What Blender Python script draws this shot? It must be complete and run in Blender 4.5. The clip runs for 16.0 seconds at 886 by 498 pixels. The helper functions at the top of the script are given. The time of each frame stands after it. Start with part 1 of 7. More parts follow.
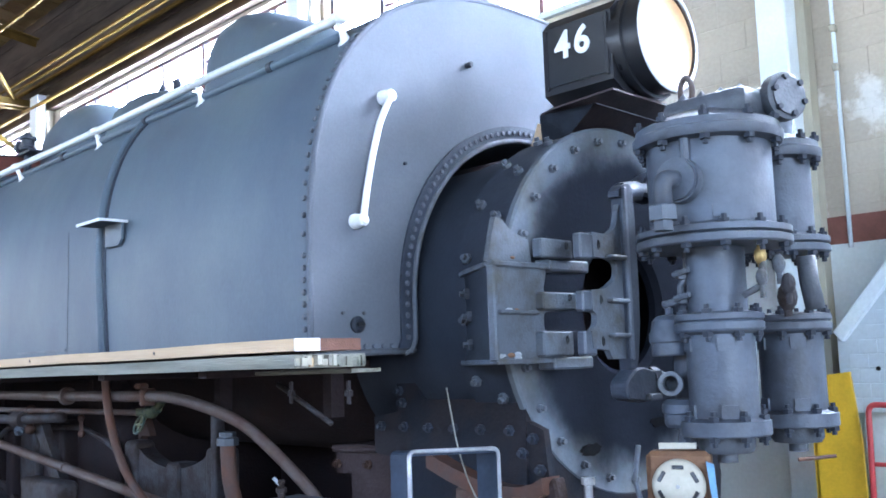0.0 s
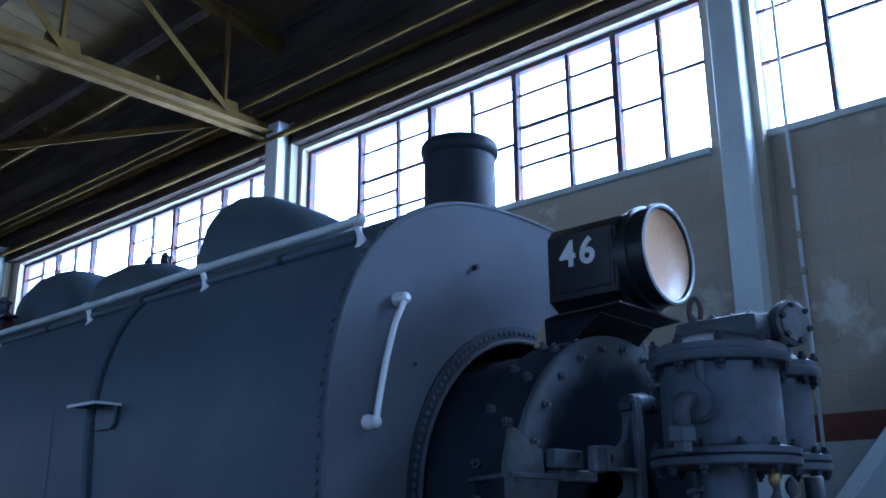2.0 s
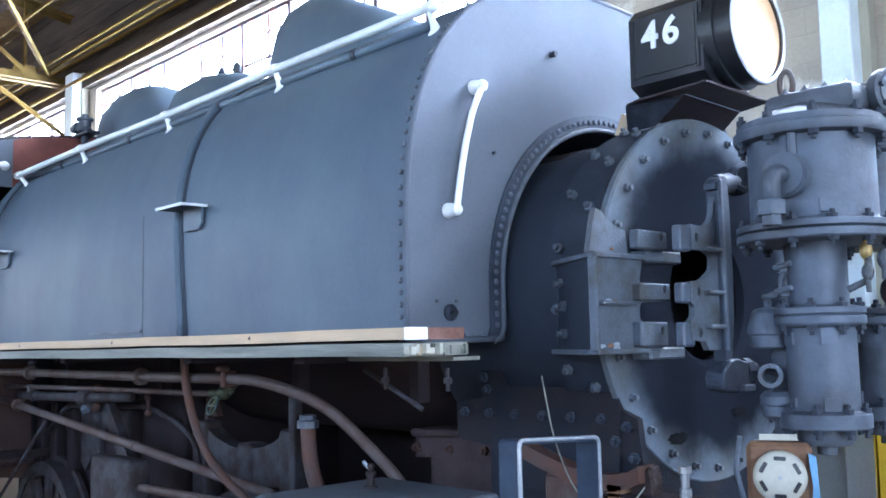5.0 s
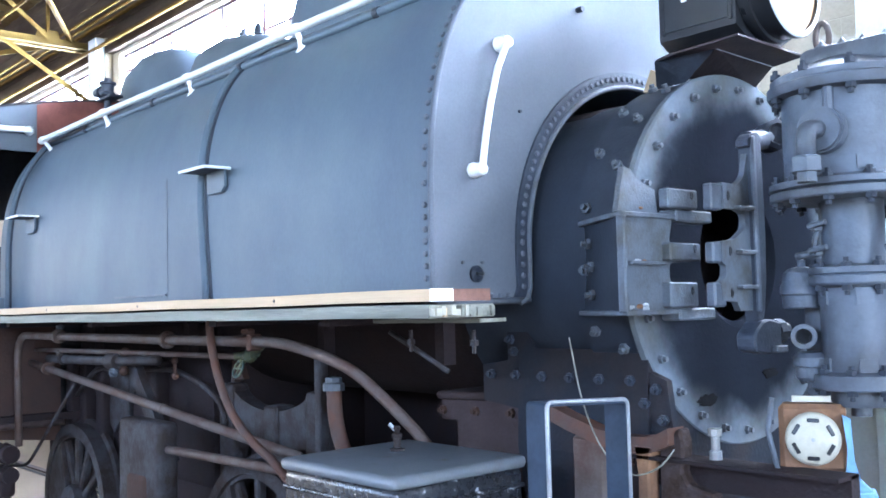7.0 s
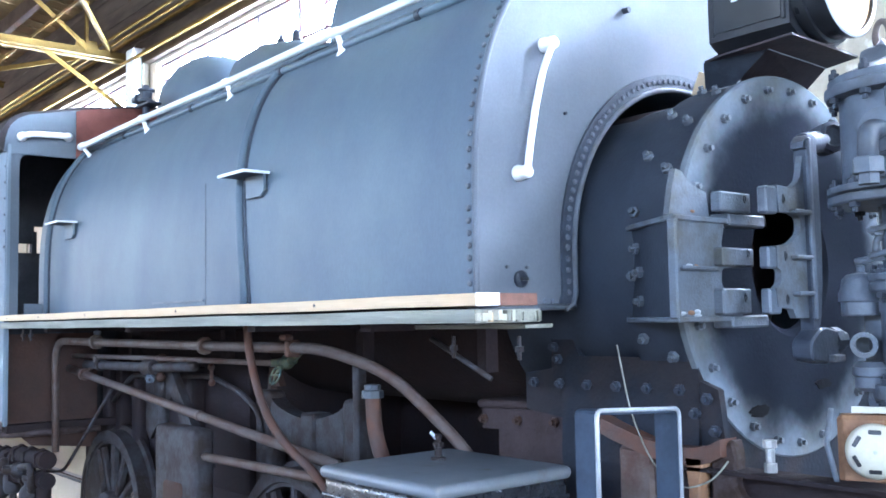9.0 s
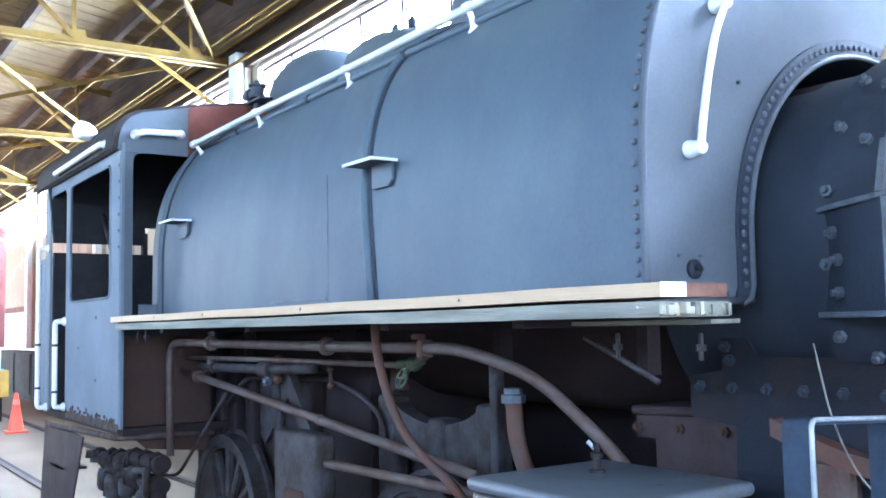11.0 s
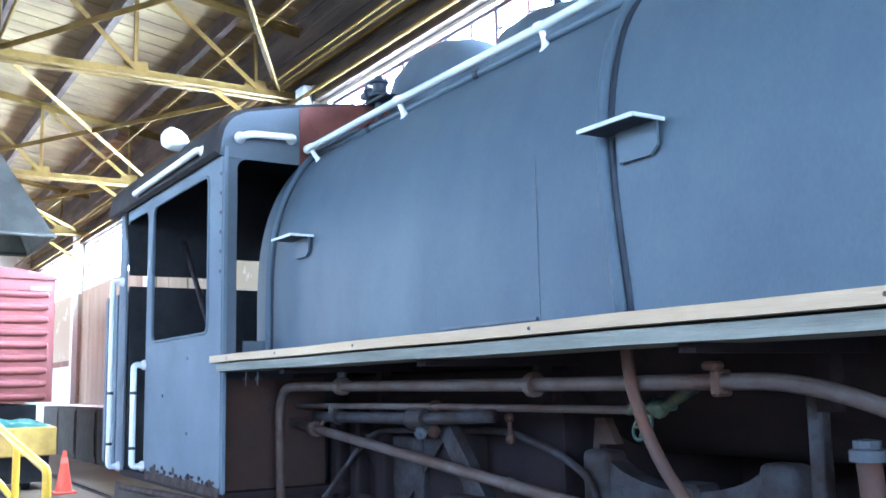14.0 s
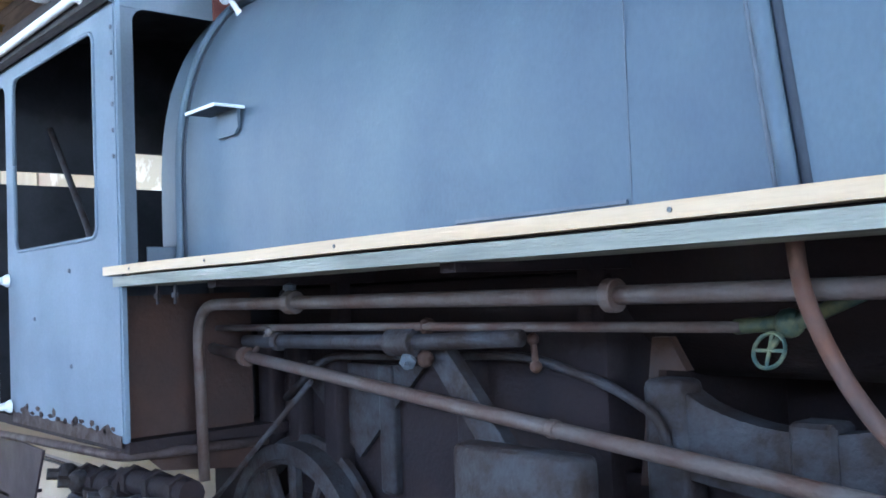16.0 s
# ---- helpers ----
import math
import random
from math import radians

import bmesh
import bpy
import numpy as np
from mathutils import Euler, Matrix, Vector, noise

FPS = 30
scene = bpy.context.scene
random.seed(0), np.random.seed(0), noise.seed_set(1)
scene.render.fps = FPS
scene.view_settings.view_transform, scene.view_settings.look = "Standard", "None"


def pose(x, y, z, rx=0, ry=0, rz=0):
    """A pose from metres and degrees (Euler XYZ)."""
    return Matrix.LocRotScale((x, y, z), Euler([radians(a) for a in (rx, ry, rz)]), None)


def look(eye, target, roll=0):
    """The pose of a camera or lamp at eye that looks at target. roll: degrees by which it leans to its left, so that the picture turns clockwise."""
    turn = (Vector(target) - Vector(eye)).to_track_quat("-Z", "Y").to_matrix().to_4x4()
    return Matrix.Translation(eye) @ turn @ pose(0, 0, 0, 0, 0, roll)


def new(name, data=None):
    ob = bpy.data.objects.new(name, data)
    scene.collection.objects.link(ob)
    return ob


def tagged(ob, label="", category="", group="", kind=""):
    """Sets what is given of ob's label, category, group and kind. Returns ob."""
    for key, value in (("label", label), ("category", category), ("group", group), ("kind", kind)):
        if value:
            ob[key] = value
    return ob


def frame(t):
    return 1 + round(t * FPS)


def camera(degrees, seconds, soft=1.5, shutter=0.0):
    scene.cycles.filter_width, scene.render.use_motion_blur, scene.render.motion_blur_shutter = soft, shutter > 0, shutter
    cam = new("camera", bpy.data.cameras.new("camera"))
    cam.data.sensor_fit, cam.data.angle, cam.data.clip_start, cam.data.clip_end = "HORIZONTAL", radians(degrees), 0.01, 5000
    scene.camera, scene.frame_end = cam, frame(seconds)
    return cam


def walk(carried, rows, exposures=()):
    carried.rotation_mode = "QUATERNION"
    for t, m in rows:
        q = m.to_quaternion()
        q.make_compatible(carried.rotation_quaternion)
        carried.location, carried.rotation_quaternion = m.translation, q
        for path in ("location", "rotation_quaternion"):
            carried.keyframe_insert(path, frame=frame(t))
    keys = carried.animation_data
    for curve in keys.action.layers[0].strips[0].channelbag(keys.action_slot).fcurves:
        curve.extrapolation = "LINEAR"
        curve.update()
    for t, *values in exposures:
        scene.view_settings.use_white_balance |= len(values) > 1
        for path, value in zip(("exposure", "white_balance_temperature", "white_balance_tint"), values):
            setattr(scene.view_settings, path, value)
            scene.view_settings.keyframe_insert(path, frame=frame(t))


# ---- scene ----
cam = camera(49.9, 16.0, soft=1.7)
PATH = [
    (0, (0.152, -3.05, 1.801), (-1.275, -1.668, 2.039), -1.9),
    (0.5, (0.05, -3.136, 1.868), (-1.274, -1.673, 2.199), -2.9),
    (1, (0.06, -3.203, 1.909), (-1.234, -1.738, 2.333), -2.3),
    (1.5, (0.058, -3.256, 1.925), (-1.231, -1.816, 2.439), -1.2),
    (2, (0.051, -3.305, 1.947), (-1.24, -1.885, 2.509), -0.3),
    (2.5, (0.05, -3.363, 1.967), (-1.24, -1.949, 2.546), 0.0),
    (3, (0.042, -3.361, 1.954), (-1.258, -1.961, 2.548), 0.2),
    (3.5, (0.035, -3.358, 1.939), (-1.283, -1.97, 2.518), 0.1),
    (4, (0.005, -3.348, 1.895), (-1.344, -1.957, 2.39), -0.2),
    (4.5, (0.004, -3.295, 1.842), (-1.408, -1.92, 2.181), -0.3),
    (5, (-0.01, -3.279, 1.84), (-1.461, -1.917, 2.035), -1.2),
    (5.2, (-0.01, -3.273, 1.832), (-1.471, -1.918, 1.998), -1.3),
    (7.5, (-0.061, -3.245, 1.835), (-1.555, -1.92, 1.954), -1.4),
    (8, (-0.073, -3.235, 1.826), (-1.572, -1.917, 1.955), -1.1),
    (8.2, (-0.081, -3.23, 1.821), (-1.585, -1.919, 1.956), -1.0),
    (10.3, (-0.325, -3.247, 1.811), (-1.925, -2.057, 1.971), -1.1),
    (10.5, (-0.374, -3.228, 1.799), (-1.987, -2.058, 1.964), -1.0),
    (11, (-0.522, -3.192, 1.791), (-2.167, -2.066, 1.95), -1.1),
    (11.5, (-0.704, -3.157, 1.776), (-2.375, -2.069, 1.924), -1.1),
    (12, (-0.888, -3.228, 1.782), (-2.566, -2.146, 1.908), -1.1),
    (12.5, (-1.078, -3.245, 1.79), (-2.76, -2.169, 1.904), -1.4),
    (13, (-1.341, -3.178, 1.775), (-3.033, -2.12, 1.916), -1.7),
    (13.5, (-1.607, -3.151, 1.772), (-3.292, -2.107, 2.034), -2.2),
    (14, (-1.892, -3.174, 1.712), (-3.561, -2.109, 1.991), -1.2),
    (14.5, (-2.193, -3.089, 1.72), (-3.843, -1.983, 1.954), -1.2),
    (15, (-2.505, -3.003, 1.739), (-4.106, -1.819, 1.919), -1.7),
    (15.5, (-2.768, -3.028, 1.726), (-4.319, -1.773, 1.876), -1.8),
    (16, (-3.046, -2.979, 1.728), (-4.556, -1.671, 1.816), -2.3),
]
EXPOSURES = [(0.0, 3.85, 5750, 17), (0.5, 3.58, 5550, 16), (1.0, 3.12, 5300, 16), (1.5, 2.25, 5050, 15), (2.0, 0.90, 4500, 15), (2.5, -0.38, 4700, 17), (3.0, -1.23, 4700, 17),
             (3.5, -1.63, 4700, 17), (4.0, -0.90, 4750, 16), (4.4, 0.70, 4600, 15), (4.7, 2.48, 5150, 16), (5.0, 3.59, 5550, 17), (5.5, 3.89, 5600, 17), (7.3, 4.29, 5700, 16), (8.2, 4.39, 5700, 16),
             (10.5, 4.14, 5450, 13), (11.5, 4.04, 5350, 13), (13.0, 3.86, 5200, 12), (14.5, 3.96, 5200, 12), (15.5, 4.12, 5250, 12), (16.0, 4.28, 5400, 12)]
walk(cam, [(t, look(eye, target, roll)) for t, eye, target, roll in PATH], EXPOSURES)

# ---- world and large lights ----
world = bpy.data.worlds.new("sky")
scene.world = world
world.use_nodes = True
wn = world.node_tree
sky = wn.nodes.new("ShaderNodeTexSky")
sky.sky_type = "NISHITA"
sky.sun_disc = False
sky.sun_elevation = radians(48)
sky.sun_rotation = radians(60)
wn.nodes["Background"].inputs[1].default_value = 0.15
wn.links.new(sky.outputs[0], wn.nodes["Background"].inputs[0])


def window_light(place, target, w, h, power, colour):
    """Daylight that comes in through an opening."""
    d = bpy.data.lights.new("window_light", "AREA")
    d.shape, d.size, d.size_y, d.energy, d.color = "RECTANGLE", w, h, power, colour
    ob = new("window_light", d)
    ob.matrix_world = look(place, target)
    return ob


DAY = (0.66, 0.83, 1.0)
WARM = (1.0, 0.90, 0.74)
WALL_Y = 2.8          # inner face of the window wall behind the locomotive
SOUTH_Y = -12.0       # inner face of the wall behind the camera
WEST_X, EAST_X = -40.0, 10.0
SKYLIGHT = (0.78, 0.88, 1.0)
for xa, xb in ((-37.5, -31.2), (-30.6, -23.6), (-22.9, -15.4), (-14.35, -8.05), (-7.55, -2.84), (-2.50, 2.6), (3.0, 8.0)):
    window_light(((xa + xb) / 2, WALL_Y + 0.38, 5.25), ((xa + xb) / 2, -4, 5.25), xb - xa - 0.02, 1.28, (30 if xb < 2.7 else 6) * (xb - xa), SKYLIGHT)
for wx, power in ((-26.0, 66), (-14.5, 54), (-3.0, 15), (6.0, 18)):
    window_light((wx, SOUTH_Y - 0.35, 5.1), (wx, 0, 2.6), 6.2, 3.0, power, WARM if wx < -20 else DAY)
window_light((WEST_X + 0.2, -4.0, 2.6), (0, -4.0, 1.2), 7.0, 4.6, 100, WARM)
window_light((EAST_X - 0.2, -5.0, 2.9), (0, -4.0, 1.6), 7.0, 5.0, 72, DAY)


# ---- materials ----
def shader(name, base, rough=0.6, metal=0.0, vary=0.25, scale=3.0, fine=60.0, bump=0.15, second=None, spread=0.5, edge=0.08, fine_amount=0.12, coat=0.0, stretch=(1, 1, 1), rand=0.0, spec=0.5, placed=False):
    """Paint, metal, wood or stone: base colour with blotches of a second colour, fine grain, and relief."""
    m = bpy.data.materials.new(name)
    m.use_nodes = True
    t = m.node_tree
    n, l = t.nodes, t.links
    p = n["Principled BSDF"]
    co = n.new("ShaderNodeTexCoord")
    mp = n.new("ShaderNodeMapping")
    mp.inputs["Scale"].default_value = stretch
    if placed:
        where = n.new("ShaderNodeObjectInfo")
        plus = n.new("ShaderNodeVectorMath")
        l.new(co.outputs["Object"], plus.inputs[0])
        l.new(where.outputs["Location"], plus.inputs[1])
        l.new(plus.outputs[0], mp.inputs[0])
    else:
        l.new(co.outputs["Object"], mp.inputs[0])
    big = n.new("ShaderNodeTexNoise")
    big.inputs["Scale"].default_value, big.inputs["Detail"].default_value, big.inputs["Roughness"].default_value = scale, 6, 0.62
    l.new(mp.outputs[0], big.inputs["Vector"])
    small = n.new("ShaderNodeTexNoise")
    small.inputs["Scale"].default_value, small.inputs["Detail"].default_value = fine, 3
    l.new(mp.outputs[0], small.inputs["Vector"])
    ramp = n.new("ShaderNodeMapRange")
    ramp.inputs["From Min"].default_value, ramp.inputs["From Max"].default_value = spread - edge, spread + edge
    l.new(big.outputs["Fac"], ramp.inputs["Value"])
    mix = n.new("ShaderNodeMix")
    mix.data_type = "RGBA"
    mix.inputs["A"].default_value = (*base, 1)
    mix.inputs["B"].default_value = (*(second or [c * (1 - vary) for c in base]), 1)
    l.new(ramp.outputs[0], mix.inputs["Factor"])
    val = n.new("ShaderNodeMath")
    val.operation = "MULTIPLY_ADD"
    val.inputs[1].default_value, val.inputs[2].default_value = 2 * fine_amount, 1 - fine_amount
    l.new(small.outputs["Fac"], val.inputs[0])
    hsv = n.new("ShaderNodeHueSaturation")
    l.new(mix.outputs["Result"], hsv.inputs["Color"])
    if rand:
        info = n.new("ShaderNodeObjectInfo")
        r2 = n.new("ShaderNodeMath")
        r2.operation = "MULTIPLY_ADD"
        r2.inputs[1].default_value, r2.inputs[2].default_value = 2 * rand, -rand
        l.new(info.outputs["Random"], r2.inputs[0])
        add = n.new("ShaderNodeMath")
        l.new(val.outputs[0], add.inputs[0])
        l.new(r2.outputs[0], add.inputs[1])
        l.new(add.outputs[0], hsv.inputs["Value"])
    else:
        l.new(val.outputs[0], hsv.inputs["Value"])
    l.new(hsv.outputs[0], p.inputs["Base Color"])
    rr = n.new("ShaderNodeMapRange")
    rr.inputs["To Min"].default_value, rr.inputs["To Max"].default_value = max(0.05, rough - 0.1), min(1, rough + 0.1)
    l.new(big.outputs["Fac"], rr.inputs["Value"])
    l.new(rr.outputs[0], p.inputs["Roughness"])
    p.inputs["Metallic"].default_value = metal
    p.inputs["Coat Weight"].default_value = coat
    p.inputs["Specular IOR Level"].default_value = spec
    if bump:
        b = n.new("ShaderNodeBump")
        b.inputs["Strength"].default_value, b.inputs["Distance"].default_value = bump, 0.01
        mixh = n.new("ShaderNodeMath")
        l.new(big.outputs["Fac"], mixh.inputs[0])
        l.new(small.outputs["Fac"], mixh.inputs[1])
        l.new(mixh.outputs[0], b.inputs["Height"])
        l.new(b.outputs[0], p.inputs["Normal"])
    return m


TANK = shader("tank_paint", (0.080, 0.109, 0.132), 0.52, 0, 0.22, 1.3, 70, 0.07, second=(0.063, 0.084, 0.114), spread=0.5, edge=0.17, stretch=(1.3, 1, 0.7), spec=0.25)
TANK_SEAM = shader("tank_seam_shade", (0.085, 0.102, 0.128), 0.6, 0, 0.2, 8, 60, 0.05)
FRONT = shader("graphite_paint", (0.111, 0.123, 0.146), 0.75, 0, 0.25, 1.6, 110, 0.05, edge=0.3, spec=0.15)
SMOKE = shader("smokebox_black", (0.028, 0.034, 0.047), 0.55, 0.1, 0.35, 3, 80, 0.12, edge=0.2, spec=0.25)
SOOT = shader("soot", (0.007, 0.007, 0.008), 0.9, 0, 0.3, 5, 60, 0.1, spec=0.05)
SADDLE = shader("sooty_saddle", (0.013, 0.015, 0.021), 0.75, 0, 0.35, 4, 70, 0.2, second=(0.021, 0.018, 0.020), spec=0.12)
HANGER = shader("dark_blue_casting", (0.042, 0.05, 0.068), 0.55, 0.1, 0.3, 6, 80, 0.2, spec=0.25)
PLATE_RING = shader("soot_shade_ring", (0.12, 0.138, 0.162), 0.95, 0, 0.25, 3.2, 70, 0.12, second=(0.098, 0.098, 0.09), spread=0.56, edge=0.12, spec=0.0)
def soot_and_shade(m):
    """Soot and painted shade on the ring round the smokebox mouth and up its sides."""
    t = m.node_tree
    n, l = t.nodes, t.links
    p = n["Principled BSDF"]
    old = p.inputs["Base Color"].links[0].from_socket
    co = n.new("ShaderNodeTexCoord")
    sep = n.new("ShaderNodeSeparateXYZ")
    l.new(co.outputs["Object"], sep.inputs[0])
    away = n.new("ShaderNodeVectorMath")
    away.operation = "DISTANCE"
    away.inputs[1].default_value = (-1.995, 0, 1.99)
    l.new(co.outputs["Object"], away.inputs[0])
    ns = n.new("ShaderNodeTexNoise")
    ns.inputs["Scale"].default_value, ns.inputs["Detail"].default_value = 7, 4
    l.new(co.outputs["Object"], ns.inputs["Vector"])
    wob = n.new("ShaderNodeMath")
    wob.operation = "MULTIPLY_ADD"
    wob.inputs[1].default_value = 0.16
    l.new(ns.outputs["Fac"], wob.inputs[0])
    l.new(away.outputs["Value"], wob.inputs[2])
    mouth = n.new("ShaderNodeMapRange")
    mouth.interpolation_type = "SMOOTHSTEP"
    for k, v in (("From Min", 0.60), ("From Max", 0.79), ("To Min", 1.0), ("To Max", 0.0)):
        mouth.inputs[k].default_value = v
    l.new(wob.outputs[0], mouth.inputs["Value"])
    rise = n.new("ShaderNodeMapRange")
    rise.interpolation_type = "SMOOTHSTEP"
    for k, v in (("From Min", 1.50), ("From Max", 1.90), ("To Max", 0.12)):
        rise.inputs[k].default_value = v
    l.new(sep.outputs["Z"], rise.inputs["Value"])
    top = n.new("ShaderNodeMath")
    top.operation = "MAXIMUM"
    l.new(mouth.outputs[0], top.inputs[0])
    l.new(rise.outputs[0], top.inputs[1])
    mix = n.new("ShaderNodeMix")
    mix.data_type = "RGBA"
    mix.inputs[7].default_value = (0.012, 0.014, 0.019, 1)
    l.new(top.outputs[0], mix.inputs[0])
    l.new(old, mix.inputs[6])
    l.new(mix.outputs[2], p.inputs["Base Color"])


soot_and_shade(PLATE_RING)
NUT_PAINT = shader("painted_nut", (0.085, 0.095, 0.11), 0.5, 0.1, 0.3, 8, 80, 0.15, spec=0.4)
CAST = shader("grey_casting", (0.085, 0.098, 0.119), 0.65, 0.0, 0.3, 10, 120, 0.22, second=(0.062, 0.062, 0.060), spread=0.55, edge=0.10, spec=0.3)
PUMP = shader("pump_paint", (0.078, 0.094, 0.122), 0.55, 0.1, 0.3, 5, 90, 0.15, second=(0.045, 0.050, 0.062), edge=0.12)
PUMP_TOP = shader("pump_dark", (0.07, 0.078, 0.092), 0.6, 0.1, 0.3, 6, 90, 0.2)
STEEL = shader("bare_steel", (0.42, 0.43, 0.44), 0.35, 0.8, 0.25, 8, 90, 0.1)
WHITE = shader("white_rail_paint", (0.78, 0.79, 0.80), 0.4, 0, 0.08, 7, 90, 0.06)
WHITE_DULL = shader("dull_white_paint", (0.62, 0.65, 0.66), 0.5, 0, 0.15, 7, 90, 0.06)
BLACK = shader("black_enamel", (0.018, 0.019, 0.022), 0.3, 0, 0.3, 5, 80, 0.06)
JACKET = shader("worn_black_sheet", (0.016, 0.018, 0.022), 0.28, 0.0, 0.4, 22, 60, 0.15, second=(0.45, 0.46, 0.48), spread=0.64, edge=0.02)
JACKET_TOP = shader("dusty_grey_sheet", (0.125, 0.138, 0.155), 0.5, 0.05, 0.2, 7, 60, 0.12, second=(0.10, 0.072, 0.055), spread=0.66, edge=0.05)
RUST = shader("rusty_iron", (0.058, 0.030, 0.021), 0.8, 0.1, 0.4, 6, 70, 0.35, second=(0.045, 0.032, 0.028), edge=0.15, spec=0.12)
# brown rust with the shade under the tank put into its colour
RUST_SHADED = shader("shaded_brown_rust", (0.030, 0.019, 0.018), 0.75, 0.05, 0.4, 5, 70, 0.35, second=(0.050, 0.034, 0.033), edge=0.15, spec=0.15)
RUST_SHEET = shader("rusted_sheet", (0.060, 0.040, 0.040), 0.65, 0.15, 0.35, 5, 70, 0.2, second=(0.030, 0.026, 0.032), edge=0.2, spec=0.3)
RUST_PIPE = shader("rusty_pipe", (0.098, 0.080, 0.072), 0.62, 0.1, 0.3, 7, 80, 0.25, second=(0.07, 0.036, 0.026), spread=0.52, edge=0.15, spec=0.25)
RUST_BRIGHT = shader("orange_rust", (0.22, 0.12, 0.065), 0.8, 0, 0.3, 5, 70, 0.3, second=(0.10, 0.055, 0.038), edge=0.15, spec=0.15)
RUST_RED = shader("red_oxide_pipe", (0.098, 0.039, 0.021), 0.7, 0.05, 0.3, 8, 70, 0.2, second=(0.065, 0.045, 0.040), edge=0.2, spec=0.25)
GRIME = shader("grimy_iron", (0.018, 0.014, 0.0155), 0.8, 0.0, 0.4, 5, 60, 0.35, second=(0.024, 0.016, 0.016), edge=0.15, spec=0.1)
FLAKES = shader("flaking_rust", (0.060, 0.045, 0.045), 0.8, 0, 0.5, 12, 60, 0.5, second=(0.03, 0.018, 0.014), edge=0.15, spec=0.15)
RUST_APRON = shader("brown_rust_sheet", (0.055, 0.029, 0.022), 0.8, 0, 0.4, 4, 60, 0.3, second=(0.035, 0.024, 0.022), edge=0.2, spec=0.12)
GREASE = shader("dusty_grey_iron", (0.038, 0.036, 0.040), 0.7, 0.05, 0.35, 9, 70, 0.4, second=(0.022, 0.014, 0.012), edge=0.1, spec=0.25)
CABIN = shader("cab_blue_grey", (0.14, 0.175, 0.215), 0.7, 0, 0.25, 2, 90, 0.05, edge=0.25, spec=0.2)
# cab front: a darker, greyer slate than the cab sides
CAB_GREY = shader("cab_front_slate", (0.078, 0.094, 0.114), 0.75, 0, 0.3, 3, 90, 0.06, second=(0.10, 0.12, 0.145), edge=0.25, spec=0.15)
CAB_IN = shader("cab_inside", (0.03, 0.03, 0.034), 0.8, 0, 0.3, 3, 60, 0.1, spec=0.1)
OXIDE = shader("red_oxide_primer", (0.16, 0.055, 0.045), 0.7, 0, 0.3, 4, 70, 0.1, spec=0.2)
ROOF_TAR = shader("cab_roof_tar", (0.030, 0.026, 0.028), 0.8, 0, 0.3, 5, 70, 0.2, spec=0.2)
PLUM = shader("plum_brown_paint", (0.020, 0.012, 0.018), 0.6, 0, 0.25, 5, 70, 0.12, spec=0.2)
WOOD_NEW = shader("new_timber", (0.52, 0.39, 0.26), 0.65, 0, 0.2, 3, 40, 0.12, second=(0.50, 0.35, 0.21), stretch=(0.25, 4, 4), edge=0.2, rand=0.08, spec=0.25)
WOOD_OLD = shader("weathered_timber", (0.28, 0.275, 0.23), 0.8, 0, 0.3, 4, 40, 0.3, second=(0.12, 0.12, 0.10), stretch=(0.3, 5, 5), edge=0.2, rand=0.08, spec=0.2)
WOOD_RED = shader("stained_plank_end", (0.17, 0.075, 0.05), 0.7, 0, 0.3, 4, 50, 0.15, stretch=(0.3, 4, 4))
BLUE = shader("blue_paint", (0.16, 0.33, 0.50), 0.5, 0, 0.25, 9, 70, 0.1)
BLUE_FRAME = shader("slate_blue_bar", (0.032, 0.046, 0.07), 0.6, 0, 0.25, 7, 70, 0.1, spec=0.15)
EDGE = shader("worn_bright_edge", (0.38, 0.40, 0.43), 0.45, 0.3, 0.25, 12, 90, 0.1)
CREAM = shader("cream_cover", (0.42, 0.39, 0.31), 0.5, 0, 0.12, 7, 80, 0.08)
GREEN = shader("green_valve", (0.024, 0.050, 0.042), 0.6, 0.1, 0.3, 14, 80, 0.2, second=(0.10, 0.105, 0.05), edge=0.1)
BRASS = shader("dull_brass", (0.45, 0.31, 0.12), 0.45, 0.7, 0.3, 12, 80, 0.15)
LENS_IN = shader("lamp_lens", (0.80, 0.50, 0.27), 0.35, 0, 0.08, 4, 60, 0.03)
TRUSS = shader("truss_cream_paint", (0.150, 0.098, 0.026), 0.85, 0, 0.25, 4, 60, 0.1, second=(0.095, 0.058, 0.018), edge=0.2, rand=0.06, spec=0.06)
ROOFWOOD = shader("roof_boards", (0.225, 0.172, 0.085), 0.85, 0, 0.35, 1.3, 40, 0.2, second=(0.12, 0.085, 0.05), stretch=(1, 0.3, 1), edge=0.2, spec=0.1)
HEADBOARD = shader("wall_head_boards", (0.085, 0.068, 0.055), 0.85, 0, 0.3, 2, 40, 0.2, second=(0.05, 0.04, 0.034), stretch=(0.3, 1, 2), spec=0.1, rand=0.04)
BEAM = shader("dark_timber_beam", (0.075, 0.055, 0.042), 0.85, 0, 0.3, 3, 40, 0.2, spec=0.1)
PLASTER = shader("stained_wall", (0.42, 0.365, 0.295), 0.9, 0, 0.3, 1.6, 40, 0.25, second=(0.64, 0.62, 0.57), spread=0.62, edge=0.035)
WAINSCOT = shader("pale_green_plaster", (0.62, 0.66, 0.65), 0.85, 0, 0.2, 1.0, 40, 0.1, edge=0.2)
STAIR = shader("pale_blue_brick_paint", (0.50, 0.56, 0.59), 0.7, 0, 0.15, 1.5, 40, 0.12, second=(0.44, 0.50, 0.53), edge=0.2, rand=0.025)
TRUCK_RED = shader("red_tube_paint", (0.55, 0.06, 0.06), 0.4, 0, 0.2, 7, 60, 0.05)
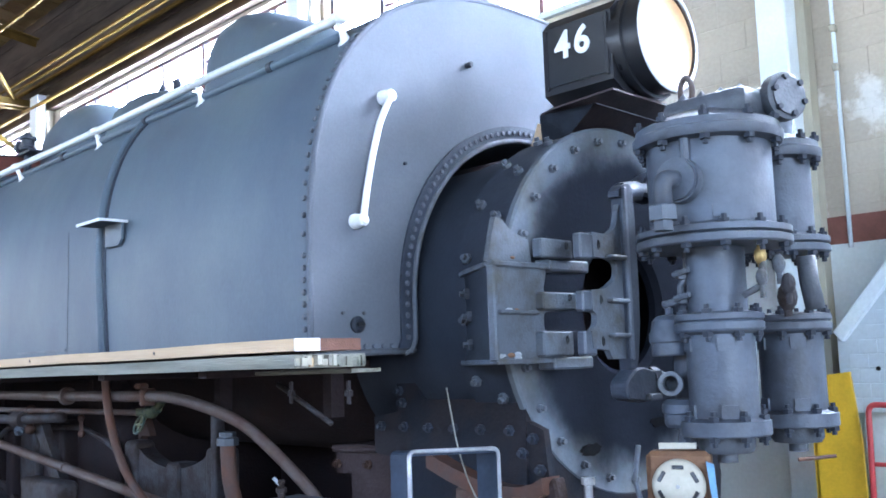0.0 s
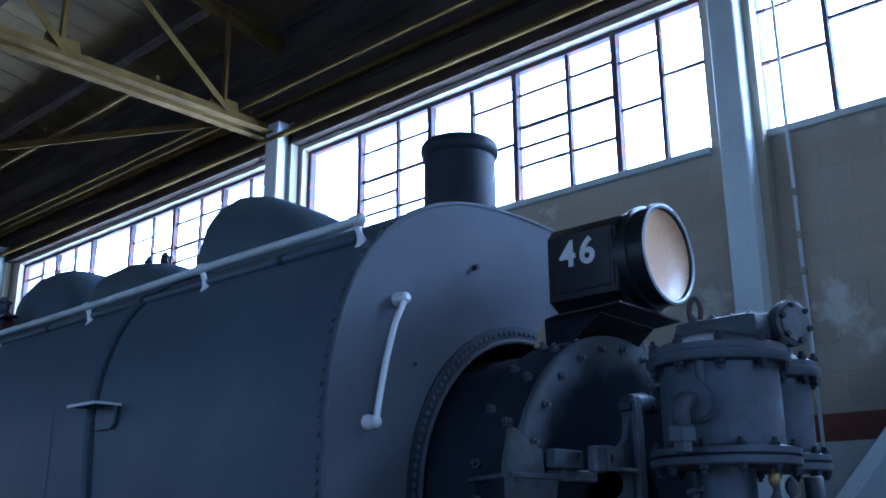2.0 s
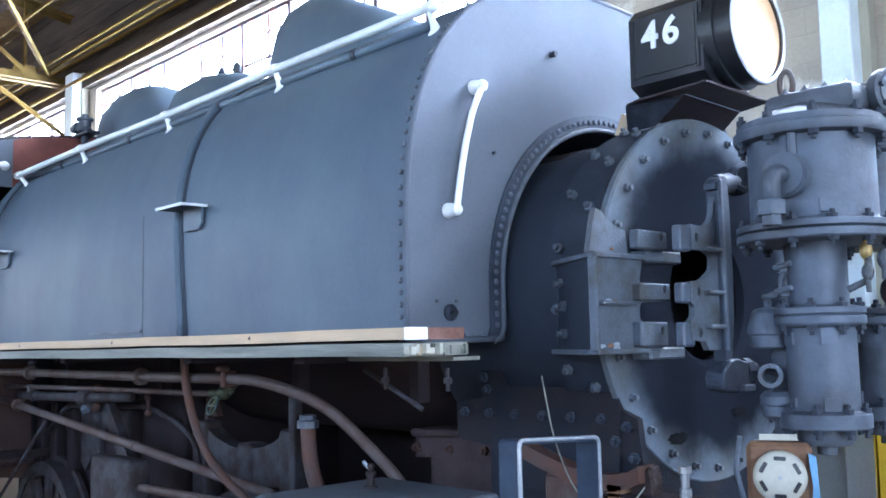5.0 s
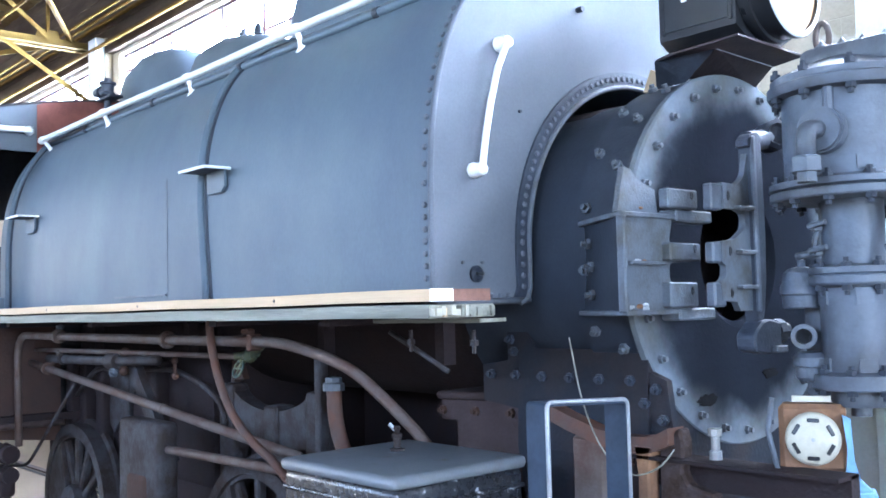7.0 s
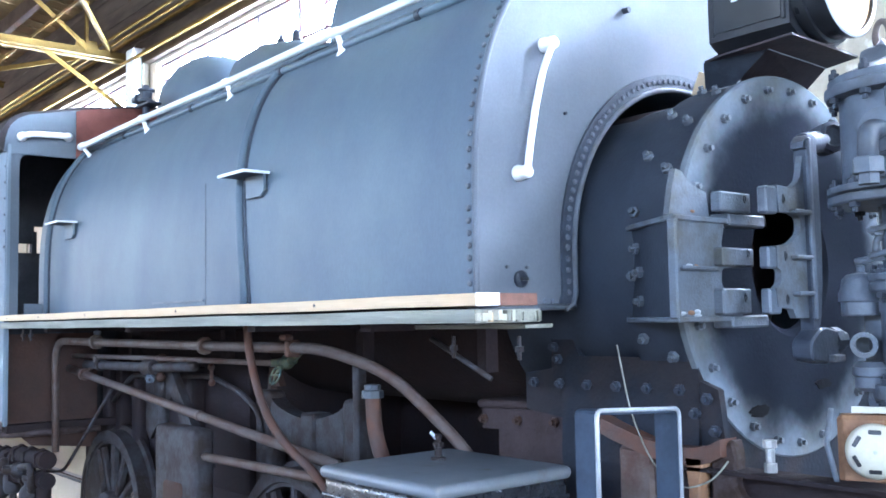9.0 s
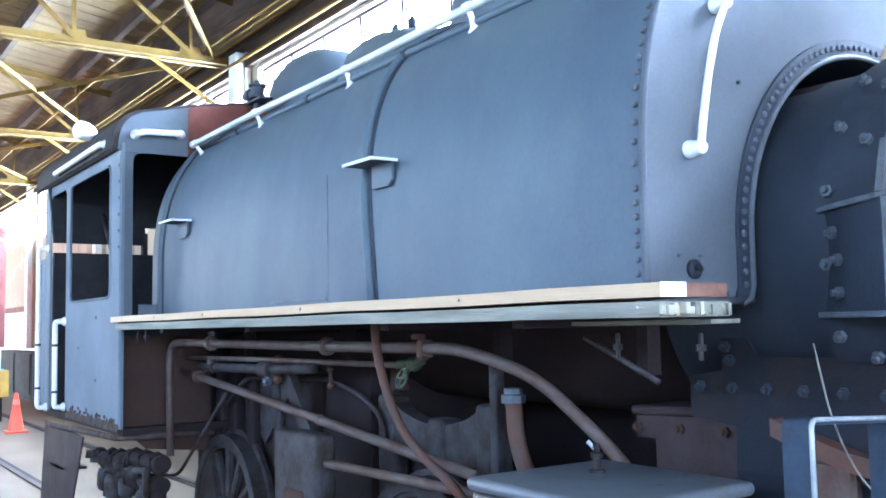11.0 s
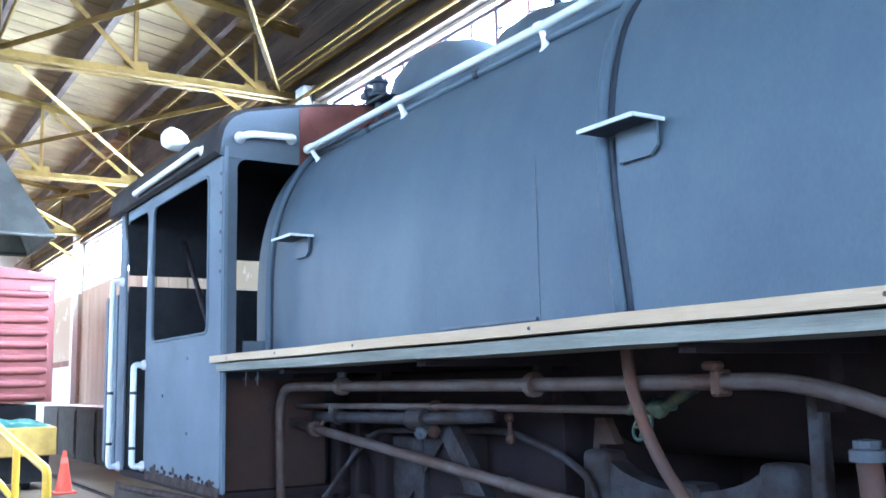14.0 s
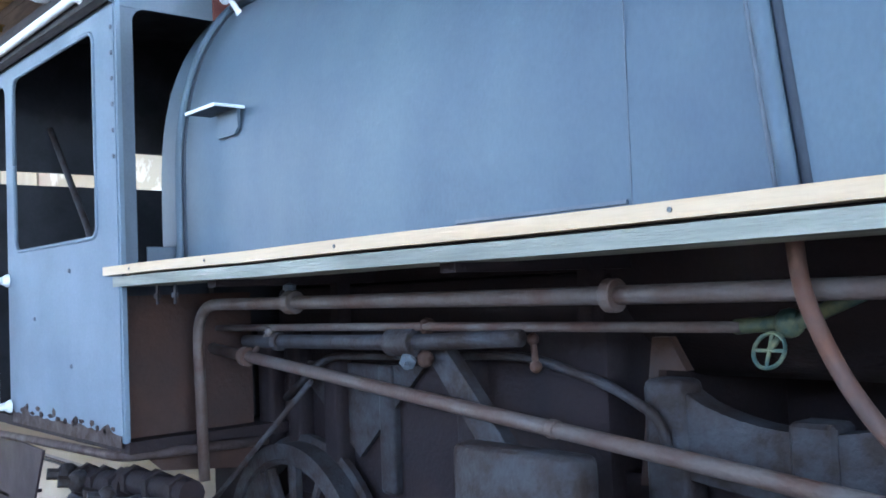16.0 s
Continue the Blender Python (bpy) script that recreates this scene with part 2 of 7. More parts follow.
REDBAND = shader("red_oxide_band", (0.20, 0.075, 0.055), 0.8, 0, 0.3, 3, 50, 0.15)
COLUMN = shader("pale_blue_column", (0.68, 0.75, 0.78), 0.6, 0, 0.15, 2.2, 60, 0.08, edge=0.2)
YELLOW = shader("safety_yellow", (0.75, 0.46, 0.03), 0.45, 0, 0.15, 4, 60, 0.06)
SASH = shader("sash_paint", (0.085, 0.075, 0.095), 0.7, 0, 0.3, 7, 60, 0.1, second=(0.17, 0.075, 0.065), spread=0.55, spec=0.15)
FLOOR = shader("concrete_floor", (0.165, 0.122, 0.073), 0.85, 0, 0.3, 0.8, 30, 0.15, second=(0.115, 0.088, 0.062), edge=0.25)
RAIL = shader("running_rail", (0.05, 0.036, 0.03), 0.75, 0.1, 0.3, 6, 60, 0.2)
CARRED = shader("boxcar_red", (0.25, 0.062, 0.055), 0.75, 0, 0.2, 2, 60, 0.1, second=(0.18, 0.06, 0.055), edge=0.25)
TAN = shader("tan_panel", (0.42, 0.39, 0.31), 0.8, 0, 0.3, 1.2, 40, 0.1, edge=0.2, rand=0.05, stretch=(2.5, 1, 0.3), spec=0.2)
DARKBOX = shader("dark_steel_box", (0.012, 0.012, 0.014), 0.8, 0.0, 0.3, 4, 60, 0.15, spec=0.2)
ORANGE = shader("cone_orange", (0.85, 0.10, 0.05), 0.5, 0, 0.1, 6, 60, 0.03)
TARP = shader("green_tarp", (0.05, 0.22, 0.17), 0.6, 0, 0.3, 5, 60, 0.2, second=(0.35, 0.40, 0.36), spread=0.6)


# ---- mesh tools ----
def box(bm, c, s, m=None):
    r = bmesh.ops.create_cube(bm, size=1, matrix=(m or Matrix()) @ Matrix.Translation(c) @ Matrix.Diagonal((*s, 1)))
    return r["verts"]


def bevelled(bm, width, segments=1):
    bmesh.ops.bevel(bm, geom=bm.edges[:], offset=width, segments=segments, affect="EDGES", profile=0.5)
    return bm


def rod(bm, p, q, r, r2=None, seg=14, caps=True):
    p, q = Vector(p), Vector(q)
    d = q - p
    m = Matrix.Translation((p + q) / 2) @ d.to_track_quat("Z", "Y").to_matrix().to_4x4()
    bmesh.ops.create_cone(bm, cap_ends=caps, segments=seg, radius1=r, radius2=r if r2 is None else r2, depth=d.length, matrix=m)
    return bm


def ball(bm, c, r, seg=12, scale=(1, 1, 1)):
    bmesh.ops.create_uvsphere(bm, u_segments=seg, v_segments=max(6, seg // 2), radius=r, matrix=Matrix.Translation(c) @ Matrix.Diagonal((*scale, 1)))
    return bm


def fillet(pts, r, n=5):
    """A line with its corners rounded."""
    pts = [Vector(p) for p in pts]
    out = [pts[0]]
    for a, b, c in zip(pts, pts[1:], pts[2:]):
        u, v = (a - b), (c - b)
        k = min(r, u.length * 0.49, v.length * 0.49)
        s, e = b + u.normalized() * k, b + v.normalized() * k
        for i in range(n + 1):
            f = i / n
            out.append((1 - f) ** 2 * s + 2 * f * (1 - f) * b + f * f * e)
    return out + [pts[-1]]


def tube(bm, pts, r, seg=12):
    pts = [Vector(p) for p in pts]
    rings, up = [], None
    for i, p in enumerate(pts):
        d = (pts[min(i + 1, len(pts) - 1)] - pts[max(i - 1, 0)]).normalized()
        if up is None:
            up = d.orthogonal().normalized()
        up = (up - d * up.dot(d)).normalized()
        side = d.cross(up)
        rings.append([bm.verts.new(p + r * (math.cos(a) * up + math.sin(a) * side)) for a in (2 * math.pi * k / seg for k in range(seg))])
    for a, b in zip(rings, rings[1:]):
        for k in range(seg):
            bm.faces.new((a[k], a[(k + 1) % seg], b[(k + 1) % seg], b[k]))
    bm.faces.new(rings[0][::-1])
    bm.faces.new(rings[-1])
    return bm


def lathe(bm, profile, m, seg=32, close=True):
    """profile: pairs of radius and height along m's z."""
    rings = []
    for r, z in profile:
        if r < 1e-5:
            rings.append([bm.verts.new(m @ Vector((0, 0, z)))])
        else:
            rings.append([bm.verts.new(m @ Vector((r * math.cos(a), r * math.sin(a), z))) for a in (2 * math.pi * k / seg for k in range(seg))])
    for a, b in zip(rings, rings[1:]):
        for k in range(seg):
            k2 = (k + 1) % seg
            if len(a) == 1 and len(b) == 1:
                continue
            if len(a) == 1:
                bm.faces.new((a[0], b[k2], b[k]))
            elif len(b) == 1:
                bm.faces.new((a[k], a[k2], b[0]))
            else:
                bm.faces.new((a[k], a[k2], b[k2], b[k]))
    if close:
        for ring in (rings[0], rings[-1]):
            if len(ring) > 1:
                bm.faces.new(ring)
    bmesh.ops.recalc_face_normals(bm, faces=bm.faces)
    return bm


def slab(bm, outline, m, depth):
    """A flat plate from an outline in m's x and y, thick along m's z."""
    a = [bm.verts.new(m @ Vector((x, y, 0))) for x, y in outline]
    b = [bm.verts.new(m @ Vector((x, y, depth))) for x, y in outline]
    n = len(a)
    bm.faces.new(a[::-1])
    bm.faces.new(b)
    for i in range(n):
        bm.faces.new((a[i], a[(i + 1) % n], b[(i + 1) % n], b[i]))
    bmesh.ops.recalc_face_normals(bm, faces=bm.faces)
    return bm


def finish(bm, name, material, smooth=True):
    me = bpy.data.meshes.new(name)
    if smooth:
        for f in bm.faces:
            f.smooth = True
        for e in bm.edges:
            if len(e.link_faces) == 2 and e.calc_face_angle(0) > 0.6:
                e.smooth = False
    bm.to_mesh(me)
    bm.free()
    me.materials.append(material)
    return me


def thing(name, label, category, group="", kind="", at=(0, 0, 0)):
    ob = new(name)
    ob.location = at
    ob.empty_display_size = 0.1
    return tagged(ob, label, category, group, kind)


def part(name, bm, material, parent, label="", smooth=True):
    """One mesh part under a thing or a part; its vertices are in world metres."""
    ob = new(name, finish(bm, name, material, smooth))
    if parent is not None:
        base = parent
        shift = Vector((0, 0, 0))
        while base is not None:
            shift += base.location
            base = base.parent
        ob.parent = parent
        ob.location = -shift
    if label:
        ob["label"] = label
    return ob


def structure(name, bm, material, label, category, smooth=False):
    return tagged(new(name, finish(bm, name, material, smooth)), label, category, kind="structure")


def pieces(name, me, parent, places):
    """Alike small pieces on one mesh, each an object of its own."""
    base, shift = parent, Vector((0, 0, 0))
    while base is not None:
        shift += base.location
        base = base.parent
    for m in places:
        ob = new(name, me)
        ob.parent = parent
        ob.matrix_basis = Matrix.Translation(-shift) @ m


def aim(p, d):
    """A pose at p whose z points along d."""
    return Matrix.Translation(p) @ Vector(d).to_track_quat("Z", "Y").to_matrix().to_4x4()


YZ = Matrix(((0, 0, 1, 0), (1, 0, 0, 0), (0, 1, 0, 0), (0, 0, 0, 1)))      # outline x,y -> world y,z ; depth -> +x
XZ = Matrix(((1, 0, 0, 0), (0, 0, 1, 0), (0, 1, 0, 0), (0, 0, 0, 1)))      # outline x,y -> world x,z ; depth -> +y


# ---- the building ----
bm = bmesh.new()
box(bm, ((WEST_X + EAST_X) / 2, -4.5, -0.15), (EAST_X - WEST_X + 30, 40, 0.3))
floor = structure("floor", bm, FLOOR, "worn tan concrete shop floor", "floor")


def rail_pair(yc, x0, x1):
    t = thing("railway_track", "dark steel rails set flush in the concrete floor", "railway track", "tracks in the shop floor", "structure", (x0, yc, 0))
    for s in (-1, 1):
        b = bmesh.new()
        box(b, ((x0 + x1) / 2, yc + s * 0.7525, 0.012), (x1 - x0, 0.07, 0.02))
        part("rail", b, RAIL, t, smooth=False)
        b = bmesh.new()
        box(b, ((x0 + x1) / 2, yc + s * 0.67, 0.004), (x1 - x0, 0.055, 0.004))
        part("flangeway", b, DARKBOX, t, smooth=False)


rail_pair(0, -32, 8)


def wall_with_windows(name, y0, y1, bays, z0, z1, top, material, label):
    """A wall along x with openings between z0 and z1."""
    b = bmesh.new()
    y, d = (y0 + y1) / 2, abs(y1 - y0)
    L = EAST_X - WEST_X
    box(b, ((WEST_X + EAST_X) / 2, y, z0 / 2), (L, d, z0))
    box(b, ((WEST_X + EAST_X) / 2, y, (z1 + top) / 2), (L, d, top - z1))
    edges = [WEST_X] + [v for bay in bays for v in bay] + [EAST_X]
    for a, c in zip(edges[::2], edges[1::2]):
        if c - a > 0.01:
            box(b, ((a + c) / 2, y, (z0 + z1) / 2), (c - a, d, z1 - z0))
    return structure(name, b, material, label, "wall")


SILL, LINTEL, ROOF_Z = 4.60, 5.90, 7.6
BAYS = [(-37.5, -31.2), (-30.6, -23.6), (-22.9, -15.4), (-14.35, -8.10), (-7.55, -2.84), (-2.50, 2.6), (3.0, 8.0)]
wall_with_windows("wall_north", WALL_Y, WALL_Y + 0.4, BAYS, SILL, LINTEL, ROOF_Z + 0.6, PLASTER, "dark stained masonry wall under a window band")
SBAYS = [(-29.2, -22.8), (-17.7, -11.3), (-6.2, 0.2), (2.8, 9.2)]
wall_with_windows("wall_south", SOUTH_Y - 0.4, SOUTH_Y, SBAYS, 3.5, 6.7, ROOF_Z + 3, PLASTER, "masonry wall with tall openings")
bm = bmesh.new()
for a, c, zz0, zz1 in ((-12.4, -7.6, 0, 10), (-0.4, 3.2, 0, 10), (-7.6, -0.4, 5.0, 10)):
    box(bm, (WEST_X - 0.2, (a + c) / 2, (zz0 + zz1) / 2), (0.4, c - a, zz1 - zz0))
structure("wall_west", bm, PLASTER, "end wall with a wide open doorway", "wall")
bm = bmesh.new()
for a, c, zz0, zz1 in ((-12.4, -8.5, 0, 10), (-1.5, 3.2, 0, 10), (-8.5, -1.5, 5.4, 10)):
    box(bm, (EAST_X + 0.2, (a + c) / 2, (zz0 + zz1) / 2), (0.4, c - a, zz1 - zz0))
structure("wall_east", bm, PLASTER, "end wall with a wide open engine doorway", "wall")

# lower wall finish on the window wall
bm = bmesh.new()
box(bm, (-15, WALL_Y - 0.012, 1.225), (49.8, 0.02, 2.45))
structure("trim_wainscot", bm, WAINSCOT, "pale grey-green lower plaster of the wall", "wall finish")
bm = bmesh.new()
box(bm, (-15, WALL_Y - 0.018, 2.535), (49.8, 0.03, 0.17))
structure("trim_band", bm, REDBAND, "dark red band above the pale plaster", "wall band")


# roof: boards on joists, over trusses
def roof_z(y):
    return ROOF_Z + 0.16 * (WALL_Y - y) if y > -4.6 else ROOF_Z + 0.16 * (WALL_Y + 4.6) - 0.16 * (-4.6 - y)


bm = bmesh.new()
k = 0
x = WEST_X - 0.4
while x < EAST_X + 0.4:
    for ya, yb in ((-4.6, WALL_Y + 0.4), (SOUTH_Y - 0.4, -4.6)):
        m = Matrix.Translation((x + 0.11, (ya + yb) / 2, (roof_z(ya) + roof_z(yb)) / 2 + 0.05 + 0.012 * (k % 2)))
        m = m @ Matrix.Rotation(math.atan2(roof_z(yb) - roof_z(ya), yb - ya), 4, "X")
        box(bm, (0, 0, 0), (0.235, (yb - ya) * 1.02, 0.04), m)
    x += 0.23
    k += 1
tagged(new("ceiling", finish(bm, "ceiling", ROOFWOOD, False)), "brown boarded underside of the shop roof", "ceiling", kind="structure")


def purlin(y):
    b = bmesh.new()
    box(b, (-15, y, roof_z(y) - 0.14), (50, 0.12, 0.28))
    return structure("roof_purlin", b, BEAM, "dark timber purlin under the roof boards", "beam")


for y in (1.9, 0.4, -1.1, -2.6, -4.4, -6.4, -8.4, -10.4):
    purlin(y)


def angle_bar(bm, p, q, w=0.09, t=0.012):
    """A rolled steel angle from p to q."""
    p, q = Vector(p), Vector(q)
    m = aim((p + q) / 2, q - p)
    L = (q - p).length
    box(bm, (0, w / 2, 0), (w, t, L), m)
    box(bm, (w / 2, 0, 0), (t, w, L), m)


def truss(x):
    t = thing("roof_truss", "cream-painted riveted steel roof truss", "roof truss", "trusses across the shop", "structure", (x, -4.6, 6.15))
    y0, y1, zc = SOUTH_Y + 0.05, WALL_Y - 0.05, 6.15
    b = bmesh.new()
    for dx in (-0.055, 0.055):
        box(b, (x + dx, (y0 + y1) / 2, zc), (0.012, y1 - y0, 0.13))
        box(b, (x + dx * 1.9, (y0 + y1) / 2, zc - 0.06), (0.10, y1 - y0, 0.012))
    part("bottom_chord", b, TRUSS, t, smooth=False)
    for ya, yb in ((y0, -4.6), (-4.6, y1)):
        b = bmesh.new()
        angle_bar(b, (x - 0.02, ya, roof_z(ya) - 0.38), (x - 0.02, yb, roof_z(yb) - 0.38), 0.12)
        part("top_chord", b, TRUSS, t, smooth=False)
    nodes = [2.0, 0.2, -1.6, -3.1, -4.6, -6.1, -7.6, -9.4, -11.2]
    for i, y in enumerate(nodes):
        b = bmesh.new()
        angle_bar(b, (x + 0.02, y, zc), (x + 0.02, y, roof_z(y) - 0.38), 0.06)
        part("post", b, TRUSS, t, smooth=False)
        b = bmesh.new()
        slab(b, [(y - 0.22, zc - 0.05), (y + 0.22, zc - 0.05), (y + 0.16, zc + 0.2), (y - 0.16, zc + 0.2)], Matrix.Translation((x - 0.006, 0, 0)) @ YZ, 0.012)
        part("gusset", b, TRUSS, t, smooth=False)
    for a, c in zip(nodes, nodes[1:]):
        lo, hi = (a, c) if a > -4.5 else (c, a)
        b = bmesh.new()
        angle_bar(b, (x + 0.03, lo, zc + 0.05), (x + 0.03, hi, roof_z(hi) - 0.4), 0.07)
        part("diagonal", b, TRUSS, t, smooth=False)
    if x == -7.9:
        return t
    # knee brace to the column
    b = bmesh.new()
    angle_bar(b, (x, WALL_Y - 0.05, 5.2), (x, 1.3, 6.1), 0.07)
    part("knee_brace", b, TRUSS, t, smooth=False)
    return t


TRUSSES = (-7.9, -15.2, -22.6, -30.0, 0.0, 7.0)
for x in TRUSSES:
    truss(x)


def sway_brace(xa, xb, y0, y1):
    b = bmesh.new()
    angle_bar(b, (xa, y0, 6.22), (xb, y1, 6.22), 0.08)
    ob = structure("sway_brace", b, TRUSS, "long cream-painted steel brace between the trusses", "brace")
    return ob


for xa, xb in ((-15.3, -22.6), (-22.6, -30.0), (-7.9, -15.3)):
    sway_brace(xa, xb, 2.4, -1.6)
    sway_brace(xb, xa, 2.4, -1.6)
    for y in (2.35, 1.2, -1.6):
        b = bmesh.new()
        rod(b, (xa, y, 6.3), (xb, y, 6.3), 0.022, seg=8)
        structure("tie_rod", b, TRUSS, "thin steel tie rod under the roof", "tie rod")

# pipe runs along the wall head
for y, z, r in ((2.55, 6.02, 0.03), (2.25, 6.33, 0.022), (2.68, 6.45, 0.03)):
    b = bmesh.new()
    rod(b, (WEST_X + 0.1, y, z), (EAST_X - 0.1, y, z), r, seg=10)
    structure("roof_conduit", b, TRUSS, "pale conduit running along the wall head", "conduit")
b = bmesh.new()
box(b, (-15, WALL_Y - 0.06, LINTEL + 0.16), (49.6, 0.12, 0.22))
structure("window_header", b, BEAM, "dark timber header over the window band", "beam")


for k in range(6):
    b = bmesh.new()
    box(b, (-15, WALL_Y - 0.015 - 0.004 * (k % 2), LINTEL + 0.36 + 0.27 * k), (49.6, 0.03, 0.262))
    structure("trim_head_board", b, HEADBOARD, "dark brown board of the wall above the windows", "wall board")


# columns
def column(x, w, base=True):
    c = thing("column", "pale blue-grey steel wall column", "column", "columns along the window wall", "structure", (x, WALL_Y - 0.2, 0))
    b = bmesh.new()
    top = ROOF_Z if base else 6.2
    box(b, (x, WALL_Y - 0.14, top / 2), (w, 0.24, top))
    bevelled(b, 0.01)
    part("shaft", b, COLUMN, c, smooth=False)
    b = bmesh.new()
    box(b, (x + w / 2 + 0.03, WALL_Y - 0.07, top / 2), (0.06, 0.10, top))
    part("side_flange", b, TAN, c, "tan-painted side of the column", smooth=False)
    if base:
        b = bmesh.new()
        slab(b, [(x + 0.215, 0), (x + 0.225, 1.32), (x + 0.28, 1.34), (x + 0.275, 1.66), (x + 0.45, 1.68), (x + 0.49, 1.30), (x + 0.50, 0)], Matrix.Translation((0, WALL_Y - 0.57, 0)) @ XZ, 0.02)
        box(b, (x + 0.225, WALL_Y - 0.45, 0.66), (0.02, 0.24, 1.32))
        part("guard", b, YELLOW, c, "bright yellow guard plate round the column foot", smooth=False)


column(-2.565, 0.20)
for x, w in ((-7.77, 0.22), (-14.8, 0.30), (-23.2, 0.30), (-30.9, 0.30)):
    column(x, w, False)


# windows: steel sashes with bars, a pane each
GLASS = bpy.data.materials.new("window_glass")
GLASS.use_nodes = True
gp = GLASS.node_tree.nodes["Principled BSDF"]
gp.inputs["Base Color"].default_value = (0.93, 0.97, 0.97, 1)
gp.inputs["Roughness"].default_value = 0.04
gp.inputs["Transmission Weight"].default_value = 1.0
gp.inputs["IOR"].default_value = 1.02


def window(n, x0, x1, edges=None, kinds="BC"):
    """Sashes of three kinds: A one large pane, B four rows of lights, C lights set off from one another."""
    w = thing("window_%d" % n, "steel-framed multi-pane window, blown out by daylight", "window", "windows in the wall band", "structure", ((x0 + x1) / 2, WALL_Y + 0.2, SILL))
    y = WALL_Y + 0.12
    if edges is None:
        count = max(1, round((x1 - x0) / 1.05))
        edges = [x0 + (x1 - x0) * i / count for i in range(count + 1)]
    b = bmesh.new()
    for z in (SILL + 0.02, LINTEL - 0.02):
        box(b, ((x0 + x1) / 2, y, z), (x1 - x0, 0.06, 0.04))
    for x in edges:
        box(b, (x, y, (SILL + LINTEL) / 2), (0.052, 0.07, LINTEL - SILL))
    part("window_frame", b, SASH, w, smooth=False)
    b = bmesh.new()
    box(b, ((x0 + x1) / 2, WALL_Y + 0.03, SILL - 0.03), (x1 - x0, 0.16, 0.05))
    part("window_sill", b, WAINSCOT, w, smooth=False)
    for i, (xa, xb) in enumerate(zip(edges, edges[1:])):
        kind = kinds[i % len(kinds)]
        split = xa + (xb - xa) * (0.54 if kind == "B" else 0.50)
        if kind == "B":
            bars = [(xa, xb, 4.965, 0.022), (xa, split, 5.14, 0.022), (xa, xb, 5.33, 0.03), (xa, xb, 5.64, 0.022)]
        elif kind == "C":
            bars = [(xa, split, 5.18, 0.022), (split, xb, 5.36, 0.022), (xa, split, 5.60, 0.018)]
        elif kind == "D":
            bars = [(xa, split, 5.02, 0.03), (xa, split, 5.33, 0.022), (split, xb, 5.20, 0.022), (split, xb, 5.62, 0.022)]
        else:
            bars = []
        if bars:
            b = bmesh.new()
            box(b, (split, y, (SILL + LINTEL) / 2), (0.034, 0.03, LINTEL - SILL - 0.08))
            for p, q, z, h in bars:
                box(b, ((p + q) / 2, y + 0.002, z), (q - p - 0.04, 0.025, h * 1.05))
            part("glazing_bars", b, SASH, w, smooth=False)
        for p, q in ((xa, split), (split, xb)) if bars else ((xa, xb),):
            b = bmesh.new()
            box(b, ((p + q) / 2, y + 0.02, (SILL + LINTEL) / 2), (q - p - 0.05, 0.004, LINTEL - SILL - 0.09))
            ob = part("pane", b, GLASS, w, smooth=False)
            ob.visible_shadow = False


for i, (a, c) in enumerate(BAYS[1:], 1):
    if i == 4:
        window(i, a, c, [-7.53, -6.735, -5.745, -4.71, -3.67, -2.86], "ABDBC")
    elif i == 5:
        window(i, a, c, [-2.48, -1.46, -0.40, 0.6, 1.6, 2.58], "CBCAB")
    else:
        window(i, a, c, None, "BCAC" if i % 2 else "CABC")

# conduit on the wall beside the column, and the diagonal pale chute
b = bmesh.new()
tube(b, [(-2.262, WALL_Y - 0.05, 7.4), (-2.262, WALL_Y - 0.05, 2.42)], 0.013)
c = thing("wall_conduit", "pale grey conduit fixed down the wall", "conduit", kind="structure", at=(-2.262, WALL_Y - 0.05, 2.4))
part("pipe", b, COLUMN, c)
for z in (3.55, 3.8, 4.1):
    b = bmesh.new()
    box(b, (-2.262, WALL_Y - 0.05, z), (0.042, 0.05, 0.05))
    part("clip", bevelled(b, 0.008), TAN, c)


# ---- the locomotive ----
loco = thing("steam_locomotive", "slate grey saddle-tank steam locomotive with white handrails, under restoration", "locomotive", at=(-4.5, 0, 0))

TANK_HALF, TANK_MID, TANK_LOW = 1.14, 2.165, 1.84
TANK_F, TANK_R = -2.47, -7.08
ARCH_R, ARCH_Z = 0.682, 2.045


def tank_point(a, grow=0.0):
    """The tank's skin round its crown: a from 0 (one side) to pi (the other)."""
    n = 2 / 2.55
    c, s = math.cos(a), math.sin(a)
    return (-(TANK_HALF + grow) * math.copysign(abs(c) ** n, c), TANK_MID + (TANK_HALF + grow) * abs(s) ** n)


def tank_outline(grow=0.0, steps=48, low=TANK_LOW):
    pts = [(-(TANK_HALF + grow), low), (-(TANK_HALF + grow), (low + TANK_MID) / 2)]
    pts += [tank_point(math.pi * i / steps, grow) for i in range(steps + 1)]
    return pts + [(TANK_HALF + grow, (low + TANK_MID) / 2), (TANK_HALF + grow, low)]


def arch_outline(r, steps=48, low=TANK_LOW):
    foot = [(0.055, 0.0), (0.016, 0.015), (0.0, 0.055)]
    pts = [(-r - k, low + h) for k, h in foot]
    pts += [(-r * math.cos(math.pi * i / steps), ARCH_Z + r * math.sin(math.pi * i / steps)) for i in range(steps + 1)]
    return pts + [(r + k, low + h) for k, h in foot[::-1]]


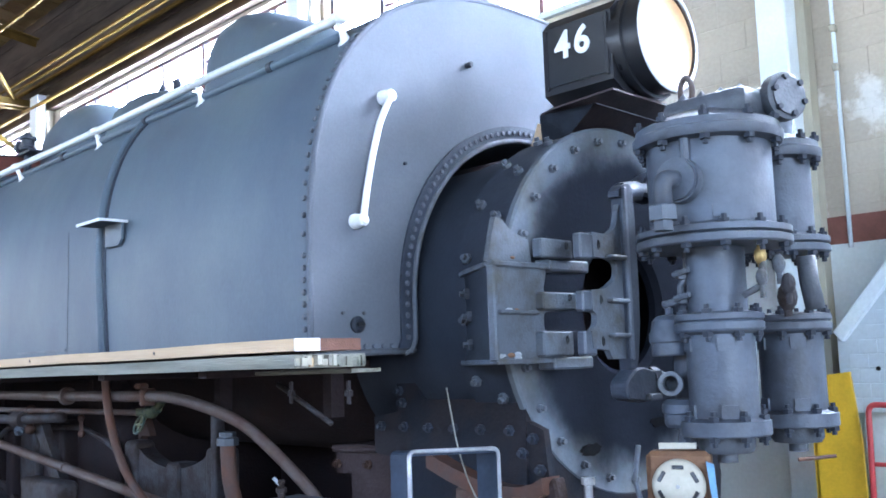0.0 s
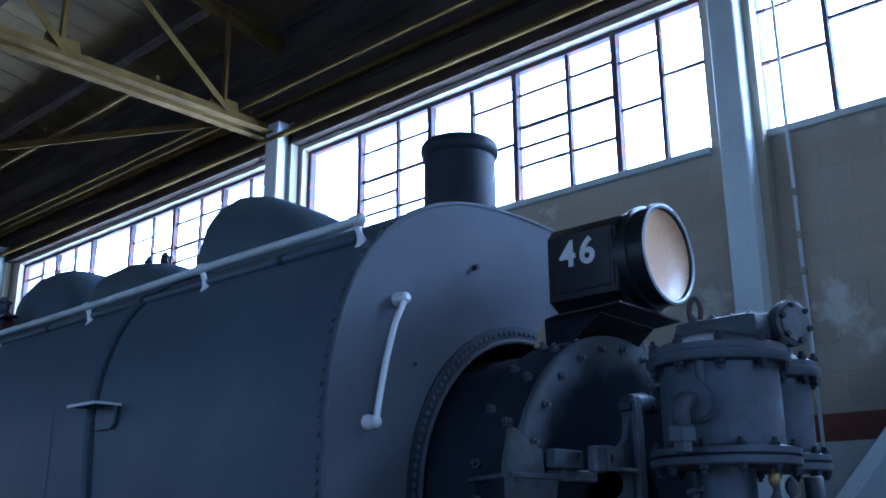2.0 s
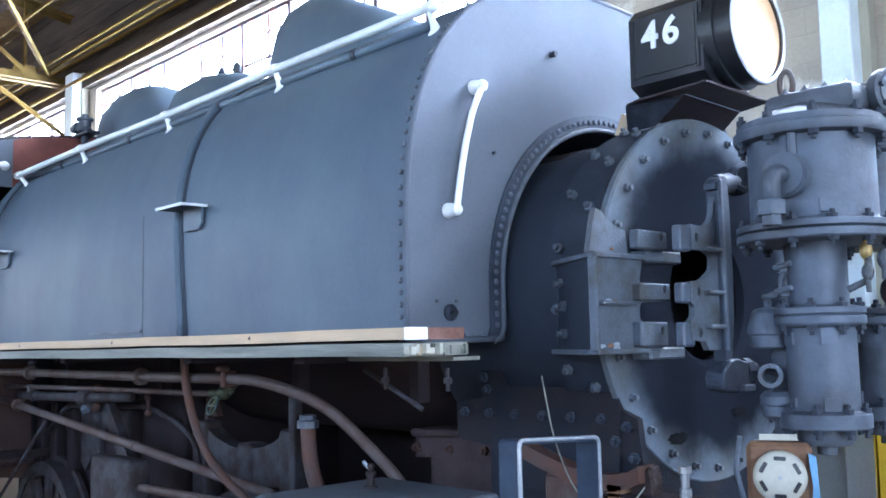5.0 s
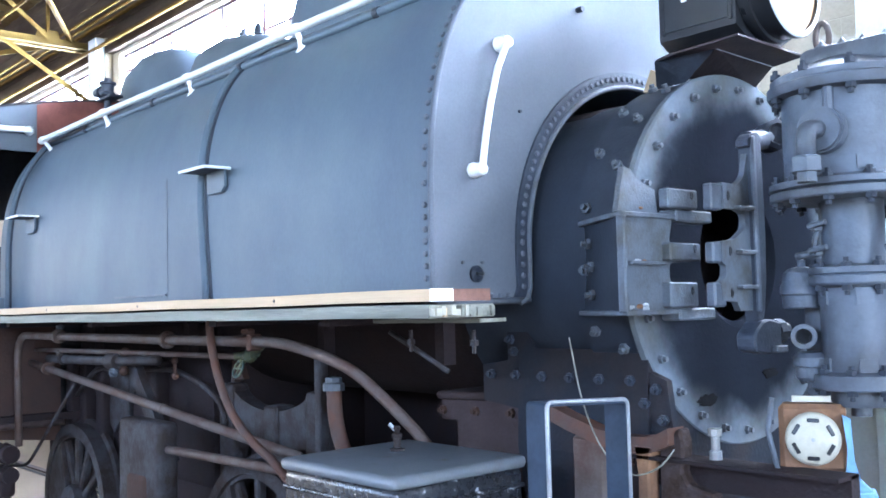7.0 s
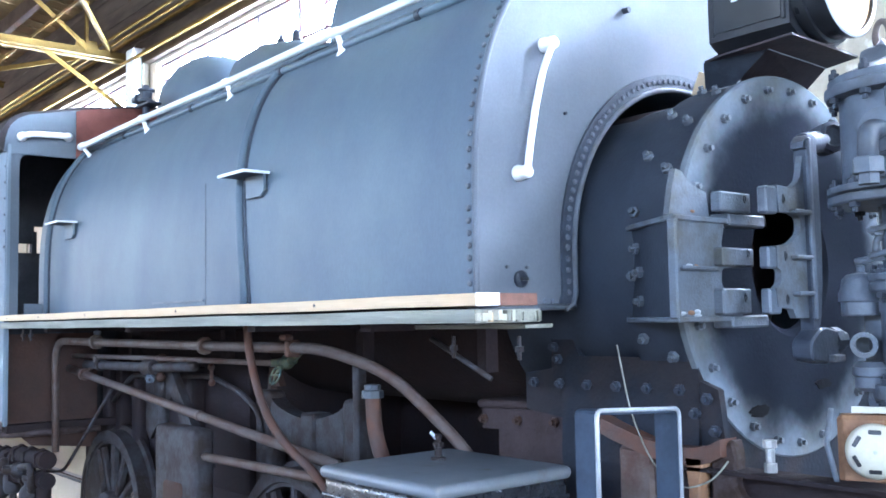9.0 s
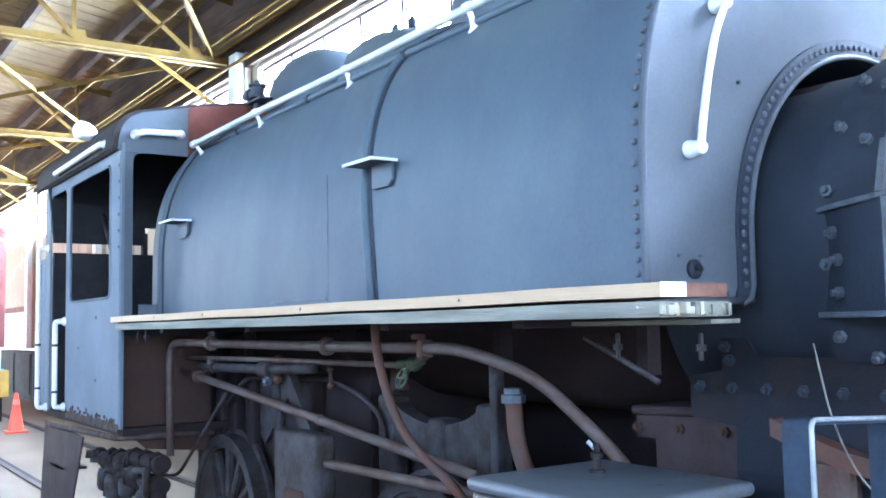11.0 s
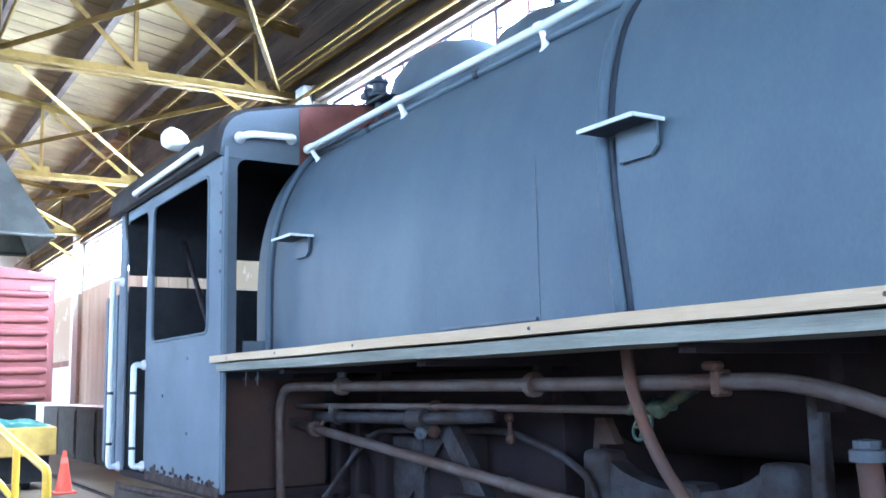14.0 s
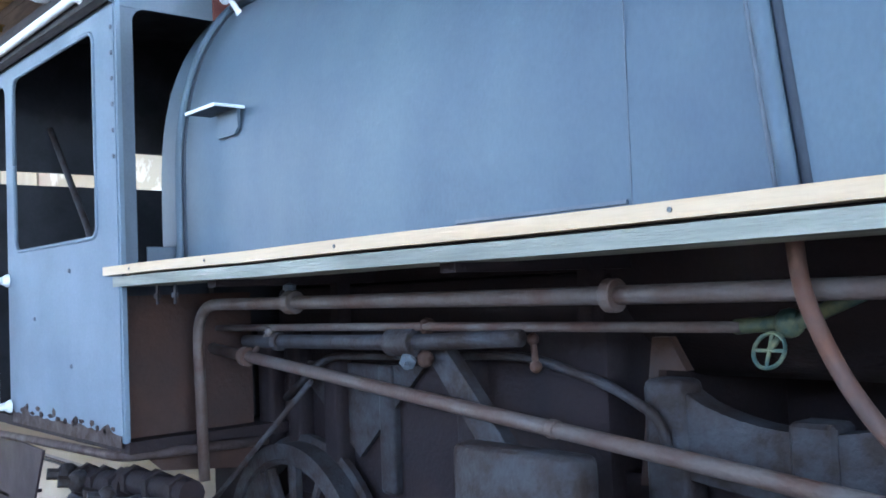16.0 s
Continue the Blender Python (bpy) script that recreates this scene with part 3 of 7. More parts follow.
def strip(bm, outer, inner, x, depth):
    """A plate between two open lines in the y-z plane, from x to x + depth."""
    n = len(outer)
    v = [[bm.verts.new((x + d, y, z)) for y, z in line] for line in (outer, inner) for d in (0, depth)]
    o0, o1, i0, i1 = v
    for k in range(n - 1):
        for a, b in ((o0, o1), (o1, i1), (i1, i0), (i0, o0)):
            bm.faces.new((a[k], a[k + 1], b[k + 1], b[k]))
    bm.faces.new((o0[0], o1[0], i1[0], i0[0]))
    bm.faces.new((o0[-1], o1[-1], i1[-1], i0[-1]))
    bmesh.ops.recalc_face_normals(bm, faces=bm.faces)
    return bm


bm = bmesh.new()
strip(bm, tank_outline(), arch_outline(ARCH_R + 0.03), TANK_R, TANK_F - 0.012 - TANK_R)
tank = part("saddle_tank", bm, TANK, loco, "slate blue-grey painted saddle tank, lightly streaked")

# lapped sheet seam on the side
bm = bmesh.new()
box(bm, (-4.468, -TANK_HALF - 0.0005, 2.20), (0.0022, 0.003, 0.60))
part("seam", bm, TANK_SEAM, tank, smooth=False)
bm = bmesh.new()
box(bm, (-4.79, -TANK_HALF - 0.003, 1.925), (0.62, 0.010, 0.010))
part("patch_edge", bm, TANK_SEAM, tank, smooth=False)

# front plate with its rounded edge
bm = bmesh.new()
strip(bm, tank_outline(-0.004), arch_outline(ARCH_R), TANK_F - 0.012, 0.014)
front_plate = part("tank_front", bm, FRONT, loco, "light graphite-grey front plate of the saddle tank")
bm = bmesh.new()
line = tank_outline(-0.001, 72)
tube(bm, [(TANK_F - 0.004, y, z) for y, z in line], 0.011, 8)
part("edge_bead", bm, FRONT, front_plate)
bm = bmesh.new()
strip(bm, arch_outline(ARCH_R + 0.062), arch_outline(ARCH_R - 0.004), TANK_F + 0.003, 0.010)
arch_flange = part("arch_flange", bm, HANGER, front_plate, "riveted flange round the smokebox arch")
bm = bmesh.new()
tube(bm, [(TANK_F + 0.014, y, z) for y, z in arch_outline(ARCH_R - 0.002, 60)], 0.011, 8)
part("arch_lip", bm, CAST, front_plate)
for s in (-1, 1):
    bm = bmesh.new()
    tube(bm, [(TANK_F + 0.01, s * (ARCH_R + 0.0), TANK_LOW + 0.01), (TANK_F + 0.01, s * TANK_HALF, TANK_LOW + 0.004)], 0.012, 8)
    part("bottom_lip", bm, CAST, front_plate)

bm = bmesh.new()
lathe(bm, [(0.011, 0), (0.011, 0.003), (0.008, 0.008), (0, 0.010)], Matrix(), 8)
RIVET = finish(bm, "rivet", FRONT)
places = []
for i in range(64):
    a = math.pi * (i + 0.5) / 64
    r = ARCH_R + 0.033
    places.append(aim((TANK_F + 0.012, -r * math.cos(a), ARCH_Z + r * math.sin(a)), (1, 0, 0)))
for s in (-1, 1):
    for z in (1.90, 1.94, 1.98, 2.02, 2.06):
        places.append(aim((TANK_F + 0.012, s * (ARCH_R + 0.033), z), (1, 0, 0)))
    for i in range(9):
        places.append(aim((TANK_F + 0.002, s * (ARCH_R + 0.06 + 0.042 * i), TANK_LOW + 0.028), (1, 0, 0)))
pieces("rivet", RIVET, front_plate, places)
# rivets along the front edge of the tank wrapper
places = []
for i in range(7):
    z = 1.93 + 0.042 * i
    places.append(aim((TANK_F - 0.035, -TANK_HALF, z), (0, -1, 0)))
for i in range(38):
    a = math.pi * (i + 1) / 78
    y, z = tank_point(a)
    y2, z2 = tank_point(a + 0.01)
    places.append(aim((TANK_F - 0.035, y, z), (0, -(z2 - z), y2 - y)))
pieces("rivet", RIVET, tank, places)

# fittings on the front plate
bm = bmesh.new()
lathe(bm, [(0.03, 0), (0.03, 0.012), (0.02, 0.02), (0, 0.02)], aim((TANK_F, -0.945, 1.945), (1, 0, 0)), 16)
part("washout_plug", bm, SMOKE, front_plate)
bm = bmesh.new()
box(bm, (TANK_F + 0.016, -0.945, 1.945), (0.03, 0.03, 0.012))
part("plug_bolt", bm, BLACK, front_plate)
for y, z in ((-0.345, 3.0), (-0.70, 2.55), (-1.008, 1.985), (-0.914, 1.985)):
    bm = bmesh.new()
    rod(bm, (TANK_F, y, z), (TANK_F + (0.03 if z > 2.9 else 0.012), y, z), 0.012 if z > 2.9 else 0.006, seg=10)
    part("stud", bm, SMOKE if z > 2.1 else CAST, front_plate)


# curved grab rail on the front plate
hand = [(-0.945, 2.31), (-0.925, 2.42), (-0.896, 2.545), (-0.855, 2.68), (-0.800, 2.785)]
bm = bmesh.new()
X0, X1 = TANK_F + 0.002, TANK_F + 0.050
pts = [(X0, *hand[0])] + [(X1, *p) for p in hand] + [(X0, *hand[-1])]
tube(bm, fillet(pts, 0.03), 0.0125, 12)
grab = part("front_grab_rail", bm, WHITE, loco, "curved white grab rail on the tank front")
for y, z in (hand[0], hand[-1]):
    bm = bmesh.new()
    lathe(bm, [(0.028, 0), (0.028, 0.012), (0.024, 0.03), (0.022, 0.055), (0.012, 0.066), (0, 0.068)], aim((X0, y, z), (1, 0, 0)), 14)
    part("rail_foot", bm, WHITE, grab)

# long handrail on the tank
RAIL_Y, RAIL_Z = -0.912, 3.125
FOOT_Y, FOOT_Z = -0.855, 3.025
RAIL_LINE = [(-2.56, RAIL_Y, 3.100), (-3.64, -0.908, 3.103), (-4.70, -0.906, 3.090), (-5.80, -0.922, 3.085), (-6.35, -0.942, 3.068), (-6.77, -0.963, 3.050)]


def rail_at(x):
    for p, q in zip(RAIL_LINE, RAIL_LINE[1:]):
        if q[0] <= x <= p[0]:
            return Vector(p).lerp(Vector(q), (p[0] - x) / (p[0] - q[0]))


bm = bmesh.new()
tube(bm, fillet(RAIL_LINE, 0.3, 6), 0.019, 14)
for p in (RAIL_LINE[0], RAIL_LINE[-1]):
    ball(bm, p, 0.026)
rail = part("tank_handrail", bm, WHITE_DULL, loco, "long white-painted pipe handrail along the tank")
for x in (-2.585, -3.64, -4.70, -5.80, -6.74):
    bm = bmesh.new()
    head = rail_at(x)
    foot = Vector((x, FOOT_Y - 0.45 * (RAIL_Z - head.z), FOOT_Z - 0.9 * (RAIL_Z - head.z)))
    d = head - foot
    lathe(bm, [(0.042, 0), (0.042, 0.006), (0.02, 0.028), (0.013, 0.055), (0.013, d.length), (0.026, d.length + 0.002), (0.026, d.length + 0.02), (0, d.length + 0.026)],
          aim(foot, d), 14)
    part("rail_post", bm, WHITE, rail)

# the pipe that follows the handrail along the shoulder of the tank
bm = bmesh.new()
tube(bm, [(x, -0.872 + 0.004 * math.sin(x * 3), 3.045) for x in (-2.62, -3.2, -4.0, -4.8, -5.6, -6.4, -6.86)], 0.019, 12)
line = part("shoulder_pipe", bm, TANK, tank, "grey-painted pipe along the shoulder of the tank")
for x in (-3.1, -4.2, -5.2, -6.2):
    bm = bmesh.new()
    rod(bm, (x, -0.872, 3.045), (x + 0.03, -0.872, 3.045), 0.025, seg=12)
    rod(bm, (x + 0.015, -0.872, 3.045), (x + 0.015, -0.83, 3.02), 0.008, seg=8)
    part("clip", bm, SMOKE, line)

# straps over the tank with the step brackets
for x in (-4.05, -6.88):
    bm = bmesh.new()
    lean = 0.12 if x > -5 else 0.0
    tube(bm, [(x - 0.006 - lean * (z - 1.9 + 0.5 * max(0, z - 2.75)), y, z) for y, z in tank_outline(0.006)], 0.024, 10)
    band = part("tank_strap", bm, TANK, loco, "raised pipe strap round the tank")
    # dark strip added where the strap's shadow falls on its right
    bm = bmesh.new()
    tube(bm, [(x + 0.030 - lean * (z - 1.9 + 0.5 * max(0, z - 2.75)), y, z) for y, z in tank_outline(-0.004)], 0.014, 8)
    part("strap_lap", bm, SMOKE, band, "dark strip standing for the shadow beside the strap")
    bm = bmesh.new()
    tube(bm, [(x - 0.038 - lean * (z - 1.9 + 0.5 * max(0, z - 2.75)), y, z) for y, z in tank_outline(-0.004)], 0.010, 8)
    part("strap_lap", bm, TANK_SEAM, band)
    sx = -3.985 if x > -5 else -6.465
    bm = bmesh.new()
    slab(bm, [(sx - 0.12, -TANK_HALF + 0.0), (sx - 0.12, -1.25), (sx + 0.12, -1.25), (sx + 0.12, -TANK_HALF + 0.0)], Matrix.Translation((0, 0, 2.475)), 0.008)
    step = part("tank_step", bm, HANGER, loco, "small black step plate with a white edge on the tank side", smooth=False)
    bm = bmesh.new()
    box(bm, (sx, -1.253, 2.479), (0.244, 0.008, 0.013))
    box(bm, (sx + 0.123, -1.19, 2.479), (0.008, 0.13, 0.012))
    part("step_edge", bm, WHITE_DULL, step, "white-painted step edge", smooth=False)
    bm = bmesh.new()
    slab(bm, [(sx + 0.115, 2.475), (sx + 0.115, 2.40), (sx + 0.085, 2.375), (sx - 0.05, 2.375), (sx - 0.05, 2.475)], Matrix.Translation((0, -TANK_HALF - 0.012, 0)) @ XZ, 0.012)
    part("step_bracket", bm, TANK, step, smooth=False)
    bm = bmesh.new()
    tube(bm, fillet([(sx + 0.118, -1.12, 2.45), (sx + 0.118, -1.13, 2.395), (sx + 0.08, -1.13, 2.372), (sx - 0.05, -1.13, 2.372)], 0.02), 0.006, 6)
    part("bracket_edge", bm, PUMP, step)
    for dx in (-0.03, 0.05):
        bm = bmesh.new()
        rod(bm, (sx + dx, -1.125, 2.42), (sx + dx, -1.14, 2.42), 0.009, seg=8)
        part("bracket_bolt", bm, BLACK, step)

# whistle valve standing before the cab
bm = bmesh.new()
rod(bm, (-6.76, -0.50, 3.10), (-6.76, -0.50, 3.44), 0.026, seg=12)
lathe(bm, [(0.03, 0), (0.055, 0.005), (0.055, 0.02), (0.042, 0.03), (0.045, 0.08), (0.06, 0.085), (0.06, 0.10), (0.03, 0.105), (0.022, 0.13), (0, 0.135)], Matrix.Translation((-6.76, -0.50, 3.42)), 14)
turret = part("whistle_valve", bm, HANGER, loco, "dark blue-grey valve standing before the cab front")
bm = bmesh.new()
lathe(bm, [(0.03, 0), (0.03, 0.05), (0.045, 0.052), (0.045, 0.075), (0.026, 0.08), (0.026, 0.13), (0, 0.13)], aim((-6.80, -0.50, 3.465), (-1, -0.15, 0)), 12)
part("side_outlet", bm, HANGER, turret)
bm = bmesh.new()
box(bm, (-6.72, -0.50, 3.395), (0.24, 0.10, 0.02))
part("base_plate", bevelled(bm, 0.004), SMOKE, turret)

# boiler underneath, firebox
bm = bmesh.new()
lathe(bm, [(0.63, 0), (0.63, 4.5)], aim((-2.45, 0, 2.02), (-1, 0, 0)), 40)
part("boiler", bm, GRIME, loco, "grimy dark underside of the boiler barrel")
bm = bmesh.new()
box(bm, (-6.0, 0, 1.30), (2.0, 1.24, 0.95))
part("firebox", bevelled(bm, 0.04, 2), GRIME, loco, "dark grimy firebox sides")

# ---- smokebox ----
SB_Z, SB_R, SB_F = 1.99, 0.688, -2.025
bm = bmesh.new()
lathe(bm, [(0.655, -0.3), (0.655, 0.345), (SB_R - 0.008, 0.347), (SB_R, 0.352), (SB_R, 0.56), (0.60, 0.56)], aim((-2.585, 0, SB_Z), (1, 0, 0)), 64, close=False)
smokebox = part("smokebox", bm, SMOKE, loco, "black riveted smokebox drum")
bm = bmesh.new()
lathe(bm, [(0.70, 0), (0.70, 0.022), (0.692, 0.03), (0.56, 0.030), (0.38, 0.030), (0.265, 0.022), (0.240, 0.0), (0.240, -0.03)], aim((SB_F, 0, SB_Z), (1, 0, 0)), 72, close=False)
face = part("smokebox_front", bm, PLATE_RING, loco, "grey smokebox front ring, soot and painted shade round its open mouth, rusted through below")
bm = bmesh.new()
lathe(bm, [(0.24, -0.03), (0.62, -0.03), (0.62, -0.50), (0.30, -0.50), (0, -0.50)], aim((SB_F, 0, SB_Z), (1, 0, 0)), 48, close=False)
part("smokebox_inside", bm, SOOT, loco, "black sooty inside of the open smokebox")
for y, z, w, h, seed in ((-0.265, 1.475, 0.062, 0.024, 1), (0.17, 1.545, 0.055, 0.020, 2)):
    random.seed(seed)
    bm = bmesh.new()
    n = 18
    slab(bm, [(y + w * math.cos(k * 2 * math.pi / n) * random.uniform(0.8, 1.15), z + h * math.sin(k * 2 * math.pi / n) * random.uniform(0.75, 1.2)) for k in range(n)],
         Matrix.Translation((SB_F + 0.012, 0, 0)) @ YZ, 0.021)
    part("rust_hole", bm, SOOT, face, "dark hole rusted through the plate", smooth=False)
bm = bmesh.new()
lathe(bm, [(0.016, 0), (0.016, 0.014), (0.010, 0.015), (0.010, 0.028), (0, 0.028)], Matrix(), 6)
BOLT = finish(bm, "bolt", NUT_PAINT)
places = []
for i in range(26):
    a = 2 * math.pi * (i + 0.4) / 26
    places.append(aim((SB_F + 0.030, 0.645 * math.cos(a), SB_Z + 0.645 * math.sin(a)), (1, 0, 0)))
pieces("bolt", BOLT, face, places)
bm = bmesh.new()
lathe(bm, [(0.020, 0), (0.020, 0.014), (0.011, 0.016), (0.011, 0.03), (0, 0.03)], Matrix(), 6)
NUT = finish(bm, "nut", NUT_PAINT)
places = []
for dx, off in ((0.40, 0.0), (0.50, 0.3)):
    for i in range(20):
        a = math.pi * 0.42 + 2 * math.pi * (i + off) / 20
        p = Vector((-2.585 + dx, SB_R * math.cos(a), SB_Z + SB_R * math.sin(a)))
        places.append(aim(p, (0, math.cos(a), math.sin(a))))
pieces("nut", NUT, smokebox, places)

# saddle under the smokebox
bm = bmesh.new()
arc = [(0.682 * math.sin(a), SB_Z - 0.682 * math.cos(a)) for a in (radians(d) for d in range(-62, 63, 6))]
slab(bm, [(y, z) for y, z in arc] + [(0.62, 1.30), (0.55, 0.85), (-0.55, 0.85), (-0.62, 1.30)], Matrix.Translation((-2.60, 0, 0)) @ YZ, 0.60)
saddle = part("smokebox_saddle", bm, SADDLE, loco, "black riveted saddle below the smokebox", smooth=False)
places = [aim((-2.745 + 0.135 * i, -0.603, 1.565), (0, -1, 0)) for i in range(6)]
places += [aim((x, -0.603, z), (0, -1, 0)) for x, z in ((-1.967, 1.541), (-2.014, 1.492), (-1.94, 1.44), (-2.638, 1.70), (-2.62, 1.655))]
NUT_BLACK = NUT.copy()
NUT_BLACK.materials[0] = SMOKE
pieces("nut", NUT_BLACK, saddle, places)
bm = bmesh.new()
slab(bm, [(-2.80, 1.46), (-2.80, 1.60), (-2.66, 1.62), (-2.66, 1.78), (-2.58, 1.78), (-2.50, 1.63), (-2.06, 1.62), (-1.93, 1.57), (-1.91, 1.40), (-2.02, 1.36), (-2.46, 1.42)], Matrix.Translation((0, -0.60, 0)) @ XZ, 0.03)
part("saddle_side_plate", bm, SADDLE, saddle, smooth=False)
bm = bmesh.new()
tube(bm, fillet([(-2.156, -0.82, 1.720), (-2.134, -0.82, 1.618), (-2.116, -0.82, 1.535), (-2.074, -0.82, 1.428), (-2.016, -0.82, 1.339), (-1.914, -0.82, 1.284), (-1.808, -0.82, 1.327), (-1.756, -0.82, 1.387)], 0.05, 3), 0.0027, 6)
part("loose_wire", bm, WOOD_OLD, saddle, "thin loose wire hanging by the saddle")

# cast bracket bolted round the smokebox shoulder
SHELF = [(-2.245, -0.66), (-2.16, -0.725), (-2.05, -0.79), (-1.92, -0.865), (-1.872, -0.870), (-1.868, -0.60), (-1.868, -0.395), (-1.965, -0.395), (-1.965, -0.60), (-2.21, -0.60)]
CX = -1.900


def curved(pts, turns, r=0.022, n=4):
    """An outline whose corners named in turns are rounded."""
    out = []
    count = len(pts)
    for i, p in enumerate(pts):
        if i not in turns:
            out.append(p)
            continue
        a, b, c = Vector(pts[i - 1]), Vector(p), Vector(pts[(i + 1) % count])
        u, v = a - b, c - b
        k = min(r, u.length * 0.48, v.length * 0.48)
        q0, q1 = b + u.normalized() * k, b + v.normalized() * k
        out += [tuple((1 - f) ** 2 * q0 + 2 * f * (1 - f) * b + f * f * q1) for f in (j / n for j in range(n + 1))]
    return out


bm = bmesh.new()
plate = curved([(-0.868, 1.806), (-0.868, 2.120), (-0.606, 2.120), (-0.606, 2.092), (-0.628, 2.022), (-0.492, 2.024), (-0.496, 1.963), (-0.628, 1.958), (-0.628, 1.894), (-0.512, 1.893), (-0.518, 1.806)], (4, 7, 8))
slab(bm, plate, Matrix.Translation((CX, 0, 0)) @ YZ, 0.018)
bracket = part("pump_bracket", bm, CAST, loco, "grey cast bracket bolted round the smokebox front, chalky and rust-stained", smooth=False)
for name, z in (("upper_shelf", 2.100), ("lower_shelf", 1.790)):
    bm = bmesh.new()
    slab(bm, SHELF, Matrix.Translation((0, 0, z)), 0.017)
    part(name, bevelled(bm, 0.003), CAST, bracket, smooth=False)
    bm = bmesh.new()
    box(bm, (-1.90, -0.50, z + (0.015 if z > 2 else -0.002)), (0.075, 0.21, 0.040))
    part("shelf_end", bevelled(bm, 0.006), CAST, bracket, "thicker machined end of the shelf", smooth=False)
bm = bmesh.new()
slab(bm, [(-0.868, 2.118), (-0.848, 2.20), (-0.828, 2.262), (-0.795, 2.255), (-0.765, 2.228), (-0.712, 2.208), (-0.672, 2.198), (-0.660, 2.118)], Matrix.Translation((CX - 0.02, 0, 0)) @ YZ, 0.022)
part("upper_gusset", bm, CAST, bracket, smooth=False)
bm = bmesh.new()
slab(bm, [(-0.876, 1.800), (-0.876, 2.105), (-0.856, 2.105), (-0.856, 1.800)], Matrix.Translation((CX - 0.004, 0, 0)) @ YZ, 0.034)
part("edge_flange", bevelled(bm, 0.005), CAST, bracket, "worn pale edge flange", smooth=False)
bm = bmesh.new()
slab(bm, [(-2.21, -0.655), (-1.905, -0.855), (-1.905, -0.868), (-2.21, -0.668)], Matrix.Translation((0, 0, 1.806)), 0.295)
part("side_web", bm, SMOKE, bracket, "dark side web against the drum", smooth=False)
web = Vector((0.305, -0.200, 0))
out = Vector((-0.200, -0.305, 0)).normalized()
pieces("nut", NUT, bracket, [aim(Vector((-2.21, -0.668, z)) + web * f + out * 0.001, out) for f, z in ((0.22, 2.035), (0.30, 1.955), (0.30, 1.860))])
bm = bmesh.new()
box(bm, (CX + 0.028, -0.765, 1.955), (0.030, 0.185, 0.013))
part("middle_rib", bevelled(bm, 0.004), CAST, bracket, smooth=False)
for y0, y1, z0, z1 in ((-0.668, -0.500, 2.136, 2.200), (-0.665, -0.493, 1.964, 2.022), (-0.672, -0.516, 1.812, 1.893)):
    bm = bmesh.new()
    box(bm, (CX + 0.032, (y0 + y1) / 2, (z0 + z1) / 2), (0.040, y1 - y0, z1 - z0))
    part("lug", bevelled(bm, 0.005), CAST, bracket, smooth=False)
    bm = bmesh.new()
    lathe(bm, [(0.011, 0), (0.011, 0.004), (0.006, 0.004), (0.006, 0.001), (0, 0.001)], aim((CX + 0.050, y1 - 0.035, (z0 + z1) / 2 + 0.012), (1, 0, 0)) @ Matrix.Diagonal((0.7, 1.3, 1, 1)), 10)
    part("lug_hole", bm, BLACK, bracket)
random.seed(31)
for k in range(10):
    bm = bmesh.new()
    y, z = random.uniform(-0.85, -0.70), random.choice((1.81, 1.96, 2.085, 2.125)) + random.uniform(0, 0.012)
    ball(bm, (CX + 0.018, y, z), random.uniform(0.006, 0.012), 8, (0.4, 1.6, 0.7))
    part("scale_flake", bm, RUST_BRIGHT if k % 3 == 0 else EDGE, bracket)

# pump hanger, standing before the smokebox mouth
HX = -1.735
bm = bmesh.new()
slab(bm, curved([(-0.425, 1.790), (-0.425, 2.335), (-0.442, 2.335), (-0.440, 2.355), (-0.415, 2.380), (-0.365, 2.385), (-0.358, 2.285), (-0.356, 2.038), (-0.362, 1.900), (-0.378, 1.800), (-0.392, 1.760), (-0.425, 1.745)], (1, 4, 5, 8)), Matrix.Translation((HX, 0, 0)) @ YZ, 0.045)
right_bracket = part("pump_hanger", bm, HANGER, loco, "dark blue-grey upright pump hanger with pale cast lugs", smooth=False)
bm = bmesh.new()
box(bm, (HX + 0.046, -0.415, 2.08), (0.016, 0.022, 0.58))
part("hanger_rib", bevelled(bm, 0.005), PUMP, right_bracket, "paler front rib of the hanger")
bm = bmesh.new()
lugs = curved([(-0.42, 2.330), (-0.42, 1.796), (-0.500, 1.796), (-0.520, 1.825), (-0.600, 1.832), (-0.606, 1.888), (-0.579, 1.905), (-0.575, 1.942), (-0.596, 1.952), (-0.596, 2.018), (-0.520, 2.026), (-0.455, 2.062), (-0.452, 2.112), (-0.500, 2.125), (-0.575, 2.125), (-0.580, 2.207), (-0.495, 2.204), (-0.448, 2.232)], (6, 7, 10, 11, 12, 17), 0.02)
slab(bm, lugs, Matrix.Translation((HX + 0.008, 0, 0)) @ YZ, 0.022)
part("lug_plate", bm, CAST, right_bracket, "pale cast lug plate with notches", smooth=False)
for z0, z1 in ((2.118, 2.203), (1.950, 2.016), (1.810, 1.888)):
    bm = bmesh.new()
    box(bm, (HX + 0.010, -0.606, (z0 + z1) / 2), (0.034, 0.066, z1 - z0))
    part("lug", bevelled(bm, 0.006), PUMP, right_bracket, "blue-grey lug cheek", smooth=False)
    bm = bmesh.new()
    lathe(bm, [(0.010, 0), (0.010, 0.004), (0.006, 0.004), (0.006, 0.001), (0, 0.001)], aim((HX + 0.029, -0.548, (z0 + z1) / 2 + 0.005), (1, 0, 0)) @ Matrix.Diagonal((0.7, 1.6, 1, 1)), 10)
    part("lug_hole", bm, BLACK, right_bracket)
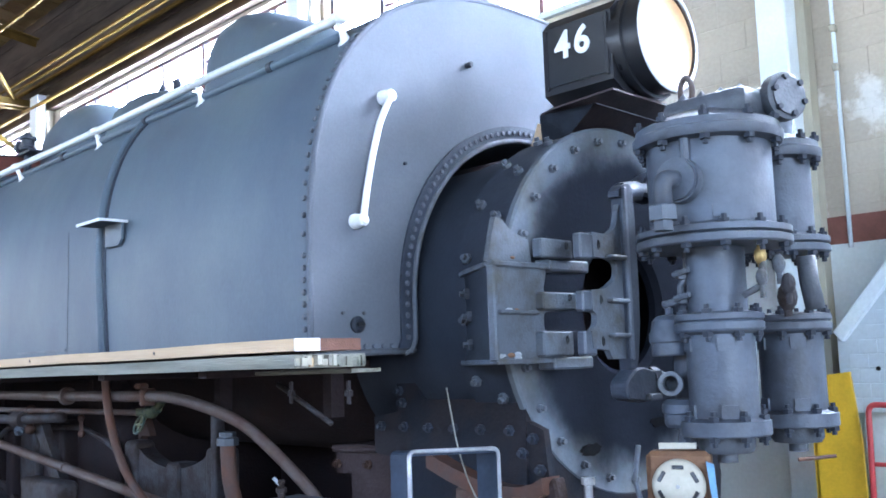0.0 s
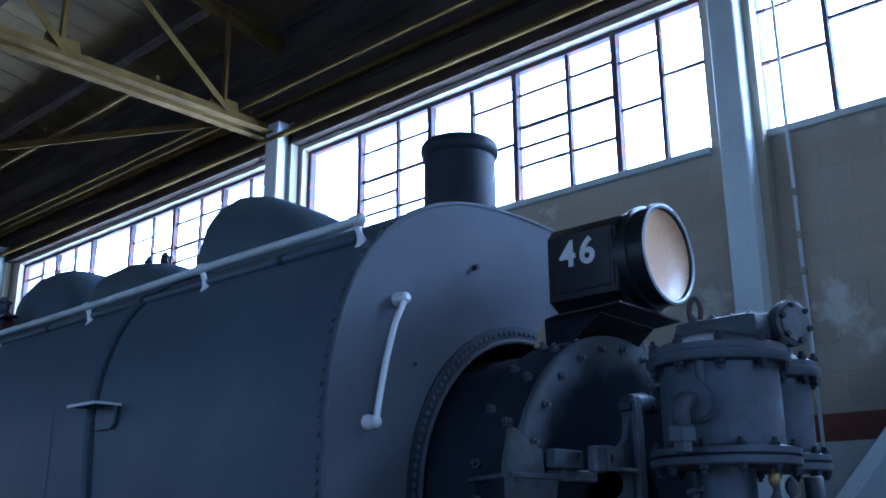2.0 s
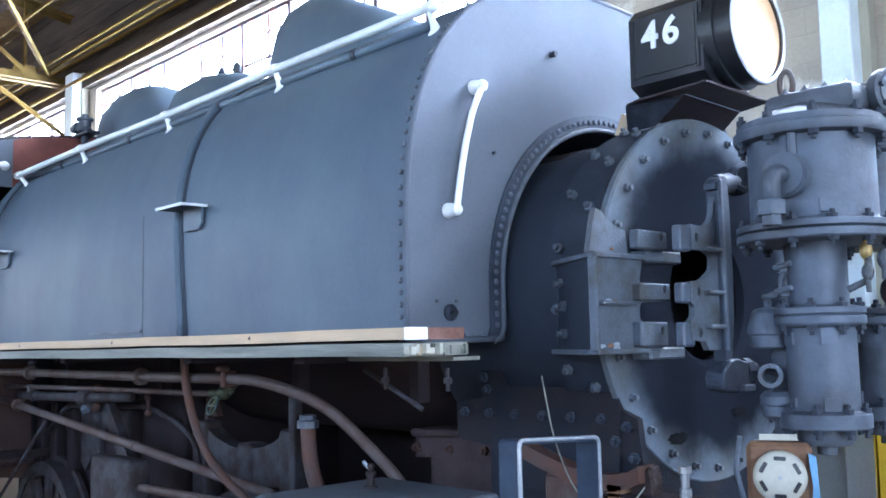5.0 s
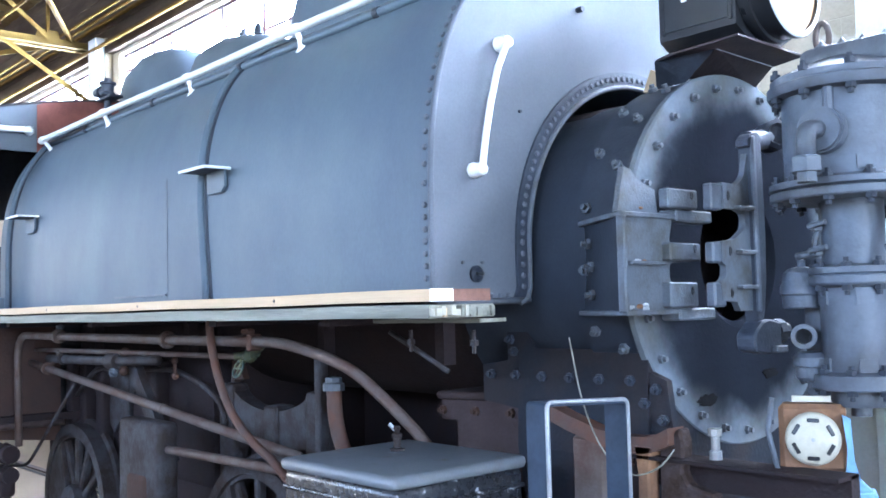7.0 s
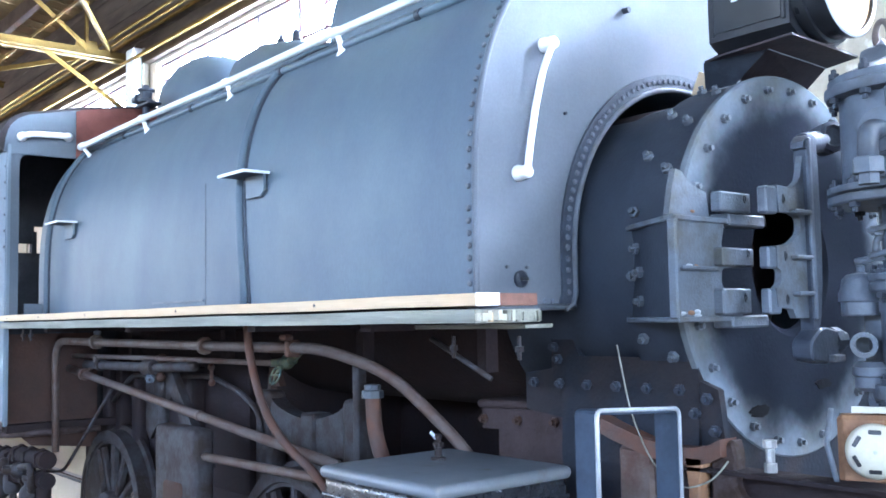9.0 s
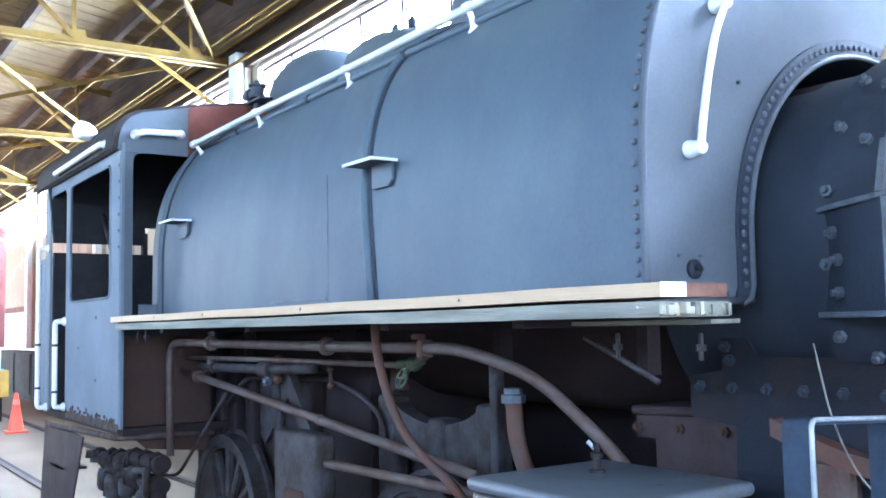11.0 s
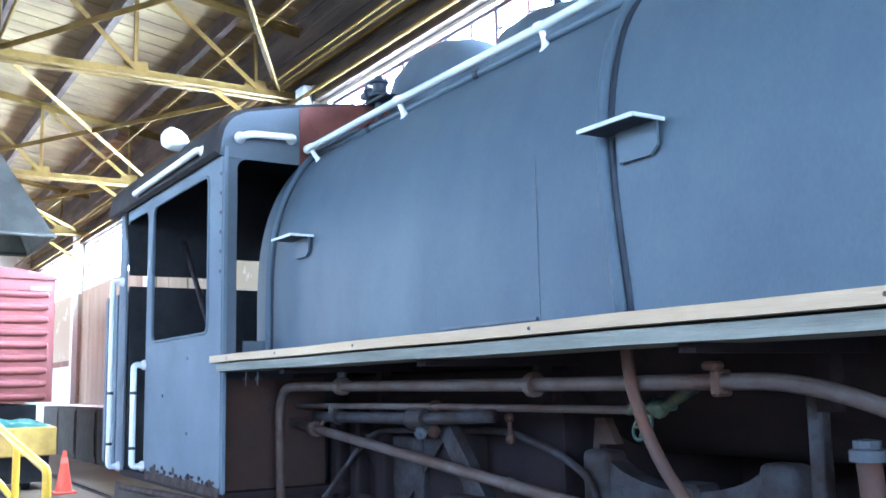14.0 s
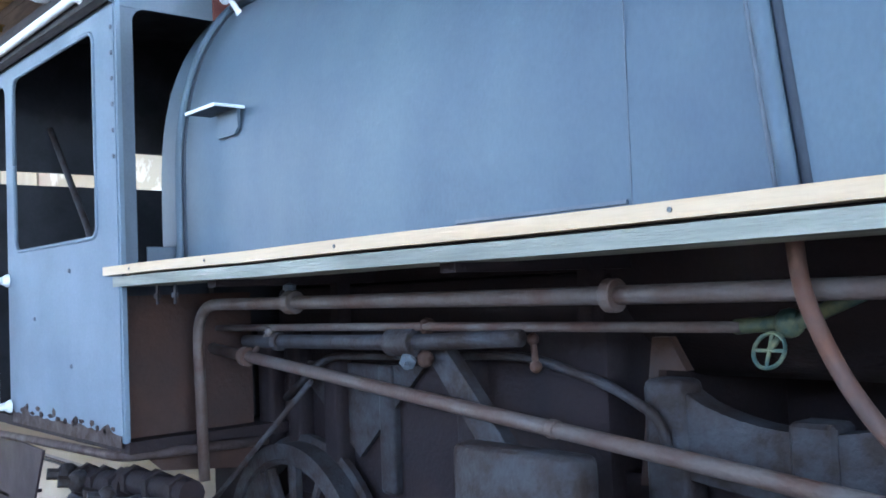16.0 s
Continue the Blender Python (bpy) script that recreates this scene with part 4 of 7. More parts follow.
for z in (2.128, 1.985, 1.872):
    bm = bmesh.new()
    box(bm, (HX + 0.040, -0.470, z), (0.032, 0.095, 0.014))
    part("lug_rib", bevelled(bm, 0.004), CAST, right_bracket, smooth=False)
bm = bmesh.new()
slab(bm, curved([(-0.485, 1.720), (-0.478, 1.665), (-0.383, 1.652), (-0.312, 1.668), (-0.312, 1.752), (-0.385, 1.768), (-0.425, 1.76)], (0, 1, 5)), Matrix.Translation((HX - 0.005, 0, 0)) @ YZ, 0.07)
part("foot_block", bevelled(bm, 0.006), HANGER, right_bracket, smooth=False)
bm = bmesh.new()
box(bm, (HX + 0.07, -0.345, 1.668), (0.03, 0.07, 0.022))
part("foot_pad", bevelled(bm, 0.004), CAST, right_bracket, smooth=False)
bm = bmesh.new()
lathe(bm, [(0, -0.05), (0.034, -0.05), (0.034, 0.03), (0.042, 0.032), (0.042, 0.058), (0.028, 0.062), (0.028, 0.082), (0, 0.082)], aim((HX + 0.02, -0.330, 1.722), (0.35, 0.85, 0.02)), 8)
part("blue_plug", bm, HANGER, right_bracket, "blue-grey hexagon pipe plug")
bm = bmesh.new()
lathe(bm, [(0.050, -0.02), (0.056, 0.02), (0.056, 0.065), (0.040, 0.070), (0.030, 0.060), (0.0, 0.058)], aim((HX - 0.02, -0.20, 2.392), (0.85, -0.45, 0.05)), 8)
rod(bm, (HX, -0.37, 2.36), (HX - 0.01, -0.19, 2.392), 0.036, seg=12)
part("hanger_boss", bm, HANGER, right_bracket, "dark hexagon union at the hanger's head")

# ---- headlight ----
HL_Z = 2.99
bm = bmesh.new()
slab(bm, [(0.19, 2.83), (0.19, 3.10), (0.145, 3.145), (-0.145, 3.145), (-0.19, 3.10), (-0.19, 2.83), (-0.12, 2.79), (0.12, 2.79)], Matrix.Translation((-2.19, 0, 0)) @ YZ, 0.33)
lamp = part("headlight", bm, BLACK, loco, "black headlight with a white number on its side", smooth=False)
bm = bmesh.new()
lathe(bm, [(0.185, 0), (0.20, 0.01), (0.20, 0.05), (0.212, 0.052), (0.212, 0.075), (0.20, 0.077), (0.20, 0.13), (0.208, 0.13), (0.208, 0.15), (0.187, 0.15), (0.187, 0.10)], aim((-1.885, 0, HL_Z), (1, 0, 0)), 48, close=False)
part("bezel", bm, BLACK, lamp)
bm = bmesh.new()
lathe(bm, [(0.186, 0.135), (0.17, 0.128), (0.12, 0.112), (0.06, 0.104), (0, 0.102)], aim((-1.885, 0, HL_Z), (1, 0, 0)), 48, close=False)
part("lens", bm, LENS_IN, lamp, "pale tan frosted lens of the headlight")
bm = bmesh.new()
lathe(bm, [(0.187, 0.144), (0.187, 0.15), (0.198, 0.154), (0.206, 0.150)], aim((-1.885, 0, HL_Z), (1, 0, 0)), 48, close=False)
part("rim", bm, EDGE, lamp)
for side in (-1,):
    bm = bmesh.new()
    box(bm, (-2.03, side * 0.192, 2.97), (0.28, 0.006, 0.22))
    part("number_panel", bm, BLACK, lamp, smooth=False)
    txt = bpy.data.curves.new("number", "FONT")
    txt.body, txt.size, txt.extrude, txt.align_x, txt.align_y = "46", 0.15, 0.002, "CENTER", "CENTER"
    txt.offset = 0.004
    txt.space_character = 1.25
    tob = bpy.data.objects.new("number_text", txt)
    scene.collection.objects.link(tob)
    bpy.context.view_layer.update()
    me = bpy.data.meshes.new_from_object(tob.evaluated_get(bpy.context.evaluated_depsgraph_get()))
    bpy.data.objects.remove(tob)
    me.transform(Matrix.Translation((-2.04, side * 0.198, 3.01)) @ Matrix.Rotation(radians(90), 4, "X"))
    me.materials.clear()
    me.materials.append(WHITE)
    num = new("number", me)
    num.parent = lamp
    num.location = (0, 0, 0)
    num["label"] = "white painted number 46"
for x in (-2.17, -1.88):
    bm = bmesh.new()
    box(bm, (x, -0.193, 2.97), (0.012, 0.012, 0.24))
    part("side_strip", bm, BLACK, lamp, smooth=False)
bm = bmesh.new()
slab(bm, [(-2.19, -0.225), (-2.10, -0.262), (-1.79, -0.300), (-1.80, 0.175), (-1.955, 0.230), (-2.19, 0.225)], Matrix.Translation((0, 0, 2.750)), 0.008)
shelf = part("headlight_shelf", bm, RUST_SHEET, loco, "rusty bent-plate shelf under the headlight", smooth=False)
# folded legs standing on the smokebox
for mt, pts in ((HANGER, ((-2.19, -0.232, 2.750), (-1.937, -0.208, 2.752), (-2.085, -0.190, 2.655), (-2.215, -0.190, 2.652))),
                (RUST_SHEET, ((-1.935, -0.200, 2.752), (-1.952, 0.225, 2.752), (-2.045, 0.222, 2.672), (-2.078, -0.180, 2.670)))):
    bm = bmesh.new()
    f = bm.faces.new([bm.verts.new(p) for p in pts])
    bmesh.ops.solidify(bm, geom=[f], thickness=0.008)
    part("shelf_leg", bm, mt, shelf, "folded sheet leg of the shelf", smooth=False)
bm = bmesh.new()
rod(bm, (-1.937, -0.205, 2.753), (-1.953, 0.226, 2.753), 0.005, seg=6)
part("shelf_fold", bm, EDGE, shelf, "bright worn fold", smooth=True)
bm = bmesh.new()
slab(bm, [(-2.30, 2.66), (-2.20, 2.66), (-2.235, 2.73), (-2.26, 2.745)], Matrix.Translation((0, -0.16, 0)) @ XZ, 0.02)
part("timber_wedge", bm, WOOD_NEW, shelf, "pale timber wedge behind the shelf", smooth=False)
bm = bmesh.new()
box(bm, (-2.03, 0, 2.778), (0.24, 0.20, 0.032))
part("headlight_base", bevelled(bm, 0.004), BLACK, lamp, smooth=False)

# ---- chimney and domes ----
bm = bmesh.new()
lathe(bm, [(0.205, -0.08), (0.183, 0.0), (0.176, 0.06), (0.176, 0.405), (0.186, 0.415), (0.193, 0.44), (0.191, 0.468), (0.180, 0.485), (0.160, 0.487), (0.160, 0.1), (0, 0.1)], Matrix.Translation((-2.84, 0, 3.28)), 40, close=False)
part("chimney", bm, SMOKE, loco, "short black chimney with a rolled lip")


def loft_dome(profile, half, material, name, label):
    """A dome from its side outline, rounded across."""
    b = bmesh.new()
    n = 14
    rows = []
    for i in range(n + 1):
        a = math.pi * i / n
        y, s = -half * math.cos(a), math.sin(a) ** 0.45
        zb = min(p[1] for p in profile)
        xm = sum(p[0] for p in profile) / len(profile)
        rows.append([b.verts.new((xm + (x - xm) * (0.55 + 0.45 * s), y, zb + (z - zb) * s)) for x, z in profile])
    for r0, r1 in zip(rows, rows[1:]):
        for k in range(len(profile) - 1):
            b.faces.new((r0[k], r0[k + 1], r1[k + 1], r1[k]))
    bmesh.ops.remove_doubles(b, verts=b.verts[:], dist=0.002)
    bmesh.ops.recalc_face_normals(b, faces=b.faces[:])
    return part(name, b, material, loco, label)


loft_dome([(-4.70, 3.0), (-4.695, 3.70), (-4.66, 3.81), (-4.60, 3.865), (-4.47, 3.885), (-4.28, 3.84), (-4.10, 3.76), (-3.86, 3.645), (-3.66, 3.54), (-3.54, 3.40), (-3.50, 3.0)], 0.33, TANK, "sand_dome", "dark slate sand dome with a sloping front")
loft_dome([(-5.98, 3.0), (-5.97, 3.52), (-5.86, 3.665), (-5.62, 3.68), (-5.35, 3.63), (-5.12, 3.55), (-4.98, 3.42), (-4.92, 3.0)], 0.36, TANK, "steam_dome", "dark slate rounded steam dome")
loft_dome([(-7.05, 3.0), (-7.045, 3.62), (-7.0, 3.77), (-6.85, 3.825), (-6.62, 3.82), (-6.38, 3.75), (-6.2, 3.64), (-6.08, 3.5), (-6.04, 3.0)], 0.36, TANK, "rear_dome", "dark slate rear dome")
for x, h in ((-5.60, 0.075), (-5.40, 0.068)):
    bm = bmesh.new()
    lathe(bm, [(0.03, 0), (0.03, 0.05), (0.018, 0.06), (0.018, h), (0, h + 0.01)], Matrix.Translation((x, -0.05, 3.64)), 10)
    part("safety_valve", bm, SMOKE, loco)
bm = bmesh.new()
tube(bm, fillet([(-4.60, 0.1, 3.45), (-4.66, 0.1, 3.62), (-4.84, 0.1, 3.62), (-4.92, 0.1, 3.40)], 0.1), 0.022, 8)
part("dome_pipe", bm, SMOKE, loco)
bm = bmesh.new()
lathe(bm, [(0.12, 0), (0.12, 0.16), (0.10, 0.20), (0.05, 0.24), (0, 0.25)], Matrix.Translation((-7.35, 0.0, 3.45)), 18)
part("whistle", bm, SMOKE, loco)

# ---- air pump ----
PA, PB = Vector((-1.375, -0.40, 0)), Vector((-1.35, 0.01, 0))


bm = bmesh.new()
lathe(bm, [(0.09, 1.88), (0.09, 2.15), (0.11, 2.15)], Matrix.Translation(PA), 28, close=False)
pump = part("air_pump", bm, PUMP, loco, "blue-grey twin-cylinder air pump hung before the smokebox")
for c, big, small in ((PA, 0.19, 0.104), (PB, 0.105, 0.104)):
    bm = bmesh.new()
    lathe(bm, [(0.0, 2.125), (big + 0.04, 2.125), (big + 0.045, 2.13), (big + 0.045, 2.15), (big + 0.03, 2.155), (big + 0.045, 2.16), (big + 0.045, 2.178), (big, 2.19), (big, 2.44), (big + 0.035, 2.445), (big + 0.04, 2.455), (big + 0.04, 2.475),
               (big + 0.03, 2.48), (big + 0.03, 2.50), (big + 0.01, 2.51), (big - 0.05, 2.535), (0.06, 2.565), (0.06, 2.585), (0, 2.585)], Matrix.Translation(c), 44)
    up = part("steam_cylinder", bm, PUMP, pump, "upper steam cylinder with bolted flanges")
    bm = bmesh.new()
    lathe(bm, [(0.0, 1.555), (0.13, 1.555), (0.135, 1.56), (0.135, 1.60), (small, 1.61), (small, 1.86), (0.13, 1.868), (0.135, 1.875), (0.135, 1.895), (0.128, 1.90), (0.135, 1.905), (0.135, 1.922), (0.09, 1.93), (0, 1.93)], Matrix.Translation(c), 36)
    lo = part("air_cylinder", bm, PUMP, pump, "lower air cylinder with bolted flanges")
    bm = bmesh.new()
    lathe(bm, [(0, 1.475), (0.03, 1.475), (0.03, 1.50), (0.075, 1.505), (0.085, 1.52), (0.085, 1.556)], Matrix.Translation(c), 24, close=False)
    part("bottom_head", bm, PUMP_TOP, pump)
    bm = bmesh.new()
    lathe(bm, [(0.017, 0), (0.017, 0.016), (0.009, 0.017), (0.009, 0.03), (0, 0.03)], Matrix(), 6)
    PB_BOLT = finish(bm, "bolt", SMOKE)
    places = []
    for r, z, n, u in ((big + 0.022, 2.50, 10, 1), (big + 0.022, 2.445, 10, -1), (big + 0.025, 2.175, 12, 1), (big + 0.025, 2.128, 12, -1), (0.117, 1.92, 8, 1), (0.117, 1.868, 8, -1), (0.117, 1.602, 8, 1), (0.117, 1.558, 8, -1)):
        for k in range(n):
            a = 2 * math.pi * (k + 0.3) / n
            places.append(aim((c.x + r * math.cos(a), c.y + r * math.sin(a), z), (0, 0, u)))
    pieces("bolt", PB_BOLT, pump, places)
    for a in (-0.9, -2.2):
        d = Vector((math.cos(a), math.sin(a), 0))
        for z, s, rr in ((2.22, 1, big), (1.63, 1, small), (1.83, -1, small)):
            bm = bmesh.new()
            m = aim((c.x + rr * d.x, c.y + rr * d.y, z), d)
            box(bm, (0, 0, 0), (0.05, 0.04, 0.008), m)
            part("casting_pad", bm, PUMP, pump, smooth=False)
# head with valve chest and lifting eye
bm = bmesh.new()
box(bm, (-1.345, -0.35, 2.56), (0.30, 0.24, 0.09))
bevelled(bm, 0.03, 2)
part("valve_head", bm, PUMP_TOP, pump)
bm = bmesh.new()
ax = Vector((0.93, -0.36, 0.0))
lathe(bm, [(0, -0.14), (0.05, -0.14), (0.055, 0.10), (0.075, 0.105), (0.075, 0.14), (0.06, 0.145), (0.06, 0.15), (0, 0.15)], aim((-1.27, -0.27, 2.575), ax), 24)
chest = part("valve_chest", bm, PUMP_TOP, pump)
for k in range(6):
    a = 2 * math.pi * k / 6
    u, v = ax.orthogonal().normalized(), ax.cross(ax.orthogonal()).normalized()
    bm = bmesh.new()
    p = Vector((-1.27, -0.27, 2.575)) + ax.normalized() * 0.145 + (u * math.cos(a) + v * math.sin(a)) * 0.058
    rod(bm, p, p + ax.normalized() * 0.014, 0.010, seg=6)
    part("bolt", bm, SMOKE, pump)
for k in range(4):
    bm = bmesh.new()
    p = Vector((-1.425 + 0.06 * k, -0.44 + 0.01 * k, 2.55))
    lathe(bm, [(0.022, 0), (0.022, 0.05), (0.012, 0.06), (0, 0.075)], Matrix.Translation(p), 10)
    part("head_stud", bm, PUMP_TOP, pump)
bm = bmesh.new()
rod(bm, (-1.46, -0.36, 2.56), (-1.46, -0.36, 2.62), 0.014, seg=10)
tube(bm, [(-1.46 + 0.022 * math.sin(a), -0.36, 2.655 + 0.045 * -math.cos(a)) for a in (2 * math.pi * k / 16 for k in range(17))], 0.010, 8)
part("lifting_eye", bm, RUST_PIPE, pump, "rusty lifting eye")
# inlet flange and elbow on the steam cylinder
bm = bmesh.new()
d = Vector((0.10, -0.995, 0)).normalized()
base = PA + d * 0.17 + Vector((0, 0, 2.315))
rod(bm, base, base + d * 0.07, 0.062, seg=20)
rod(bm, base + d * 0.02, base + d * 0.055, 0.068, seg=20)
part("steam_inlet", bm, PUMP, pump)
bm = bmesh.new()
e = base + d * 0.07
w = Vector((-0.30, -0.95, 0)).normalized()
tube(bm, fillet([e - d * 0.02, e + w * 0.045, e + w * 0.050 + Vector((0, 0, -0.10))], 0.045), 0.028, 14)
part("elbow", bm, PUMP, pump)
bm = bmesh.new()
q = e + w * 0.050
lathe(bm, [(0, -0.155), (0.03, -0.155), (0.03, -0.125), (0.044, -0.125), (0.044, -0.085), (0.038, -0.08), (0, -0.08)], Matrix.Translation(q), 6)
part("union_nut", bm, CAST, pump)
bm = bmesh.new()
box(bm, (PA.x + 0.035, PA.y - 0.19, 2.36), (0.03, 0.03, 0.2))
part("inlet_rib", bevelled(bm, 0.01), PUMP, pump)
# intake boxes beside the air cylinder
V = Vector((-1.525, -0.44, 0))
bm = bmesh.new()
lathe(bm, [(0, 1.80), (0.055, 1.80), (0.06, 1.805), (0.06, 1.84), (0.066, 1.845), (0.066, 1.87), (0.06, 1.88), (0.055, 1.91), (0.04, 1.925), (0.012, 1.93), (0.012, 1.95), (0, 1.955)], Matrix.Translation(V), 24)
part("intake_strainer", bm, PUMP, pump)
bm = bmesh.new()
box(bm, (V.x + 0.04, V.y + 0.05, 1.72), (0.10, 0.08, 0.40))
part("intake_column", bevelled(bm, 0.02, 2), PUMP, pump)
bm = bmesh.new()
f = Vector((0.42, -0.9, 0.02)).normalized()
lathe(bm, [(0.030, -0.06), (0.030, 0.0), (0.038, 0.002), (0.038, 0.03), (0.024, 0.03), (0.024, -0.05), (0, -0.05)], aim((V.x + 0.02, V.y - 0.04, 1.715), f), 20, close=False)
part("open_pipe_stub", bm, CAST, pump, "open grey pipe stub")
bm = bmesh.new()
lathe(bm, [(0, 1.555), (0.02, 1.555), (0.02, 1.575), (0.05, 1.58), (0.058, 1.59), (0.058, 1.62), (0.064, 1.625), (0.064, 1.65), (0.05, 1.665), (0, 1.67)], Matrix.Translation(V + Vector((0.03, 0, 0))), 24)
part("lower_strainer", bm, PUMP, pump)
# small brass cocks and pipework between the cylinders
for p, r, mt in (((-1.205, -0.435, 2.085), 0.019, BRASS), ((-1.175, -0.385, 2.06), 0.020, CAST), ((-1.195, -0.455, 2.02), 0.018, CAST), ((-1.155, -0.375, 2.00), 0.022, GREASE), ((-1.185, -0.325, 1.965), 0.03, GREASE)):
    bm = bmesh.new()
    ball(bm, p, r, 10, (1, 1, 1.5))
    rod(bm, (p[0], p[1], p[2] - 0.06), (p[0], p[1], p[2] + 0.03), r * 0.45, seg=8)
    part("cock", bm, mt, pump)
for pts in ([(-1.445, -0.450, 2.12), (-1.445, -0.450, 2.04), (-1.465, -0.460, 2.02), (-1.465, -0.460, 1.97), (-1.525, -0.470, 1.96)], [(-1.205, -0.430, 2.12), (-1.195, -0.440, 2.0), (-1.255, -0.460, 1.97)]):
    bm = bmesh.new()
    tube(bm, fillet(pts, 0.02), 0.011, 8)
    part("small_pipe", bm, CAST, pump)
for z in (2.05, 1.975):
    bm = bmesh.new()
    rod(bm, (-1.455, -0.460, z - 0.014), (-1.455, -0.460, z + 0.014), 0.022, seg=6)
    rod(bm, (-1.475, -0.480, z), (-1.415, -0.490, z + 0.01), 0.009, seg=8)
    part("pipe_union", bm, CAST, pump)
bm = bmesh.new()
tube(bm, [(-1.20, -0.15, 2.10), (-1.20, -0.14, 2.02), (-1.19, -0.13, 1.93)], 0.03, 14)
part("transfer_pipe", bm, PUMP_TOP, pump)
bm = bmesh.new()
rod(bm, (-1.25, -0.200, 1.47), (-1.17, -0.115, 1.478), 0.006, seg=8)
part("drain_rod", bm, RUST_RED, pump)

# cream slotted cover and its bracket below the pump
cv = Vector((-1.445, -0.57, 1.418))
fd = Vector((0.47, -0.88, 0.05)).normalized()
bm = bmesh.new()
lathe(bm, [(0, 0.02), (0.02, 0.02), (0.064, 0.008), (0.074, 0.0), (0.078, -0.012), (0.078, -0.05), (0, -0.05)], aim(cv, fd), 36)
cover = part("slotted_cover", bm, CREAM, loco, "round cream cover with six slots")
cm = aim(cv, fd)
for k in range(6):
    a = 2 * math.pi * k / 6 + 0.5
    bm = bmesh.new()
    m = cm @ Matrix.Translation((0.055 * math.cos(a), 0.055 * math.sin(a), 0.011)) @ Matrix.Rotation(a, 4, "Z") @ Matrix.Rotation(radians(12), 4, "Y")
    box(bm, (0, 0, 0), (0.012, 0.034, 0.006), m)
    part("slot", bevelled(bm, 0.002), BLACK, cover, smooth=False)
bm = bmesh.new()
rod(bm, cv + fd * 0.018, cv + fd * 0.026, 0.006, seg=8)
part("centre_pin", bm, STEEL, cover)
bm = bmesh.new()
box(bm, (0, 0, -0.10), (0.19, 0.20, 0.14), cm)
part("cover_housing", bevelled(bm, 0.015), RUST_BRIGHT, loco, "rust-orange housing behind the cover")
bm = bmesh.new()
box(bm, (0, 0.115, -0.05), (0.11, 0.018, 0.02), cm)
part("white_gasket", bm, CREAM, loco, smooth=False)
bm = bmesh.new()
right = Vector((0.88, 0.47, 0)).normalized()
RZ = Matrix(((right.x, 0, fd.x, cv.x - 0.03 * fd.x), (right.y, 0, fd.y, cv.y - 0.03 * fd.y), (0, 1, 0, cv.z), (0, 0, 0, 1)))
slab(bm, [(0.082, 0.07), (0.104, 0.06), (0.110, -0.06), (0.124, -0.115), (0.158, -0.150), (0.062, -0.150), (0.086, -0.105), (0.092, -0.03)], RZ, 0.02)
stand = part("blue_stand", bm, BLUE, loco, "light blue cast stand under the cover", smooth=False)
bm = bmesh.new()
slab(bm, [(-0.06, -0.085), (0.07, -0.085), (0.07, -0.150), (-0.06, -0.150)], RZ @ Matrix.Translation((0, 0, -0.06)), 0.05)
part("stand_web", bm, BLUE_FRAME, stand, smooth=False)
bm = bmesh.new()
slab(bm, [(-0.03, -0.150), (0.165, -0.150), (0.170, -0.178), (-0.03, -0.178)], RZ @ Matrix.Translation((0, 0, -0.05)), 0.09)
part("stand_foot", bevelled(bm, 0.004), BLUE, stand, smooth=False)
bm = bmesh.new()
left = [cv - right * 0.11 + Vector((0, 0, 0.12)), cv - right * 0.125 + Vector((0, 0, 0.02)), cv - right * 0.10 + Vector((0, 0, -0.10))]
tube(bm, left, 0.008, 8)
part("clamp_rod", bm, CAST, loco)

# ---- front frame, cylinders ----
bm = bmesh.new()
box(bm, (-1.72, -0.58, 1.28), (0.80, 0.05, 0.10))
box(bm, (-1.72, -0.62, 1.325), (0.80, 0.12, 0.012))
part("frame_beam", bm, GRIME, loco, "dark steel front frame beam", smooth=False)
bm = bmesh.new()
box(bm, (-2.68, -0.40, 1.07), (0.70, 0.30, 0.72))
bevelled(bm, 0.015)
chest2 = part("steam_chest", bm, RUST_SHADED, loco, "brown rusty steam chest casting, colour darkened for the tank's shade")
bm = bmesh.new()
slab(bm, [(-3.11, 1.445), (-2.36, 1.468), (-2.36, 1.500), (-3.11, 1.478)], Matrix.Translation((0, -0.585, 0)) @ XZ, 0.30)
part("chest_flange", bevelled(bm, 0.012, 2), RUST_SHADED, chest2, smooth=False)
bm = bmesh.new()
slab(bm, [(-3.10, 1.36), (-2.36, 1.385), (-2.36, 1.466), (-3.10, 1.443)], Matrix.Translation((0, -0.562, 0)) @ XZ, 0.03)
part("bolt_strip", bm, RUST_SHADED, chest2, smooth=False)
NUT_RUST = NUT.copy()
NUT_RUST.materials[0] = RUST
pieces("nut", NUT_RUST, chest2, [aim((x, -0.562, 1.405 + 0.03 * (x + 2.9)), (0, -1, 0)) for x in (-3.085, -2.885, -2.685, -2.475)])
bm = bmesh.new()
box(bm, (-2.225, -0.64, 1.13), (0.145, 0.05, 0.48))
part("pale_pad", bevelled(bm, 0.012), RUST_PIPE, chest2, "paler rust-pink machined pad")
